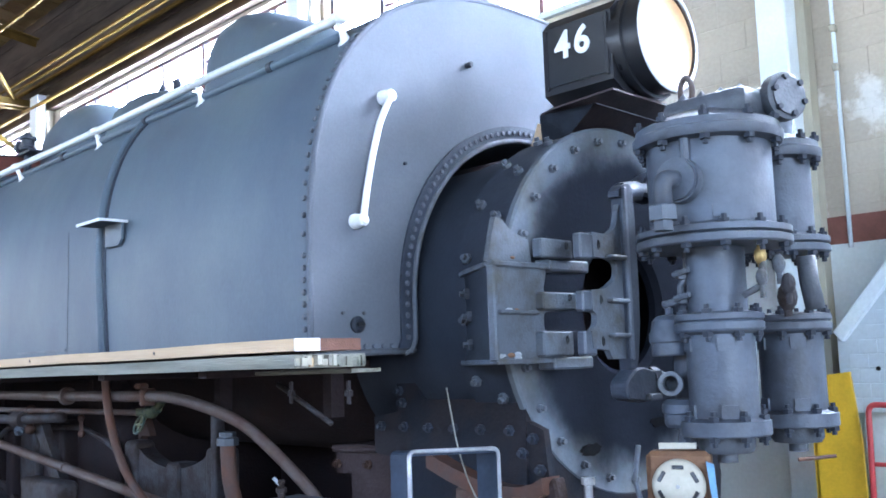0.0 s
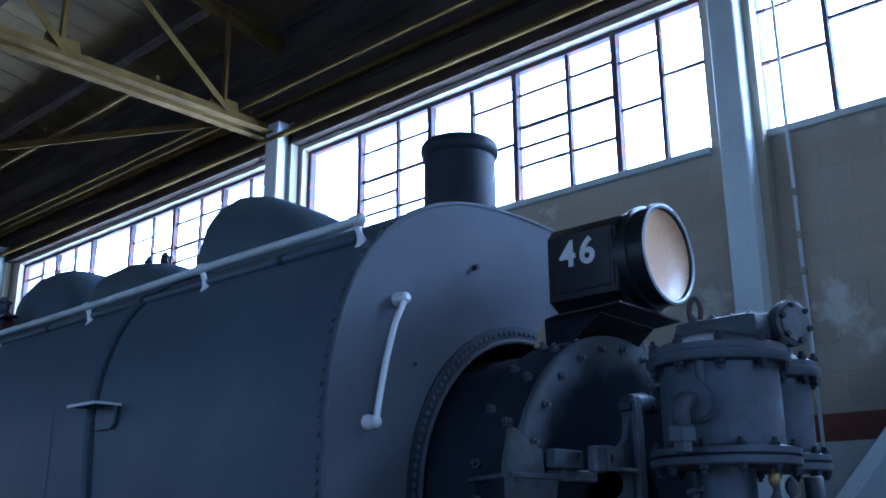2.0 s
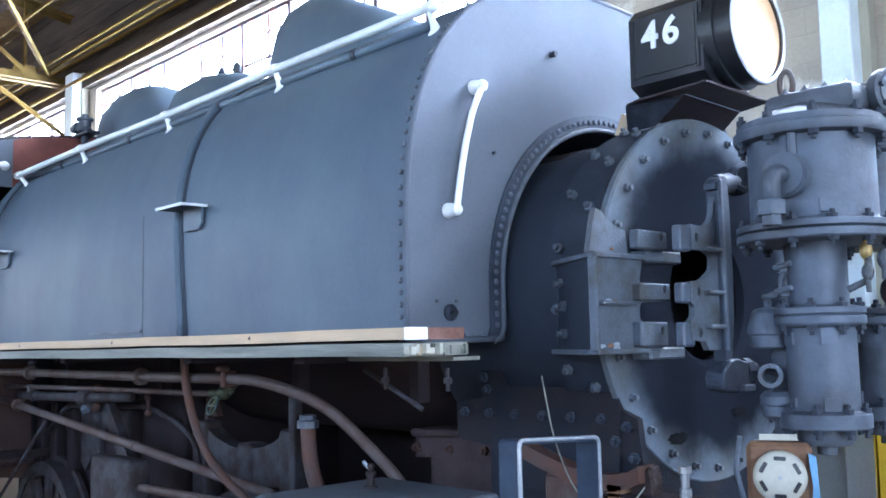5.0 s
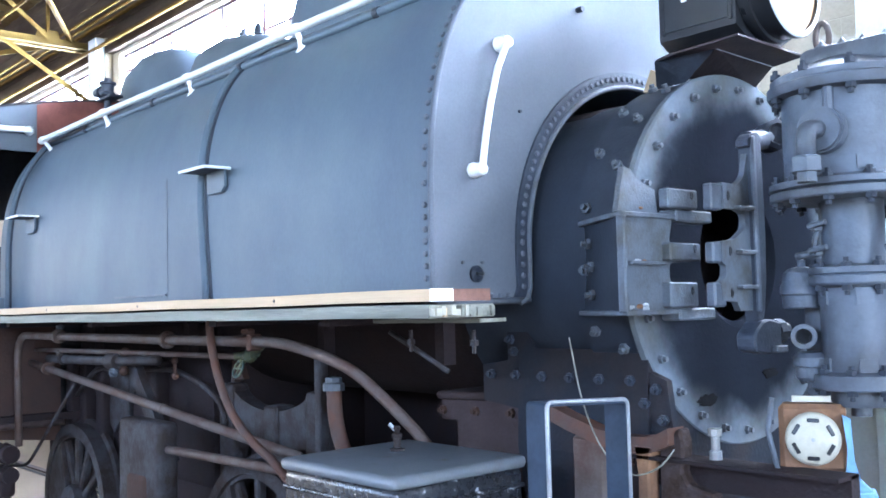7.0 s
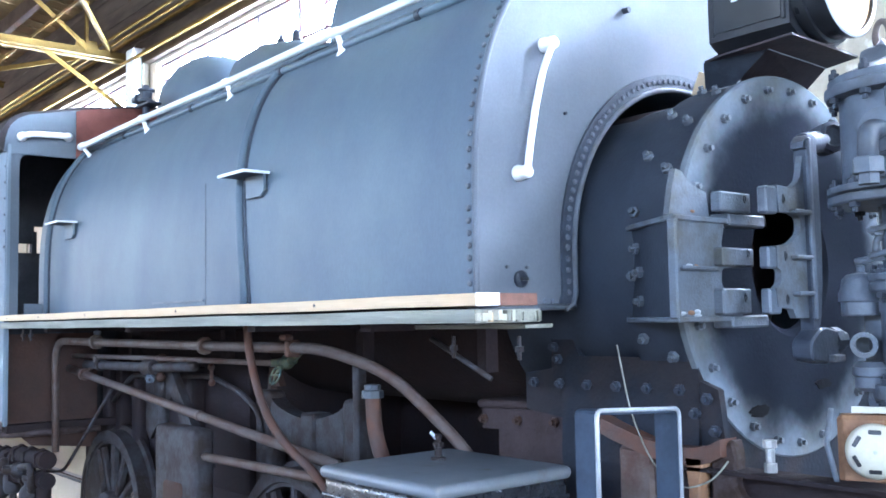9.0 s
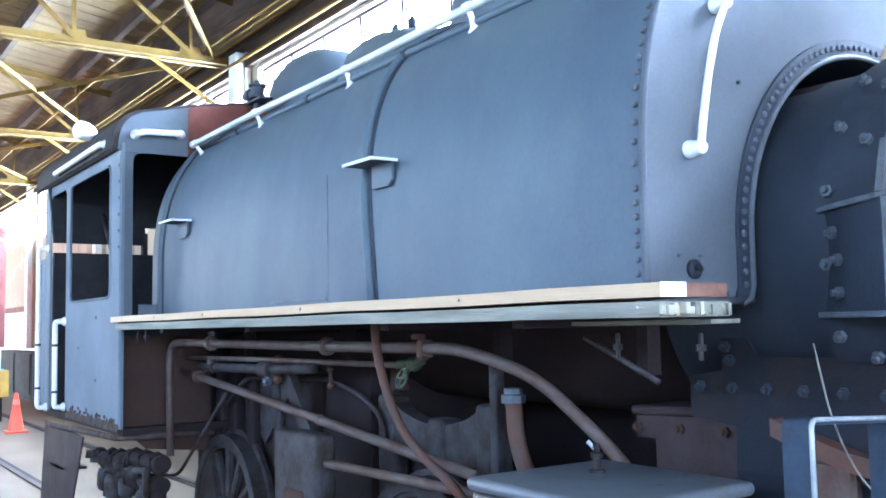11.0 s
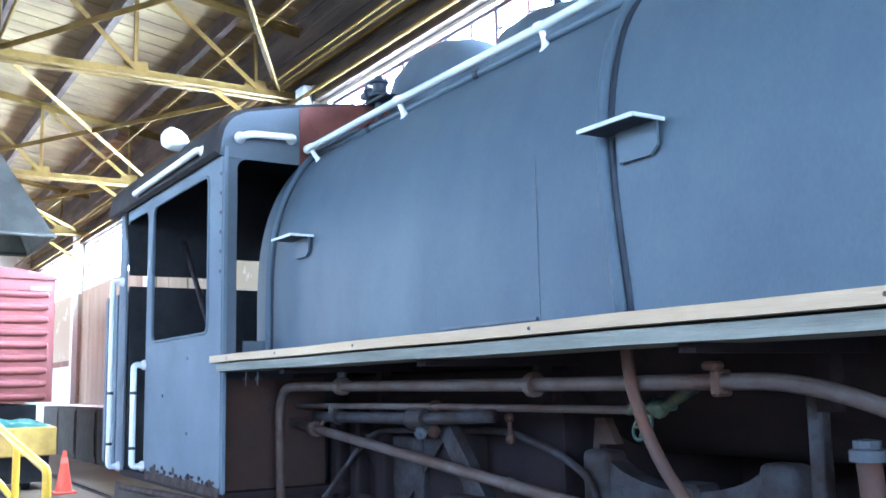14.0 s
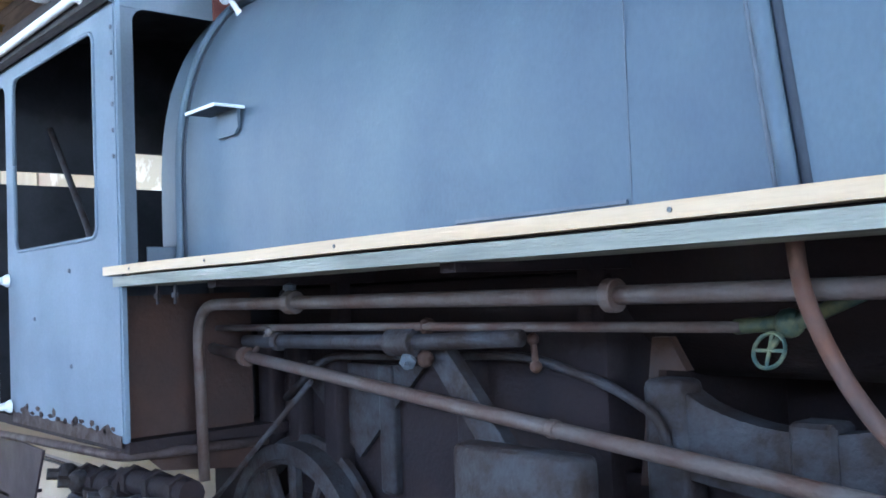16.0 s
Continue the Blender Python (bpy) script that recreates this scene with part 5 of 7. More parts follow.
# rust-streaked flange sweeping under the smokebox
bm = bmesh.new()
sweep = [(-2.42, 1.484), (-2.316, 1.446), (-2.162, 1.402), (-2.064, 1.388), (-1.98, 1.390), (-1.923, 1.404), (-1.878, 1.426)]
slab(bm, sweep + [(x, z - 0.055) for x, z in sweep[::-1]], Matrix.Translation((0, -0.68, 0)) @ XZ, 0.09)
part("curved_flange", bm, RUST_RED, loco, "brown-rusted curved flange", smooth=False)
bm = bmesh.new()
slab(bm, [(-2.008, 0.80), (-2.002, 1.264), (-2.015, 1.364), (-1.94, 1.364), (-1.958, 1.264), (-1.954, 0.80)], Matrix.Translation((0, -0.68, 0)) @ XZ, 0.06)
part("frame_rib", bevelled(bm, 0.006), RUST_BRIGHT, loco, "rust-streaked upright rib", smooth=False)
bm = bmesh.new()
slab(bm, [(-1.94, 0.80), (-1.94, 1.374), (-1.90, 1.399), (-1.858, 1.426), (-1.845, 1.374), (-1.852, 1.284), (-1.83, 1.246), (-1.74, 1.229), (-1.74, 0.80)], Matrix.Translation((0, -0.645, 0)) @ XZ, 0.06)
part("frame_casting", bevelled(bm, 0.008), FLAKES, loco, "grey-brown cast frame bracket, streaked with rust", smooth=False)
pieces("nut", NUT_RUST, loco, [aim((-2.04, -0.665, 1.299), (0, -1, 0.2))])
bm = bmesh.new()
box(bm, (-2.06, -0.62, 1.10), (0.12, 0.04, 0.5))
part("recess_plate", bm, GRIME, loco, smooth=False)
bm = bmesh.new()
lathe(bm, [(0.020, 0), (0.020, 0.03), (0.014, 0.032), (0.014, 0.075), (0.022, 0.078), (0.022, 0.10), (0, 0.10)], Matrix.Translation((-1.755, -0.60, 1.328)), 8)
part("bright_stud", bm, STEEL, loco, "bright steel stud on the frame beam")

# flat bar loop
bm = bmesh.new()
pts = fillet([(0, -1.238, 0.97), (0, -1.238, 1.556), (0, -0.872, 1.536), (0, -0.872, 0.97)], 0.022, 4)
rows = []
for i, p in enumerate(pts):
    d = (pts[min(i + 1, len(pts) - 1)] - pts[max(i - 1, 0)]).normalized()
    inw = Vector((0, d.z, -d.y)) * 0.012
    rows.append([bm.verts.new((x, *(p + k * inw).yz)) for x, k in ((-1.885, 0), (-1.885, 1), (-1.965, 1), (-1.965, 0))])
for a, b in zip(rows, rows[1:]):
    for k in range(4):
        bm.faces.new((a[k], a[(k + 1) % 4], b[(k + 1) % 4], b[k]))
bm.faces.new(rows[0])
bm.faces.new(rows[-1])
bmesh.ops.recalc_face_normals(bm, faces=bm.faces[:])
loop = part("bar_loop", bm, BLUE_FRAME, loco, "slate-blue bent flat bar loop with bright edges", smooth=False)
bm = bmesh.new()
tube(bm, [Vector((-1.884, *p.yz)) for p in pts], 0.0065, 6)
part("loop_edge", bm, EDGE, loop, "bright worn edge of the bar")

# black jacketed box with a cock on top
JX, JY, JZ = -2.725, -1.088, 1.305
bm = bmesh.new()
box(bm, (JX, JY, JZ - 0.285), (0.64, 0.59, 0.50))
bevelled(bm, 0.03, 3)
jack = part("valve_jacket", bm, JACKET, loco, "worn glossy black sheet-metal cylinder jacket")
bm = bmesh.new()
box(bm, (JX, JY, JZ - 0.022), (0.66, 0.61, 0.045))
bevelled(bm, 0.021, 3)
part("jacket_lid", bm, JACKET_TOP, jack, "dusty grey lid")
bm = bmesh.new()
lathe(bm, [(0.028, 0), (0.028, 0.008), (0.014, 0.012), (0.014, 0.045), (0.020, 0.047), (0.020, 0.062), (0.011, 0.066), (0.011, 0.078), (0.015, 0.080), (0.012, 0.092), (0, 0.094)], Matrix.Translation((-2.835, -1.02, JZ)), 12)
part("lid_cock", bm, GREASE, jack, "small steel cock on the lid")
bm = bmesh.new()
rod(bm, (-2.835, -1.02, JZ + 0.07), (-2.855, -1.04, JZ + 0.10), 0.007, seg=8)
part("cock_handle", bm, EDGE, jack)
for dz in (-0.10, -0.21):
    bm = bmesh.new()
    rod(bm, (JX - 0.31, JY - 0.296, JZ + dz), (JX + 0.31, JY - 0.296, JZ + dz), 0.008, seg=8)
    rod(bm, (JX + 0.322, JY - 0.285, JZ + dz), (JX + 0.322, JY + 0.285, JZ + dz), 0.008, seg=8)
    part("jacket_bead", bm, JACKET, jack)

# ---- running board ----
def plank(name, x0, x1, y0, y1, z0, z1, material, label, bow=0.0):
    b = bmesh.new()
    n = 12
    rows = []
    for i in range(n + 1):
        x = x0 + (x1 - x0) * i / n
        dz = (0.0016 * math.sin(i * 1.9 + x0) if x1 - x0 > 0.5 else 0) + bow * math.sin(math.pi * i / n)
        rows.append([b.verts.new((x, y, z + dz)) for y, z in ((y0, z0), (y1, z0), (y1, z1), (y0, z1))])
    for r0, r1 in zip(rows, rows[1:]):
        for k in range(4):
            b.faces.new((r0[k], r0[(k + 1) % 4], r1[(k + 1) % 4], r1[k]))
    b.faces.new(rows[0][::-1])
    b.faces.new(rows[-1])
    bmesh.ops.recalc_face_normals(b, faces=b.faces[:])
    return part(name, b, material, loco, label, smooth=False)


plank("running_board", -7.03, -2.150, -1.435, -1.19, 1.850, 1.886, WOOD_NEW, "new tan timber running-board plank")
plank("board_white_tip", -2.150, -2.146, -1.435, -1.345, 1.850, 1.887, WHITE, "white-painted patch on the plank end")
plank("board_stained_end", -2.150, -2.147, -1.345, -1.19, 1.850, 1.886, WOOD_RED, "dark red stained plank end")
plank("board_underbeam", -6.95, -2.165, -1.425, -1.16, 1.800, 1.840, WOOD_OLD, "weathered grey-green timber under the running board")
rag2 = random.Random(12)
y = -1.424
while y < -1.17:
    w = rag2.uniform(0.006, 0.020)
    z0, z1 = 1.801 + rag2.uniform(0, 0.010), 1.838 - rag2.uniform(0, 0.014)
    plank("splinter", -2.172, -2.160 + rag2.uniform(0.0, 0.030) * (1 if y < -1.28 else 0.6), y, y + w, z0, z1, (CREAM, WOOD_NEW, WOOD_OLD)[rag2.choice((0, 0, 1, 2)) if y < -1.27 else 2], "splintered pale end of the old board" if y < -1.423 else "")
    y += w + 0.001
plank("lower_batten", -2.95, -2.22, -1.17, -1.05, 1.780, 1.792, WOOD_OLD, "thin pale batten below the running board")
plank("running_plate", -6.9, -2.52, -1.372, -1.13, 1.846, 1.856, GRIME, "dark steel plate behind the timber edge")
for x in (-6.2, -4.9, -3.6, -2.80):
    bm = bmesh.new()
    box(bm, (x, -1.0, 1.80), (0.06, 0.72, 0.05))
    box(bm, (x, -0.80, 1.70), (0.05, 0.06, 0.18))
    part("board_bracket", bm, GRIME, loco, smooth=False)
for x in (-2.62, -2.30, -6.66, -6.5):
    bm = bmesh.new()
    z0 = 1.735 if x > -6 else 1.775
    rod(bm, (x, -1.12 if x > -6 else -1.36, z0 + 0.02), (x, -1.12 if x > -6 else -1.36, z0 - 0.055), 0.007, seg=8)
    rod(bm, (x, -1.12 if x > -6 else -1.36, z0 - 0.03), (x, -1.12 if x > -6 else -1.36, z0 - 0.012), 0.015, seg=6)
    part("hanging_bolt", bm, GREASE, loco)
for x in (-3.0, -4.15, -5.3, -6.1, -6.75):
    bm = bmesh.new()
    rod(bm, (x, -1.437, 1.868), (x, -1.439, 1.868), 0.006, seg=8)
    part("nail_head", bm, BLACK, loco)

# ---- pipework ----
def pipe(name, pts, r, material, label, bend=0.12, seg=14, collars=()):
    b = bmesh.new()
    line = fillet(pts, bend, 8)
    tube(b, line, r, seg)
    ob = part(name, b, material, loco, label)
    for p, q, k in collars:
        b = bmesh.new()
        rod(b, p, q, k, seg=14)
        part("collar", bevelled(b, 0.003), material, ob)
    return ob


pipe("supply_pipe", [(-6.84, -1.09, 0.96), (-6.87, -1.09, 1.71), (-4.6, -1.09, 1.70), (-3.47, -1.09, 1.70), (-3.24, -0.93, 1.595), (-3.10, -0.835, 1.44), (-2.98, -0.76, 1.30), (-2.86, -0.70, 1.10)], 0.024, RUST_PIPE, "long grey-brown pipe bending down to the cylinder", 0.18,
     collars=[((-4.60, -1.09, 1.70), (-4.565, -1.09, 1.70), 0.044), ((-6.12, -1.09, 1.708), (-6.07, -1.09, 1.708), 0.044)])
pipe("reach_rod", [(-7.10, -0.95, 1.52), (-3.60, -0.95, 1.195)], 0.024, RUST_PIPE, "long sloping reach rod", collars=[((-6.72, -0.95, 1.484), (-6.68, -0.95, 1.480), 0.042), ((-4.95, -0.95, 1.320), (-4.92, -0.95, 1.318), 0.029)])
pipe("valve_rod", [(-4.92, -1.0, 1.122), (-2.85, -1.0, 1.15)], 0.022, RUST_PIPE, "dusty valve rod", collars=[((-4.92, -1.0, 1.122), (-4.82, -1.0, 1.123), 0.034)])
pipe("drain_pipe", [(-4.065, -1.13, 1.82), (-4.055, -1.13, 1.70), (-3.99, -1.13, 1.54), (-3.89, -1.13, 1.40), (-3.74, -1.12, 1.28), (-3.56, -1.08, 1.18), (-3.42, -1.05, 1.02)], 0.019, RUST_RED, "rust-red bent drain pipe", 0.1)
pipe("upper_thin_pipe", [(-7.1, -0.92, 1.60), (-5.6, -0.92, 1.61), (-4.40, -0.81, 1.605)], 0.015, RUST_PIPE, "thin pipe below the running board")
pipe("middle_pipe", [(-6.75, -0.92, 1.545), (-5.6, -0.92, 1.555), (-5.1, -0.90, 1.575)], 0.028, GREASE, "short grey pipe with a joint", collars=[((-5.72, -0.92, 1.555), (-5.58, -0.92, 1.556), 0.05), ((-6.5, -0.92, 1.547), (-6.46, -0.92, 1.547), 0.038)])
pipe("lower_conduit", [(-6.75, -0.73, 1.28), (-6.42, -0.73, 1.475), (-5.25, -0.72, 1.505), (-4.92, -0.70, 1.42), (-4.74, -0.70, 1.33), (-4.72, -0.70, 1.2)], 0.016, GREASE, "thin bent conduit", 0.12)
pipe("slant_stay", [(-8.35, -0.95, 0.65), (-7.09, -0.95, 0.79), (-6.20, -0.95, 1.40)], 0.011, GREASE, "thin slanting stay rod")
pipe("front_slant_rod", [(-2.95, -0.95, 1.74), (-2.62, -0.95, 1.60)], 0.010, GREASE, "thin loose rod under the boards")
pipe("elbow_pipe", [(-3.45, -0.87, 1.50), (-3.44, -0.87, 1.34), (-3.36, -0.87, 1.19), (-3.1, -0.88, 1.12)], 0.033, RUST_RED, "rusty elbow pipe with a capped top", 0.14)
bm = bmesh.new()
lathe(bm, [(0.048, 0), (0.048, 0.03), (0.037, 0.035), (0.037, 0.055), (0, 0.06)], Matrix.Translation((-3.45, -0.87, 1.485)), 8)
part("pipe_cap", bm, PUMP_TOP, loco, "blue-grey pipe cap")

# green globe valve with its handwheel
gv = Vector((-4.30, -0.80, 1.585))
bm = bmesh.new()
rod(bm, gv + Vector((-0.12, 0, 0.02)), gv + Vector((0.10, 0, 0.04)), 0.020, seg=12)
ball(bm, gv + Vector((0.03, 0, 0.03)), 0.038, 12)
rod(bm, gv + Vector((0.05, 0, 0.03)), gv + Vector((0.23, -0.03, 0.10)), 0.020, seg=12)
valve = part("globe_valve", bm, GREEN, loco, "weathered green globe valve with a handwheel")
bm = bmesh.new()
wc = gv + Vector((0.0, -0.05, -0.035))
tube(bm, [wc + Vector((0.042 * math.cos(a), 0.018 * math.sin(a), 0.042 * math.sin(a))) for a in (2 * math.pi * k / 20 for k in range(21))], 0.0055, 8)
for k in range(4):
    a = math.pi * k / 2
    rod(bm, wc, wc + Vector((0.042 * math.cos(a), 0.018 * math.sin(a), 0.042 * math.sin(a))), 0.005, seg=6)
rod(bm, wc, gv + Vector((0.03, 0, 0.03)), 0.009, seg=8)
part("handwheel", bm, GREEN, valve)
bm = bmesh.new()
box(bm, (-3.735, -1.09, 1.697), (0.03, 0.07, 0.075))
box(bm, (-3.735, -1.12, 1.745), (0.05, 0.05, 0.025))
part("pipe_clamp", bevelled(bm, 0.008), RUST_RED, loco)

# small fittings among the pipes
for name, p, q, r, mt in (("pipe_link", (-6.532, -0.930, 1.587), (-6.722, -0.930, 1.468), 0.012, RUST_PIPE), ("bracket_link", (-5.544, -0.900, 1.610), (-5.561, -0.900, 1.499), 0.016, RUST), ("conduit_clip", (-5.185, -0.760, 1.562), (-5.176, -0.760, 1.474), 0.011, RUST_RED)):
    bm = bmesh.new()
    rod(bm, p, q, r, seg=10)
    for e in (p, q):
        ball(bm, e, r * 1.9, 10)
    part(name, bm, mt, loco)
bm = bmesh.new()
jc = Vector((-5.671, -0.900, 1.545))
lathe(bm, [(0, -0.06), (0.03, -0.06), (0.034, -0.03), (0.05, -0.02), (0.05, 0.02), (0.034, 0.03), (0.03, 0.06), (0, 0.06)], aim(jc, (1, 0, 0.02)), 8)
fitting = part("pipe_union", bm, CAST, loco, "pale worn pipe union")
bm = bmesh.new()
lathe(bm, [(0.022, 0), (0.022, 0.03), (0.03, 0.032), (0.03, 0.05), (0.012, 0.055), (0.012, 0.075), (0, 0.075)], aim(jc + Vector((0.05, -0.02, -0.03)), (0.5, -0.6, -0.5)), 6)
part("union_plug", bm, CAST, fitting)
bm = bmesh.new()
lathe(bm, [(0.018, 0), (0.018, 0.04), (0.026, 0.042), (0.026, 0.06), (0.010, 0.064), (0, 0.07)], Matrix.Translation(Vector((-6.158, -1.060, 1.749)) + Vector((0, 0, -0.035))), 8)
part("small_cock", bm, CAST, loco, "small pale cock on the supply pipe")
bm = bmesh.new()
box(bm, (-3.707, -1.098, 2.422), (0.005, 0.012, 0.022))
part("paint_chip", bm, WHITE_DULL, tank, "small white chip on the tank side", smooth=False)

# ---- springs, hangers and brackets ----
def post(x0, x1, y0, y1, z0, z1, material=GREASE, name="spring_post", label="rounded iron post"):
    b = bmesh.new()
    box(b, ((x0 + x1) / 2, (y0 + y1) / 2, (z0 + z1) / 2), (x1 - x0, y1 - y0, z1 - z0))
    bevelled(b, min(0.03, (x1 - x0) * 0.22), 3)
    return part(name, b, material, loco, label)


post(-4.83, -4.68, -0.68, -0.56, 0.7, 1.445)
post(-3.98, -3.84, -0.68, -0.56, 0.7, 1.44)
bm = bmesh.new()
top = [(-4.69 + i / 12 * 0.72, 1.41 - 0.09 * math.sin(math.pi * i / 12) ** 0.7) for i in range(13)]
bot = [(-3.97 - i / 12 * 0.72, 1.16 - 0.03 * math.sin(math.pi * i / 12)) for i in range(13)]
slab(bm, top + bot, Matrix.Translation((0, -0.66, 0)) @ XZ, 0.09)
spring = part("equaliser_beam", bm, GREASE, loco, "dusty curved equaliser beam", smooth=False)
bm = bmesh.new()
box(bm, (-4.30, -0.615, 1.25), (0.13, 0.12, 0.20))
part("spring_buckle", bevelled(bm, 0.012), GREASE, spring)
post(-5.27, -4.77, -1.06, -0.94, 0.75, 1.265, GREASE, "guide_bracket", "dusty brown-grey guide bracket")
post(-5.14, -4.9, -1.075, -1.03, 0.7, 0.98, RUST, "guide_block", "rusty guide block")
post(-6.17, -6.07, -0.66, -0.58, 0.92, 1.445, GREASE, "hanger_link", "upright hanger link")
post(-3.665, -3.615, -0.83, -0.78, 0.9, 1.66, GREASE, "upright_bar", "narrow dark grey upright bar")
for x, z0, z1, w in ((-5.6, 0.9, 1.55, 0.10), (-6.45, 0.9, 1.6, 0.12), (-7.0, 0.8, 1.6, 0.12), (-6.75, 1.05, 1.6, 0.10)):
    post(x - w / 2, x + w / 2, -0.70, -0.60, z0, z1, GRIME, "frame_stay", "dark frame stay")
bm = bmesh.new()
slab(bm, [(-6.82, 1.44), (-5.88, 1.44), (-6.32, 1.05)], Matrix.Translation((0, -0.645, 0)) @ XZ, 0.02)
part("ashpan_plate", bm, GREASE, loco, "grey triangular ash-pan plate", smooth=False)
bm = bmesh.new()
slab(bm, [(-5.62, 1.53), (-5.50, 1.53), (-5.02, 1.02), (-5.16, 1.0)], Matrix.Translation((0, -0.86, 0)) @ XZ, 0.05)
part("rocker_arm", bm, GREASE, loco, "slanting rocker arm", smooth=False)
bm = bmesh.new()
slab(bm, [(-4.93, 1.1), (-4.86, 1.56), (-4.80, 1.56), (-4.74, 1.46), (-4.84, 1.46), (-4.88, 1.1)], Matrix.Translation((0, -0.57, 0)) @ XZ, 0.04)
part("spring_hanger_plate", bm, RUST, loco, smooth=False)
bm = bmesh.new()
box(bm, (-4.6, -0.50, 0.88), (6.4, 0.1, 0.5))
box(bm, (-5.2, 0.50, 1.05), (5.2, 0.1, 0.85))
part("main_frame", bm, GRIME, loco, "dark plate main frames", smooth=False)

# ---- wheels ----
def driving_wheel(x, y, r, spokes, label):
    s = -1 if y < 0 else 1
    m = aim((x, y, r), (0, s, 0))
    b = bmesh.new()
    lathe(b, [(r - 0.09, -0.13), (r + 0.028, -0.13), (r + 0.028, -0.10), (r, -0.09), (r, 0.0), (r - 0.065, 0.004), (r - 0.07, -0.01), (r - 0.09, -0.01), (r - 0.09, -0.13)], m, 64, close=False)
    w = part("driving_wheel", b, GREASE, loco, label)
    b = bmesh.new()
    lathe(b, [(0, 0.05), (0.10, 0.05), (0.13, 0.03), (0.14, 0.0), (0.14, -0.12), (0, -0.12)], m, 32)
    part("hub", b, GREASE, w)
    for k in range(spokes):
        a = 2 * math.pi * (k + 0.25) / spokes
        mm = m @ Matrix.Rotation(a, 4, "Z")
        b = bmesh.new()
        v = box(b, ((r - 0.08 + 0.12) / 2, 0, -0.045), (r - 0.08 - 0.10, 0.05, 0.05), mm)
        part("spoke", bevelled(b, 0.01), GREASE, w)
    b = bmesh.new()
    cw = [(math.cos(t) * (r - 0.085), math.sin(t) * (r - 0.085)) for t in (radians(d) for d in range(120, 211, 10))]
    slab(b, cw + [(-0.20, -0.12), (-0.14, 0.12)], m @ Matrix.Translation((0, 0, -0.06)), 0.06)
    part("balance_weight", b, GREASE, w, smooth=False)


for x in (-6.67, -4.28):
    for y in (-0.79, 0.79):
        driving_wheel(x, y, 0.545, 13, "grimy spoked driving wheel with a steel tyre")

# ---- cab ----
CAB_Y, CAB_F, CAB_FLOOR = 1.40, -6.93, 1.15


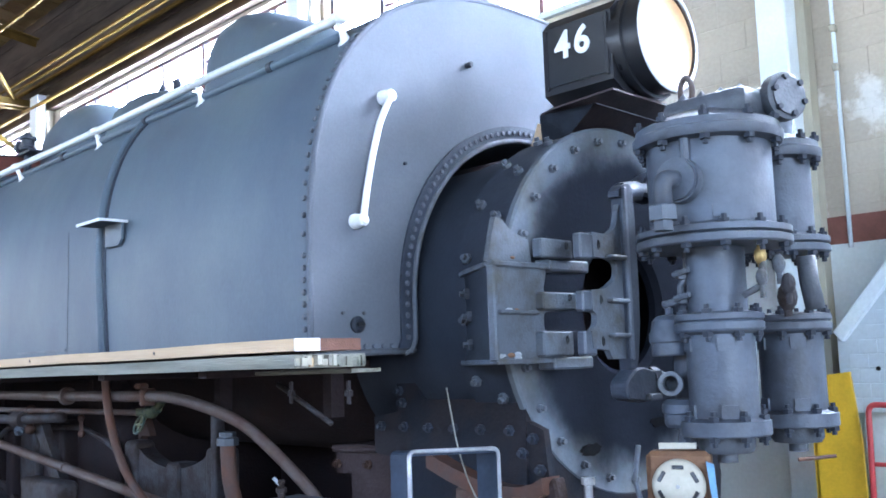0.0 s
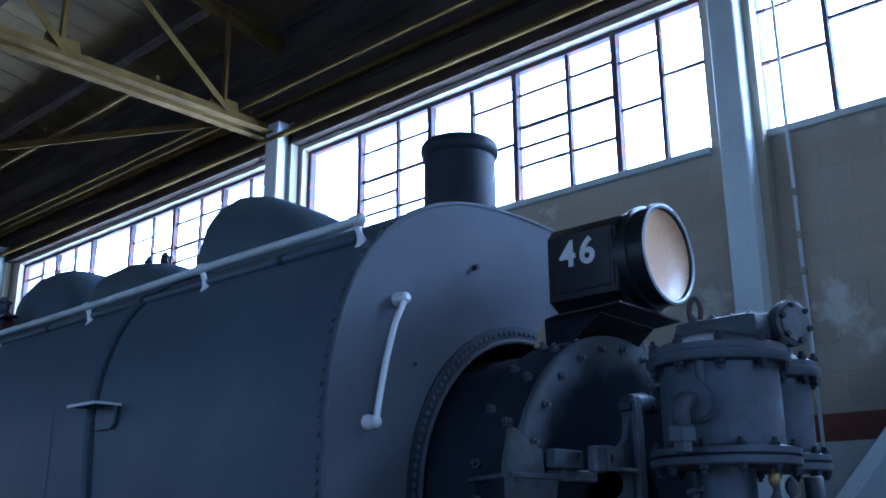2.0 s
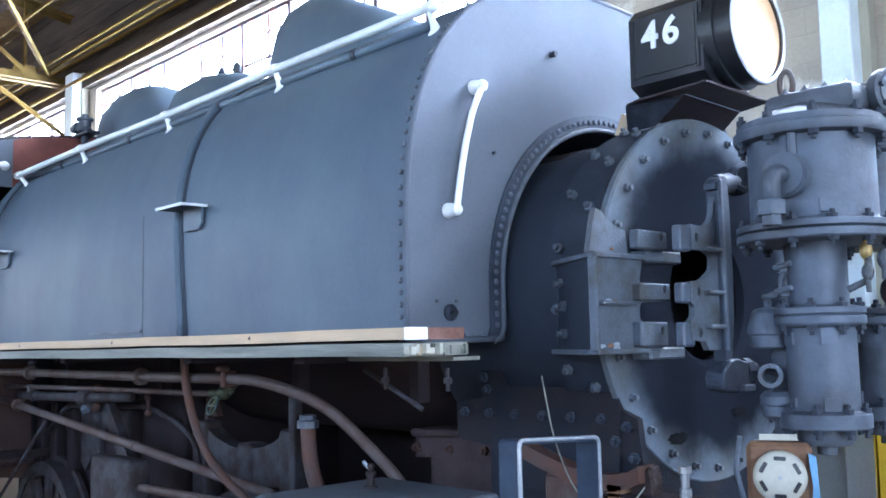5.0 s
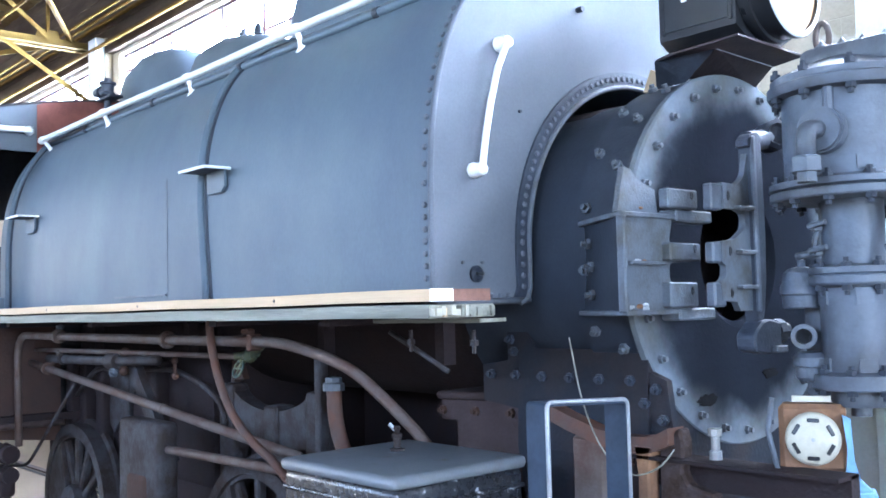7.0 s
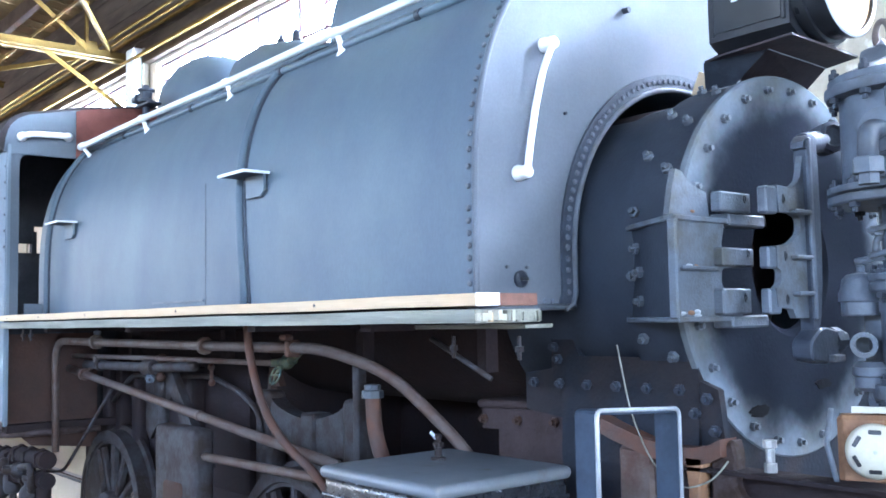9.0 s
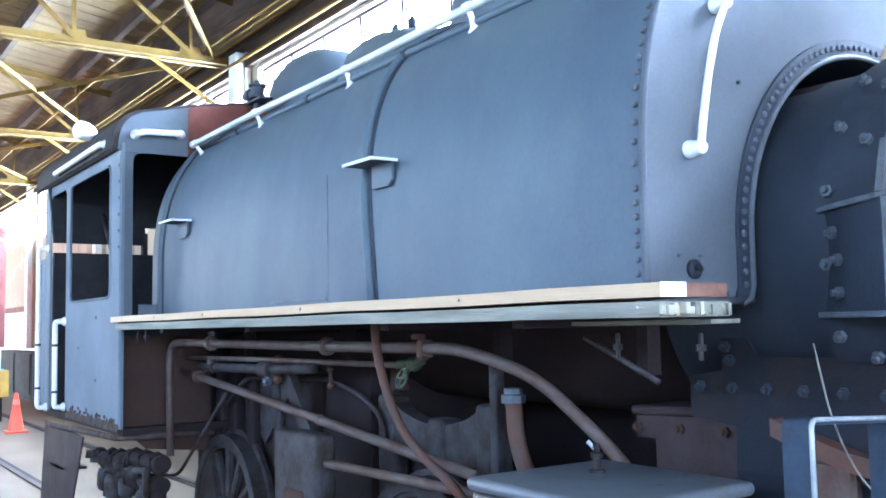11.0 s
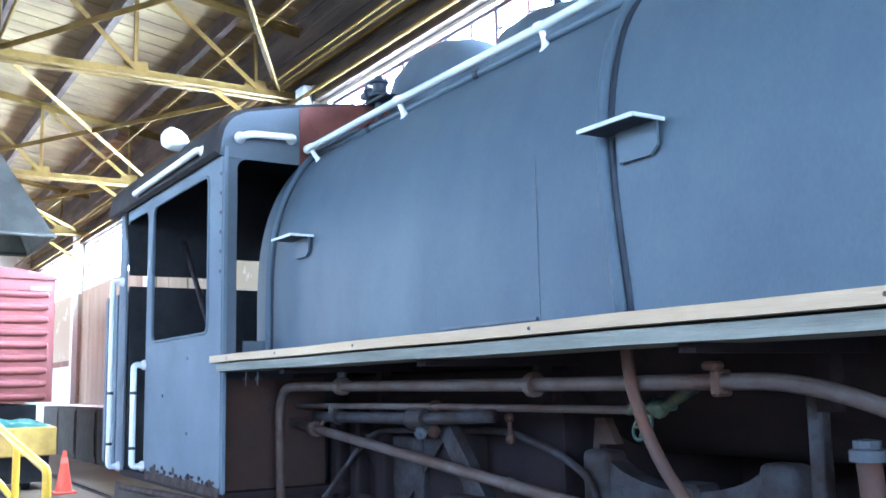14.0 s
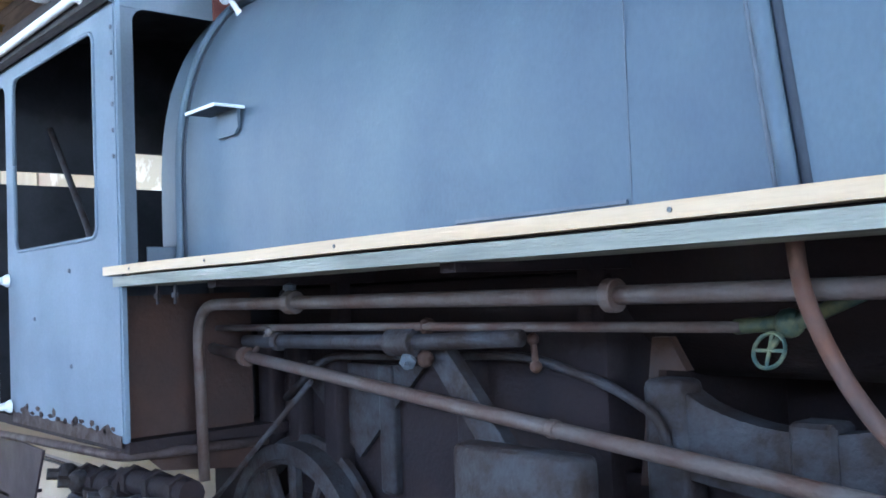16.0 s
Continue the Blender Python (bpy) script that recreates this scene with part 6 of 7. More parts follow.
def cab_side(s):
    t = 0.012
    y = s * CAB_Y

    def panel(x0, x1, z0, z1, parent=None):
        b = bmesh.new()
        box(b, ((x0 + x1) / 2, y, (z0 + z1) / 2), (x1 - x0, t, z1 - z0))
        if parent is None:
            return part("cab_side", b, CABIN, loco, "blue-grey painted cab side with an open window", smooth=False)
        return part("side_panel", b, CABIN, parent, smooth=False)
    side = panel(-8.42, CAB_F, CAB_FLOOR + 0.03, 2.02)
    panel(-7.15, CAB_F, 2.02, 3.01, side)
    panel(-8.42, -8.28, 2.02, 2.93, side)
    panel(-9.06, -7.15, 2.93, 3.01, side)
    panel(-9.17, -8.98, CAB_FLOOR, 3.01, side)
    if s > 0:
        panel(-8.98, -8.42, CAB_FLOOR, 2.30, side)
        panel(-8.28, -7.15, 2.50, 2.93, side)
        panel(-8.28, -7.15, 2.02, 2.38, side)
        panel(-8.98, -8.42, 2.50, 2.93, side)
    # rounded corners and bead of the window, rounded top of the doorway
    corners = [(-8.28, 2.02, 1, 1), (-7.15, 2.02, -1, 1), (-7.15, 2.93, -1, -1), (-8.28, 2.93, 1, -1), (-8.42, 2.93, -1, -1), (-8.98, 2.93, 1, -1)]
    for cx, cz, ux, uz in corners if s < 0 else ():
        b = bmesh.new()
        r = 0.075
        arc = [(cx + ux * r * (1 - math.cos(t)), cz + uz * r * (1 - math.sin(t))) for t in (math.pi / 2 * k / 6 for k in range(7))]
        slab(b, [(cx, cz)] + arc, Matrix.Translation((0, y - 0.005, 0)) @ XZ, 0.010)
        part("corner_web", b, CABIN, side, smooth=False)
    b = bmesh.new()
    x0, x1, z0, z1 = -8.28, -7.15, 2.02, 2.93
    pts = fillet([(x0, y + s * 0.006, (z0 + z1) / 2), (x0, y + s * 0.006, z0), (x1, y + s * 0.006, z0), (x1, y + s * 0.006, z1), (x0, y + s * 0.006, z1), (x0, y + s * 0.006, (z0 + z1) / 2)], 0.07, 6)
    tube(b, pts, 0.010, 6)
    part("window_bead", b, CABIN, side)
    b = bmesh.new()
    box(b, (CAB_F - 0.006, y - s * 0.009, 2.1), (0.05, 0.02, 1.9))
    part("corner_angle", b, CABIN, side, smooth=False)
    places = [aim((CAB_F - 0.02, y + s * 0.005, 2.35 + 0.11 * i), (0, s, 0)) for i in range(8)]
    places += [aim((-7.5 - 0.5 * (i % 2), y + s * 0.006, 1.45 + 0.22 * i), (0, s, 0)) for i in range(3)]
    pieces("rivet", RIVET, side, places)
    # ragged lower edge
    b = bmesh.new()
    rag = random.Random(5)
    outline = [(-8.38, CAB_FLOOR - 0.02)]
    outline += [(-8.38 + 0.048 * i, CAB_FLOOR + 0.03 + rag.choice((0.0, 0.012, 0.03, 0.055)) * rag.random()) for i in range(31)]
    outline.append((-6.94, CAB_FLOOR - 0.02))
    slab(b, outline, Matrix.Translation((0, y + 0.0065 * s - 0.002, 0)) @ XZ, 0.004)
    part("lower_edge", b, FLAKES, side, "peeling rusty lower edge", smooth=False)
    for i in range(16):
        b = bmesh.new()
        x = -8.22 + 0.078 * i + rag.uniform(-0.03, 0.03)
        z = CAB_FLOOR + rag.uniform(0.035, 0.075)
        w, h = rag.uniform(0.015, 0.045), rag.uniform(0.008, 0.026)
        slab(b, [(x + w * math.cos(a) * rag.uniform(0.6, 1.1), z + h * math.sin(a) * rag.uniform(0.6, 1.1)) for a in (2 * math.pi * k / 9 for k in range(9))], Matrix.Translation((0, y + 0.0075 * s - 0.001, 0)) @ XZ, 0.003)
        part("paint_flake", b, GRIME if i % 3 else FLAKES, side, smooth=False)


cab_side(-1)
cab_side(1)
half = [(1.425, 3.005), (1.415, 3.09), (1.400, 3.15), (1.375, 3.195), (1.335, 3.235), (1.27, 3.268), (1.10, 3.305), (0.90, 3.348), (0.60, 3.395), (0.30, 3.425), (0.0, 3.435)]
crown = [(-y, z) for y, z in half] + half[-2::-1]
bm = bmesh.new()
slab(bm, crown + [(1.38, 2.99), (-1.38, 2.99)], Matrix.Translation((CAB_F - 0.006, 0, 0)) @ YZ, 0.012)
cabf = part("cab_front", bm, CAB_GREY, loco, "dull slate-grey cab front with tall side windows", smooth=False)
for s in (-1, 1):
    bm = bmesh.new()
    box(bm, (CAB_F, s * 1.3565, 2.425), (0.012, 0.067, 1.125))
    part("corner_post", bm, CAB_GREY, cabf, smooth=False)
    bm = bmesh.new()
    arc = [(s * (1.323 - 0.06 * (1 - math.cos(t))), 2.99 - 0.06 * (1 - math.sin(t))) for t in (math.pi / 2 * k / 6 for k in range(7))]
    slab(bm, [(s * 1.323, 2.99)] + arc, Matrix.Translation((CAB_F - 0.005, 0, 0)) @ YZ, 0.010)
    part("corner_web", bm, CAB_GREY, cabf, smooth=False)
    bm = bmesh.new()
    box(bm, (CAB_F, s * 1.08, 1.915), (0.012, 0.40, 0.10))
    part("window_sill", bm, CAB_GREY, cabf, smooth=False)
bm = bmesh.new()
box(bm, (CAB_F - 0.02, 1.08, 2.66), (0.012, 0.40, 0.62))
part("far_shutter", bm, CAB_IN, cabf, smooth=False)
bm = bmesh.new()
slab(bm, [(-0.945, 2.992), (0.945, 2.992), (0.945, 3.330)] + [p for p in crown[::-1] if abs(p[0]) < 0.92] + [(-0.945, 3.330)], Matrix.Translation((CAB_F + 0.007, 0, 0)) @ YZ, 0.006)
part("oxide_panel", bm, OXIDE, cabf, "dull red oxide upper panel", smooth=False)
bm = bmesh.new()
o = [(y * 1.022, z + 0.014) for y, z in crown]
i_ = [(y * 1.002, z - 0.004) for y, z in crown]
strip(bm, o, i_, -9.35, 9.35 - 6.925)
part("cab_roof", bm, ROOF_TAR, loco, "dark curved cab roof with overhanging eaves")
bm = bmesh.new()
box(bm, (-8.0, 0, CAB_FLOOR - 0.02), (2.2, 2.78, 0.05))
part("cab_floor", bm, GRIME, loco, smooth=False)
bm = bmesh.new()
slab(bm, [(-1.36, CAB_FLOOR), (-1.36, 1.76), (-0.75, 1.76), (-0.75, CAB_FLOOR - 0.2), (-1.2, CAB_FLOOR - 0.15)], Matrix.Translation((-7.02, 0, 0)) @ YZ, 0.012)
part("front_apron", bm, RUST_APRON, loco, "brown rusted sheet below the cab front", smooth=False)
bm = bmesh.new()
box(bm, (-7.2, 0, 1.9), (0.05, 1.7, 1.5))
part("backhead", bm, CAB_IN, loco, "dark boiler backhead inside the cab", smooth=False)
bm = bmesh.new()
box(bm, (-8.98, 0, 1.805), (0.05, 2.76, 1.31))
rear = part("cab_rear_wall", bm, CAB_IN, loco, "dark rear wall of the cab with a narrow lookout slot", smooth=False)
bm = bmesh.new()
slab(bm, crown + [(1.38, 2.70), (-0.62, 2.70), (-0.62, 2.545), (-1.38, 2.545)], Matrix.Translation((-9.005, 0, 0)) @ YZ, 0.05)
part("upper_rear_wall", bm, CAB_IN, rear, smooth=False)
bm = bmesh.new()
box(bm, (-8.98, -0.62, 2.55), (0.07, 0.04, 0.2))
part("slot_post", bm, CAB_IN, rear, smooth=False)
bm = bmesh.new()
tube(bm, [(-8.92, -1.0, 2.8), (-8.62, -1.0, 2.46), (-8.345, -1.0, 2.15), (-8.25, -1.0, 1.9)], 0.02, 8)
part("regulator_handle", bm, GREASE, loco)
bm = bmesh.new()
rod(bm, (-7.45, 0.4, 2.7), (-7.45, -0.9, 2.75), 0.03, seg=10)
part("turret_pipe", bm, GREASE, loco)
# cab floor edge beam
bm = bmesh.new()
tube(bm, fillet([(-9.0, -1.40, CAB_FLOOR - 0.12), (-7.9, -1.40, CAB_FLOOR - 0.085), (-6.95, -1.40, CAB_FLOOR - 0.06), (-6.80, -0.80, CAB_FLOOR - 0.05)], 0.12, 6), 0.022, 8)
part("floor_edge", bm, FLAKES, loco, "worn rusty lip round the cab floor")

# bunker behind the cab
bm = bmesh.new()
box(bm, (-9.47, 0, 1.80), (0.90, 2.66, 1.30))
bevelled(bm, 0.02)
bunker = part("bunker", bm, CABIN, loco, "blue-grey coal bunker behind the cab")
for x in (-9.15, -9.45, -9.75):
    bm = bmesh.new()
    box(bm, (x, -1.34, 1.80), (0.05, 0.03, 1.28))
    part("bunker_rib", bm, CABIN, bunker, smooth=False)

# cab handrails
def grab_rail(pts, off, label, r=0.020):
    ends = [Vector(pts[0]) - Vector(off), Vector(pts[-1]) - Vector(off)]
    b = bmesh.new()
    tube(b, fillet([ends[0], *pts, ends[1]], 0.025), r, 12)
    ob = part("grab_rail", b, WHITE, loco, label)
    for p in ends:
        b = bmesh.new()
        lathe(b, [(0.034, 0), (0.034, 0.012), (0.022, 0.03), (0, 0.03)], aim(p, off), 12)
        part("rail_flange", b, WHITE, ob)
    return ob


grab_rail([(-8.40, -1.487, 1.21), (-8.40, -1.487, 1.875)], (0, -0.075, 0), "white upright grab rail at the cab doorway")
grab_rail([(-9.06, -1.48, 1.17), (-9.06, -1.48, 2.50)], (0, -0.075, 0), "tall white upright grab rail behind the doorway")
grab_rail([(-8.53, -1.475, 3.06), (-7.17, -1.475, 3.072)], (0, -0.04, 0), "white rail above the cab window", 0.022)
grab_rail([(-6.875, -1.31, 3.11), (-6.875, -1.255, 3.128), (-6.875, -1.0, 3.138)], (0.05, 0, 0), "white rail across the cab front", 0.021)
for z in (1.32, 1.68):
    bm = bmesh.new()
    rod(bm, (-8.40, -1.487, z), (-8.40, -1.487, z + 0.02), 0.024, seg=12)
    part("rail_tape", bm, BLACK, loco)
    bm = bmesh.new()
    rod(bm, (-9.06, -1.48, z), (-9.06, -1.48, z + 0.02), 0.024, seg=12)
    part("rail_tape", bm, BLACK, loco)
bm = bmesh.new()
lathe(bm, [(0.03, -0.03), (0.055, 0.0), (0.07, 0.05), (0.07, 0.11), (0.05, 0.13), (0, 0.14)], aim((-7.70, -1.40, 3.245), (0.35, -0.9, 0.15)), 16)
part("marker_lamp", bm, WHITE, loco, "white marker lamp on the cab eaves")

# steps under the cab
bm = bmesh.new()
slab(bm, [(-9.46, 1.03), (-8.16, 0.99), (-8.56, 0.30), (-9.62, 0.25)], Matrix.Translation((0, -1.33, 0)) @ XZ, 0.012)
step = part("cab_step_plate", bm, PLUM, loco, "plum-brown tapered cab step plate", smooth=False)
for z in (0.35, 0.68):
    bm = bmesh.new()
    box(bm, (-9.0, -1.24, z), (0.5, 0.18, 0.02))
    part("step_tread", bm, PLUM, step, smooth=False)
# injector and its valves under the cab
def pot(name, p, r, h, material, lean=(0, 0, 1), label=""):
    """A turned valve body with a bonnet, a waist and a nut at its foot."""
    b = bmesh.new()
    lathe(b, [(0, -h / 2), (r * 0.35, -h / 2), (r * 0.4, -h * 0.36), (r * 0.8, -h * 0.32), (r, -h * 0.22), (r, h * 0.1), (r * 0.85, h * 0.2), (r * 0.55, h * 0.26), (r * 0.55, h * 0.36), (r * 0.75, h * 0.38), (r * 0.75, h / 2), (0, h / 2)], aim(p, lean), 12)
    return part(name, b, material, loco, label)


pot("valve_pot", (-8.14, -1.15, 0.68), 0.075, 0.30, GREASE, (0.1, 0, 1), "dusty grey cast valve body")
pot("valve_pot", (-7.98, -1.10, 0.66), 0.065, 0.30, GRIME, (-0.15, 0.1, 1))
pot("valve_pot", (-7.86, -1.17, 0.65), 0.075, 0.34, GREASE, (0.05, -0.1, 1), "dusty grey cast valve body")
pot("valve_pot", (-7.70, -1.12, 0.67), 0.07, 0.26, GREASE, (-0.1, 0, 1))
pot("drain_pot", (-7.185, -1.15, 0.62), 0.075, 0.32, GREASE, (0, 0, 1), "pointed drain pot under the valves")
pot("valve_pot", (-7.42, -1.08, 0.72), 0.06, 0.22, GRIME, (0.3, 0, 1))
pot("valve_pot", (-6.98, -1.12, 0.68), 0.05, 0.2, GRIME)
for x0, z0, x1, z1, r in ((-8.2, 0.80, -7.55, 0.84, 0.075), (-7.6, 0.88, -6.9, 0.90, 0.06), (-7.75, 0.72, -6.9, 0.76, 0.055)):
    bm = bmesh.new()
    rod(bm, (x0, -1.12, z0), (x1, -1.12, z1), r, seg=12)
    for k in (0.15, 0.5, 0.85):
        p = Vector((x0, -1.12, z0)).lerp(Vector((x1, -1.12, z1)), k)
        rod(bm, p - Vector((0.022, 0, 0)), p + Vector((0.022, 0, 0)), r * 1.3, seg=6)
    part("injector_body", bm, GRIME, loco)
for x, y, z in ((-8.24, -1.18, 0.84), (-8.02, -1.2, 0.83), (-7.62, -1.2, 0.80), (-7.3, -1.2, 0.80)):
    bm = bmesh.new()
    ball(bm, (x, y, z), 0.06, 10)
    rod(bm, (x, y - 0.02, z), (x - 0.02, y - 0.10, z + 0.01), 0.03, seg=6)
    part("union_nut", bm, GREASE, loco)
bm = bmesh.new()
tube(bm, fillet([(-7.73, -1.2, 0.765), (-7.01, -1.2, 0.86), (-7.01, -1.2, 0.70), (-7.10, -1.17, 0.68)], 0.04), 0.024, 8)
part("brake_pipe", bm, GREASE, loco)

# ---- things about the shop ----
car = thing("boxcar", "faded red boxcar with a ribbed end, standing on its track", "railway car", at=(-27, -1.0, 0))
bm = bmesh.new()
box(bm, (-27.05, -1.0, 2.72), (10.0, 2.95, 2.42))
part("body", bm, CARRED, car, smooth=False)
for i in range(9):
    bm = bmesh.new()
    z = 1.62 + 0.25 * i
    lathe(bm, [(0.0, -1.38), (0.06, -1.34), (0.075, -1.2), (0.075, 1.2), (0.06, 1.34), (0.0, 1.38)], Matrix.Translation((-22.05, -1.0, z)) @ Matrix.Rotation(radians(90), 4, "X"), 12)
    part("end_rib", bm, CARRED, car)
bm = bmesh.new()
n = 10
o = [(-1.0 - 1.52 * math.cos(math.pi * i / n), 3.92 + 0.22 * math.sin(math.pi * i / n)) for i in range(n + 1)]
slab(bm, o, Matrix.Translation((-32.1, 0, 0)) @ YZ, 10.1)
part("roof", bm, CARRED, car, smooth=False)
bm = bmesh.new()
for k in range(7):
    box(bm, (-21.96, 0.02 + 0.055 * k, 3.73), (0.01, 0.035, 0.07))
part("lettering_bars", bm, WHITE_DULL, car, "small white reporting marks, too faint to read", smooth=False)
bm = bmesh.new()
box(bm, (-27.05, -1.0, 1.30), (10.0, 2.4, 0.32))
part("underframe", bm, DARKBOX, car, smooth=False)
for x in (-23.4, -30.6):
    for y in (-1.75, -0.25):
        for dx in (-0.85, 0.85):
            bm = bmesh.new()
            lathe(bm, [(0.42, -0.06), (0.45, -0.06), (0.45, -0.04), (0.42, -0.03), (0.42, 0.06), (0, 0.06)], aim((x + dx, y, 0.42 + 0.02), (0, 1, 0)), 24, close=False)
            part("wheel", bm, DARKBOX, car)
    bm = bmesh.new()
    box(bm, (x, -1.0, 0.85), (2.2, 1.9, 0.6))
    part("truck_frame", bm, DARKBOX, car, smooth=False)

flat = thing("yellow_wagon", "low mustard-yellow shop wagon carrying a green tarpaulin", "wagon", at=(-20.6, -0.9, 0))
bm = bmesh.new()
box(bm, (-20.9, -1.0, 0.84), (1.4, 2.5, 0.50))
part("bed", bevelled(bm, 0.02), shader("mustard_paint", (0.50, 0.33, 0.07), 0.6, 0, 0.2, 4, 60, 0.08), flat, smooth=False)
bm = bmesh.new()
box(bm, (-20.9, -1.0, 0.36), (1.2, 2.3, 0.46))
part("chassis", bm, DARKBOX, flat, smooth=False)
for y in (-1.8, -0.2):
    for x in (-21.3, -20.5):
        bm = bmesh.new()
        rod(bm, (x, y - 0.06, 0.17), (x, y + 0.06, 0.17), 0.17, seg=20)
        part("wheel", bm, DARKBOX, flat)
random.seed(8)
bm = bmesh.new()
g = 14
vs = [[bm.verts.new((-21.55 + 1.3 * i / g, -2.2 + 2.4 * j / g, 1.10 + (0.16 * noise.noise(Vector((i * 0.5, j * 0.45, 3))) + 0.12) * (math.sin(math.pi * i / g) * math.sin(math.pi * j / g)) ** 0.4)) for j in range(g + 1)] for i in range(g + 1)]
for i in range(g):
    for j in range(g):
        bm.faces.new((vs[i][j], vs[i + 1][j], vs[i + 1][j + 1], vs[i][j + 1]))
bmesh.ops.solidify(bm, geom=bm.faces[:], thickness=0.012)
tagged(part("tarpaulin", bm, TARP, None), "crumpled green and white tarpaulin heaped on the yellow wagon", "tarpaulin")

cone = thing("traffic_cone", "bright orange-red traffic cone standing on the concrete", "traffic cone", at=(-19.3, 0.22, 0))
bm = bmesh.new()
box(bm, (-19.3, 0.22, 0.02), (0.36, 0.36, 0.04))
part("base", bevelled(bm, 0.012), ORANGE, cone)
bm = bmesh.new()
lathe(bm, [(0.14, 0.04), (0.03, 0.70), (0.022, 0.71), (0, 0.71)], Matrix.Translation((-19.3, 0.22, 0)), 24)
part("body", bm, ORANGE, cone)
bm = bmesh.new()
lathe(bm, [(0.0665, 0.50), (0.0505, 0.60)], Matrix.Translation((-19.3, 0.22, 0)), 24, close=False)
part("collar", bm, shader("collar_faded", (0.80, 0.22, 0.15), 0.5, 0, 0.1, 6, 60, 0.03), cone, "faded paler collar")

# yellow guard rail
FY = -1.66
rail_t = thing("guard_rail", "yellow-painted tubular guard rail beside the track", "guard rail", at=(-10.33, FY, 0))
bm = bmesh.new()
tube(bm, fillet([(-10.33, FY, 0.0), (-10.33, FY, 1.08), (-11.8, FY, 1.21), (-13.4, FY, 1.38), (-17.5, FY, 1.80)], 0.10), 0.036, 12)
part("top_rail", bm, YELLOW, rail_t)
bm = bmesh.new()
tube(bm, [(-10.33, FY, 0.52), (-17.5, FY, 1.26)], 0.030, 12)
part("mid_rail", bm, YELLOW, rail_t)
for x in (-11.9, -13.6, -15.3):
    bm = bmesh.new()
    rod(bm, (x, FY, 0), (x, FY, 1.06 + (-10.4 - x) * 0.104), 0.034, seg=12)
    part("post", bm, YELLOW, rail_t)
for x in (-10.33, -11.9, -13.6, -15.3):
    bm = bmesh.new()
    box(bm, (x, FY, 0.008), (0.16, 0.16, 0.016))
    part("foot_plate", bm, YELLOW, rail_t, smooth=False)

# tan panels, ledge and dark cabinet along the far part of the wall
for i in range(9):
    bm = bmesh.new()
    x = -31.5 + 1.25 * i
    box(bm, (x, WALL_Y - 0.03 - 0.006 * (i % 2), 2.95), (1.235, 0.02, 3.2))
    tagged(part("wall_panel", bm, TAN, None, smooth=False), "tan hardboard panel fixed on the far wall", "wall panel", "tan panels on the far wall", "structure")
bm = bmesh.new()
box(bm, (-26.5, WALL_Y - 0.2, 1.32), (11.5, 0.42, 0.05))
tagged(part("wall_ledge", bm, WHITE, None, smooth=False), "white ledge along the far wall", "ledge", kind="structure")
for i in range(5):
    bm = bmesh.new()
    x = -31.0 + 2.25 * i
    box(bm, (x, WALL_Y - 0.36, 0.645), (2.2, 0.70, 1.29))
    cab = thing("steel_cabinet", "low dark steel cabinet against the far wall", "cabinet", "cabinets along the far wall", at=(x, WALL_Y - 0.36, 0))
    part("body", bevelled(bm, 0.01), DARKBOX, cab, smooth=False)
    bm = bmesh.new()
    box(bm, (x, WALL_Y - 0.72, 0.68), (2.0, 0.015, 1.05))
    part("door", bm, DARKBOX, cab, smooth=False)

# smoke jack hood hanging from the roof
HOODM = shader("old_galvanised", (0.13, 0.135, 0.12), 0.6, 0.3, 0.3, 2, 60, 0.1)
hood = thing("smoke_hood", "pale galvanised smoke hood hanging under the roof", "smoke hood", at=(-17.1, -1.6, 3.88))
bm = bmesh.new()
lo = [(-18.2, -2.6, 3.88), (-16.0, -2.6, 3.88), (-16.0, -0.66, 3.88), (-18.2, -0.66, 3.88)]
hi = [(-17.5, -2.1, 5.25), (-16.8, -2.1, 5.25), (-16.8, -1.35, 5.25), (-17.5, -1.35, 5.25)]
a = [bm.verts.new(p) for p in lo]
c = [bm.verts.new(p) for p in hi]
for k in range(4):
    bm.faces.new((a[k], a[(k + 1) % 4], c[(k + 1) % 4], c[k]))
bmesh.ops.solidify(bm, geom=bm.faces[:], thickness=0.02)
part("hood", bm, HOODM, hood, smooth=False)
bm = bmesh.new()
box(bm, (-17.15, -1.725, 6.6), (0.68, 0.73, 2.7))
part("duct", bm, HOODM, hood, smooth=False)
bm = bmesh.new()
for p, q in zip(lo, lo[1:] + lo[:1]):
    rod(bm, p, q, 0.03, seg=8)
part("rim", bm, HOODM, hood)

# painted brick stair wall with its sloping stringer
stair = thing("stair_wall", "pale blue-grey painted brick side wall of a stair, under a sloping board", "wall", kind="structure", at=(-1.6, 2.5, 0))
bm = bmesh.new()
slab(bm, [(-2.285, 1.44), (-2.285, 1.90), (-0.95, 3.44), (1.5, 3.44), (1.5, 1.44)], Matrix.Translation((0, 2.50, 0)) @ XZ, 0.20)
part("wall_body", bm, STAIR, stair, smooth=False)
bm = bmesh.new()
slab(bm, [(-2.20, 0.0), (-2.20, 1.44), (1.5, 1.44), (1.5, 0.0)], Matrix.Translation((0, 2.58, 0)) @ XZ, 0.12)
part("wall_base", bm, WAINSCOT, stair, "whitish lower part of the stair wall", smooth=False)
bm = bmesh.new()
slab(bm, [(-2.292, 1.905), (-0.95, 3.455), (-0.95, 3.335), (-2.24, 1.845)], Matrix.Translation((0, 2.455, 0)) @ XZ, 0.24)
part("stringer", bevelled(bm, 0.006), COLUMN, stair, "pale sloping stringer board", smooth=False)
bm = bmesh.new()
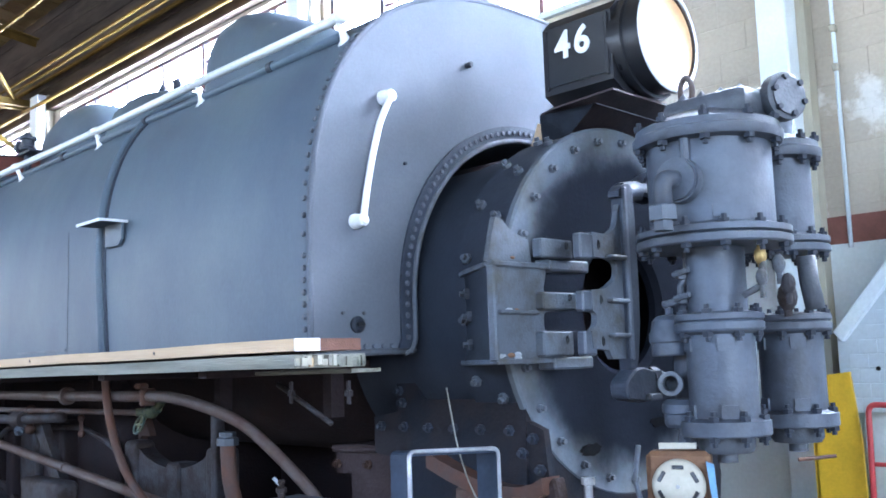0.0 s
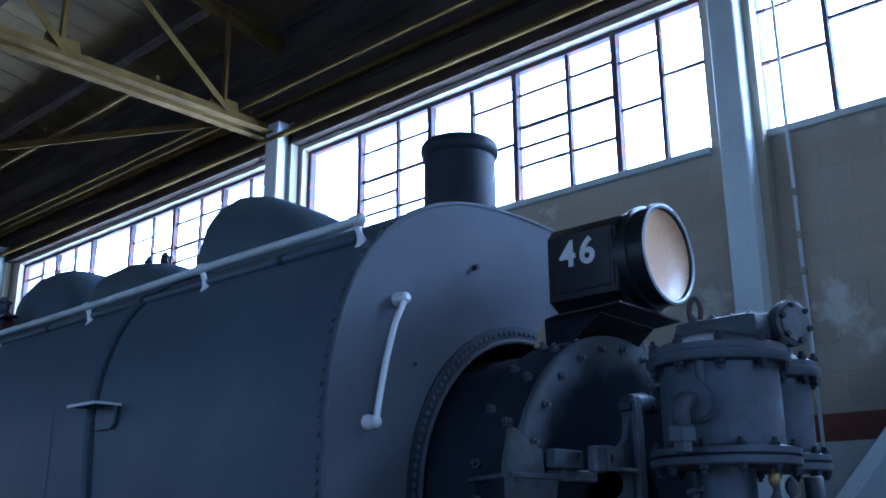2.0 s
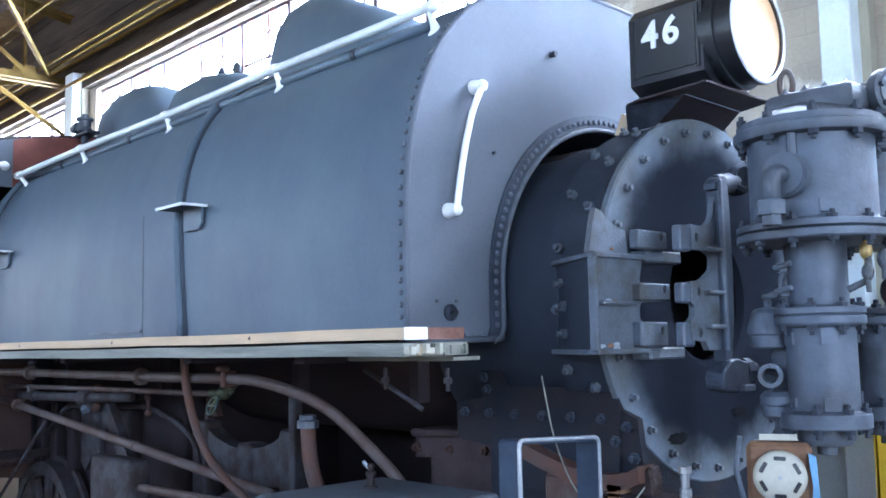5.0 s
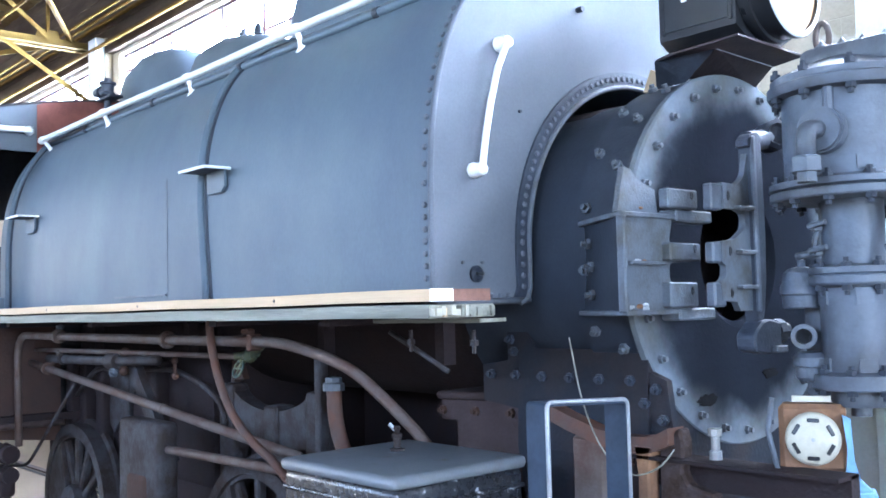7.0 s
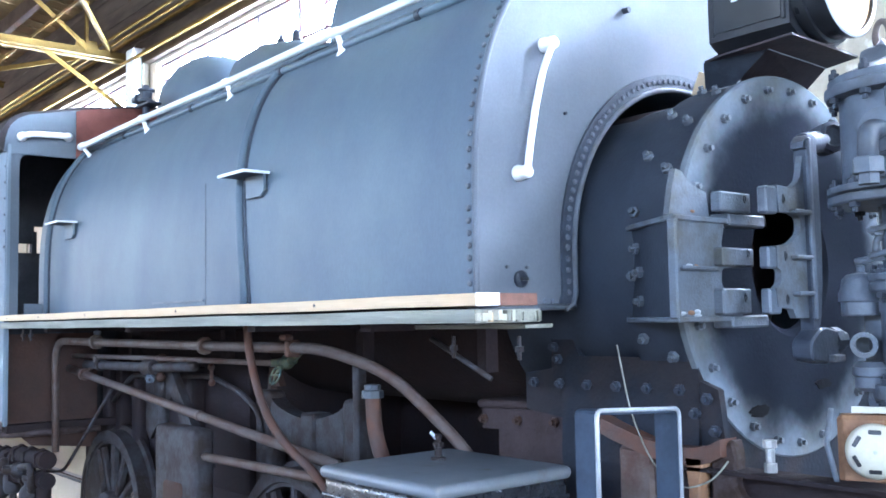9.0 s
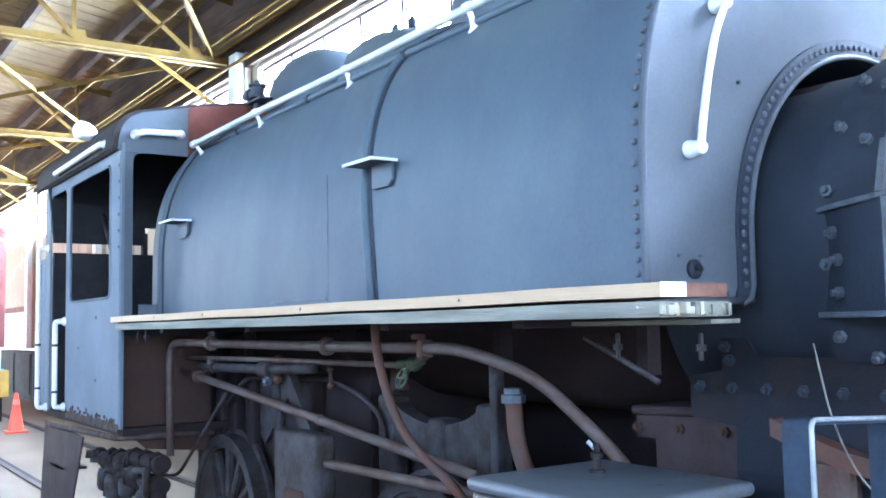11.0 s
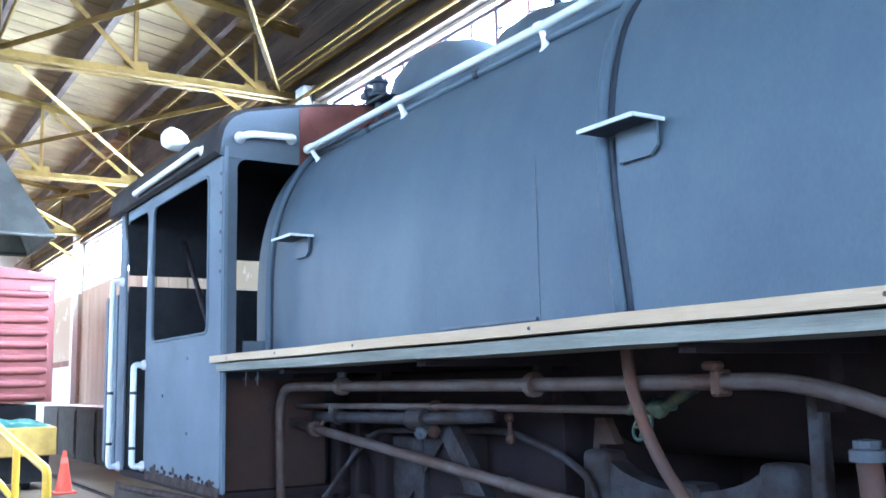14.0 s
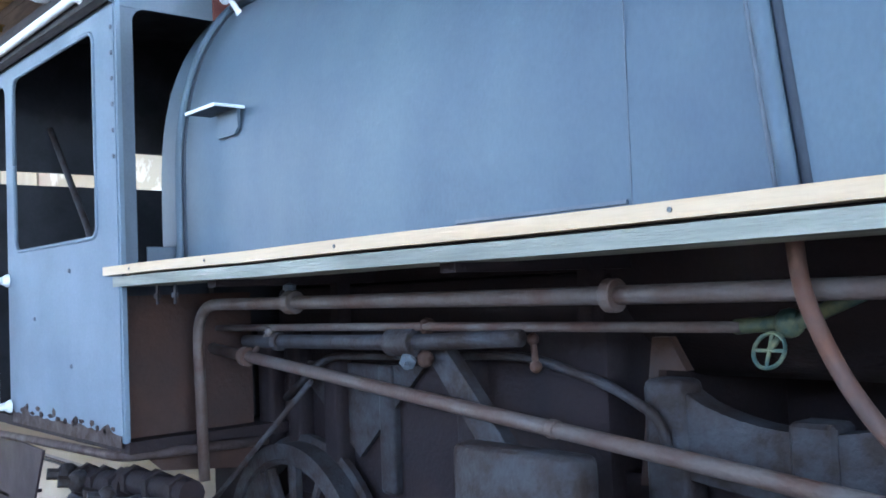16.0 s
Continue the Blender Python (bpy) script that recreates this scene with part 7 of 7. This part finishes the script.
lathe(bm, [(0.018, 0), (0.018, 0.008), (0.01, 0.016), (0, 0.018)], aim((-1.70, 2.455, 2.535), (0, -1, 0)), 10)
part("stringer_bolt", bm, STEEL, stair)
for x in (-2.06, -1.91):
    bm = bmesh.new()
    rod(bm, (x, 2.505, 1.69), (x, 2.488, 1.69), 0.013, seg=10)
    part("bolt_hole", bm, DARKBOX, stair)
bm = bmesh.new()
box(bm, (0, 0, 0), (0.106, 0.010, 0.078))
bevelled(bm, 0.002)
stair_brick = finish(bm, "brick", STAIR, False)
places = []
for row in range(19):
    z = 1.485 + 0.083 * row
    for col in range(12):
        x = -2.22 + 0.111 * col + (0.055 if row % 2 else 0)
        if z + 0.12 < 1.90 + 1.155 * (x - 0.055 + 2.285) - 0.06:
            places.append(Matrix.Translation((x, 2.4985 + 0.0012 * ((row * 7 + col * 5) % 3), z)))
pieces("brick", stair_brick, stair, places)

# red tubular hand truck leaning by the stair wall
truck = thing("hand_truck", "red-painted tubular steel hand truck leaning by the brick wall", "hand truck", at=(-1.86, 2.2, 0))
for x0, x1, top, r in ((-2.015, -1.700, 1.505, 0.016), (-1.905, -1.810, 1.495, 0.013)):
    bm = bmesh.new()
    tube(bm, fillet([(x0 + 0.02, 2.08, 0.12), (x0, 2.2, top), (x1, 2.2, top - 0.012), (x1 + 0.02, 2.08, 0.12)], 0.05, 6), r, 10)
    part("handle_tube" if r > 0.015 else "inner_tube", bm, TRUCK_RED, truck)
for z in (0.45, 0.82, 1.19):
    bm = bmesh.new()
    rod(bm, (-2.01, 2.08 + 0.085 * z, z), (-1.70, 2.08 + 0.085 * z, z), 0.012, seg=10)
    part("cross_bar", bm, TRUCK_RED, truck)
bm = bmesh.new()
box(bm, (-1.855, 1.98, 0.015), (0.36, 0.22, 0.012))
part("toe_plate", bm, TRUCK_RED, truck, smooth=False)
for x in (-2.05, -1.66):
    bm = bmesh.new()
    lathe(bm, [(0.05, -0.02), (0.10, -0.022), (0.12, -0.012), (0.12, 0.012), (0.10, 0.022), (0.05, 0.02)], aim((x, 2.17, 0.12), (1, 0, 0)), 20)
    part("wheel", bm, DARKBOX, truck, "black rubber wheel")

# plain ground outside
bm = bmesh.new()
box(bm, (-15, 0, -0.4), (600, 600, 0.1))
tagged(new("ground", finish(bm, "ground", FLOOR, False)), "flat pale ground outside the shop", "ground", kind="structure")

# concrete blocks of the window wall where the paint has worn off
BLOCK = shader("worn_wall_block", (0.42, 0.365, 0.295), 0.9, 0, 0.3, 1.6, 40, 0.3, second=(0.64, 0.62, 0.57), spread=0.62, edge=0.035, rand=0.035, spec=0.2, placed=True)
bm = bmesh.new()
box(bm, (0, 0, 0), (0.393, 0.016, 0.192))
bevelled(bm, 0.002)
block_mesh = finish(bm, "block", BLOCK, False)
wall_n = bpy.data.objects["wall_north"]
places = []
for row in range(9):
    z = 2.775 + 0.195 * row
    for col in range(17):
        x = -5.05 + 0.396 * col + (0.198 if row % 2 else 0)
        if x < 1.3:
            places.append(Matrix.Translation((x, WALL_Y + 0.0045, z)))
pieces("block", block_mesh, wall_n, places)
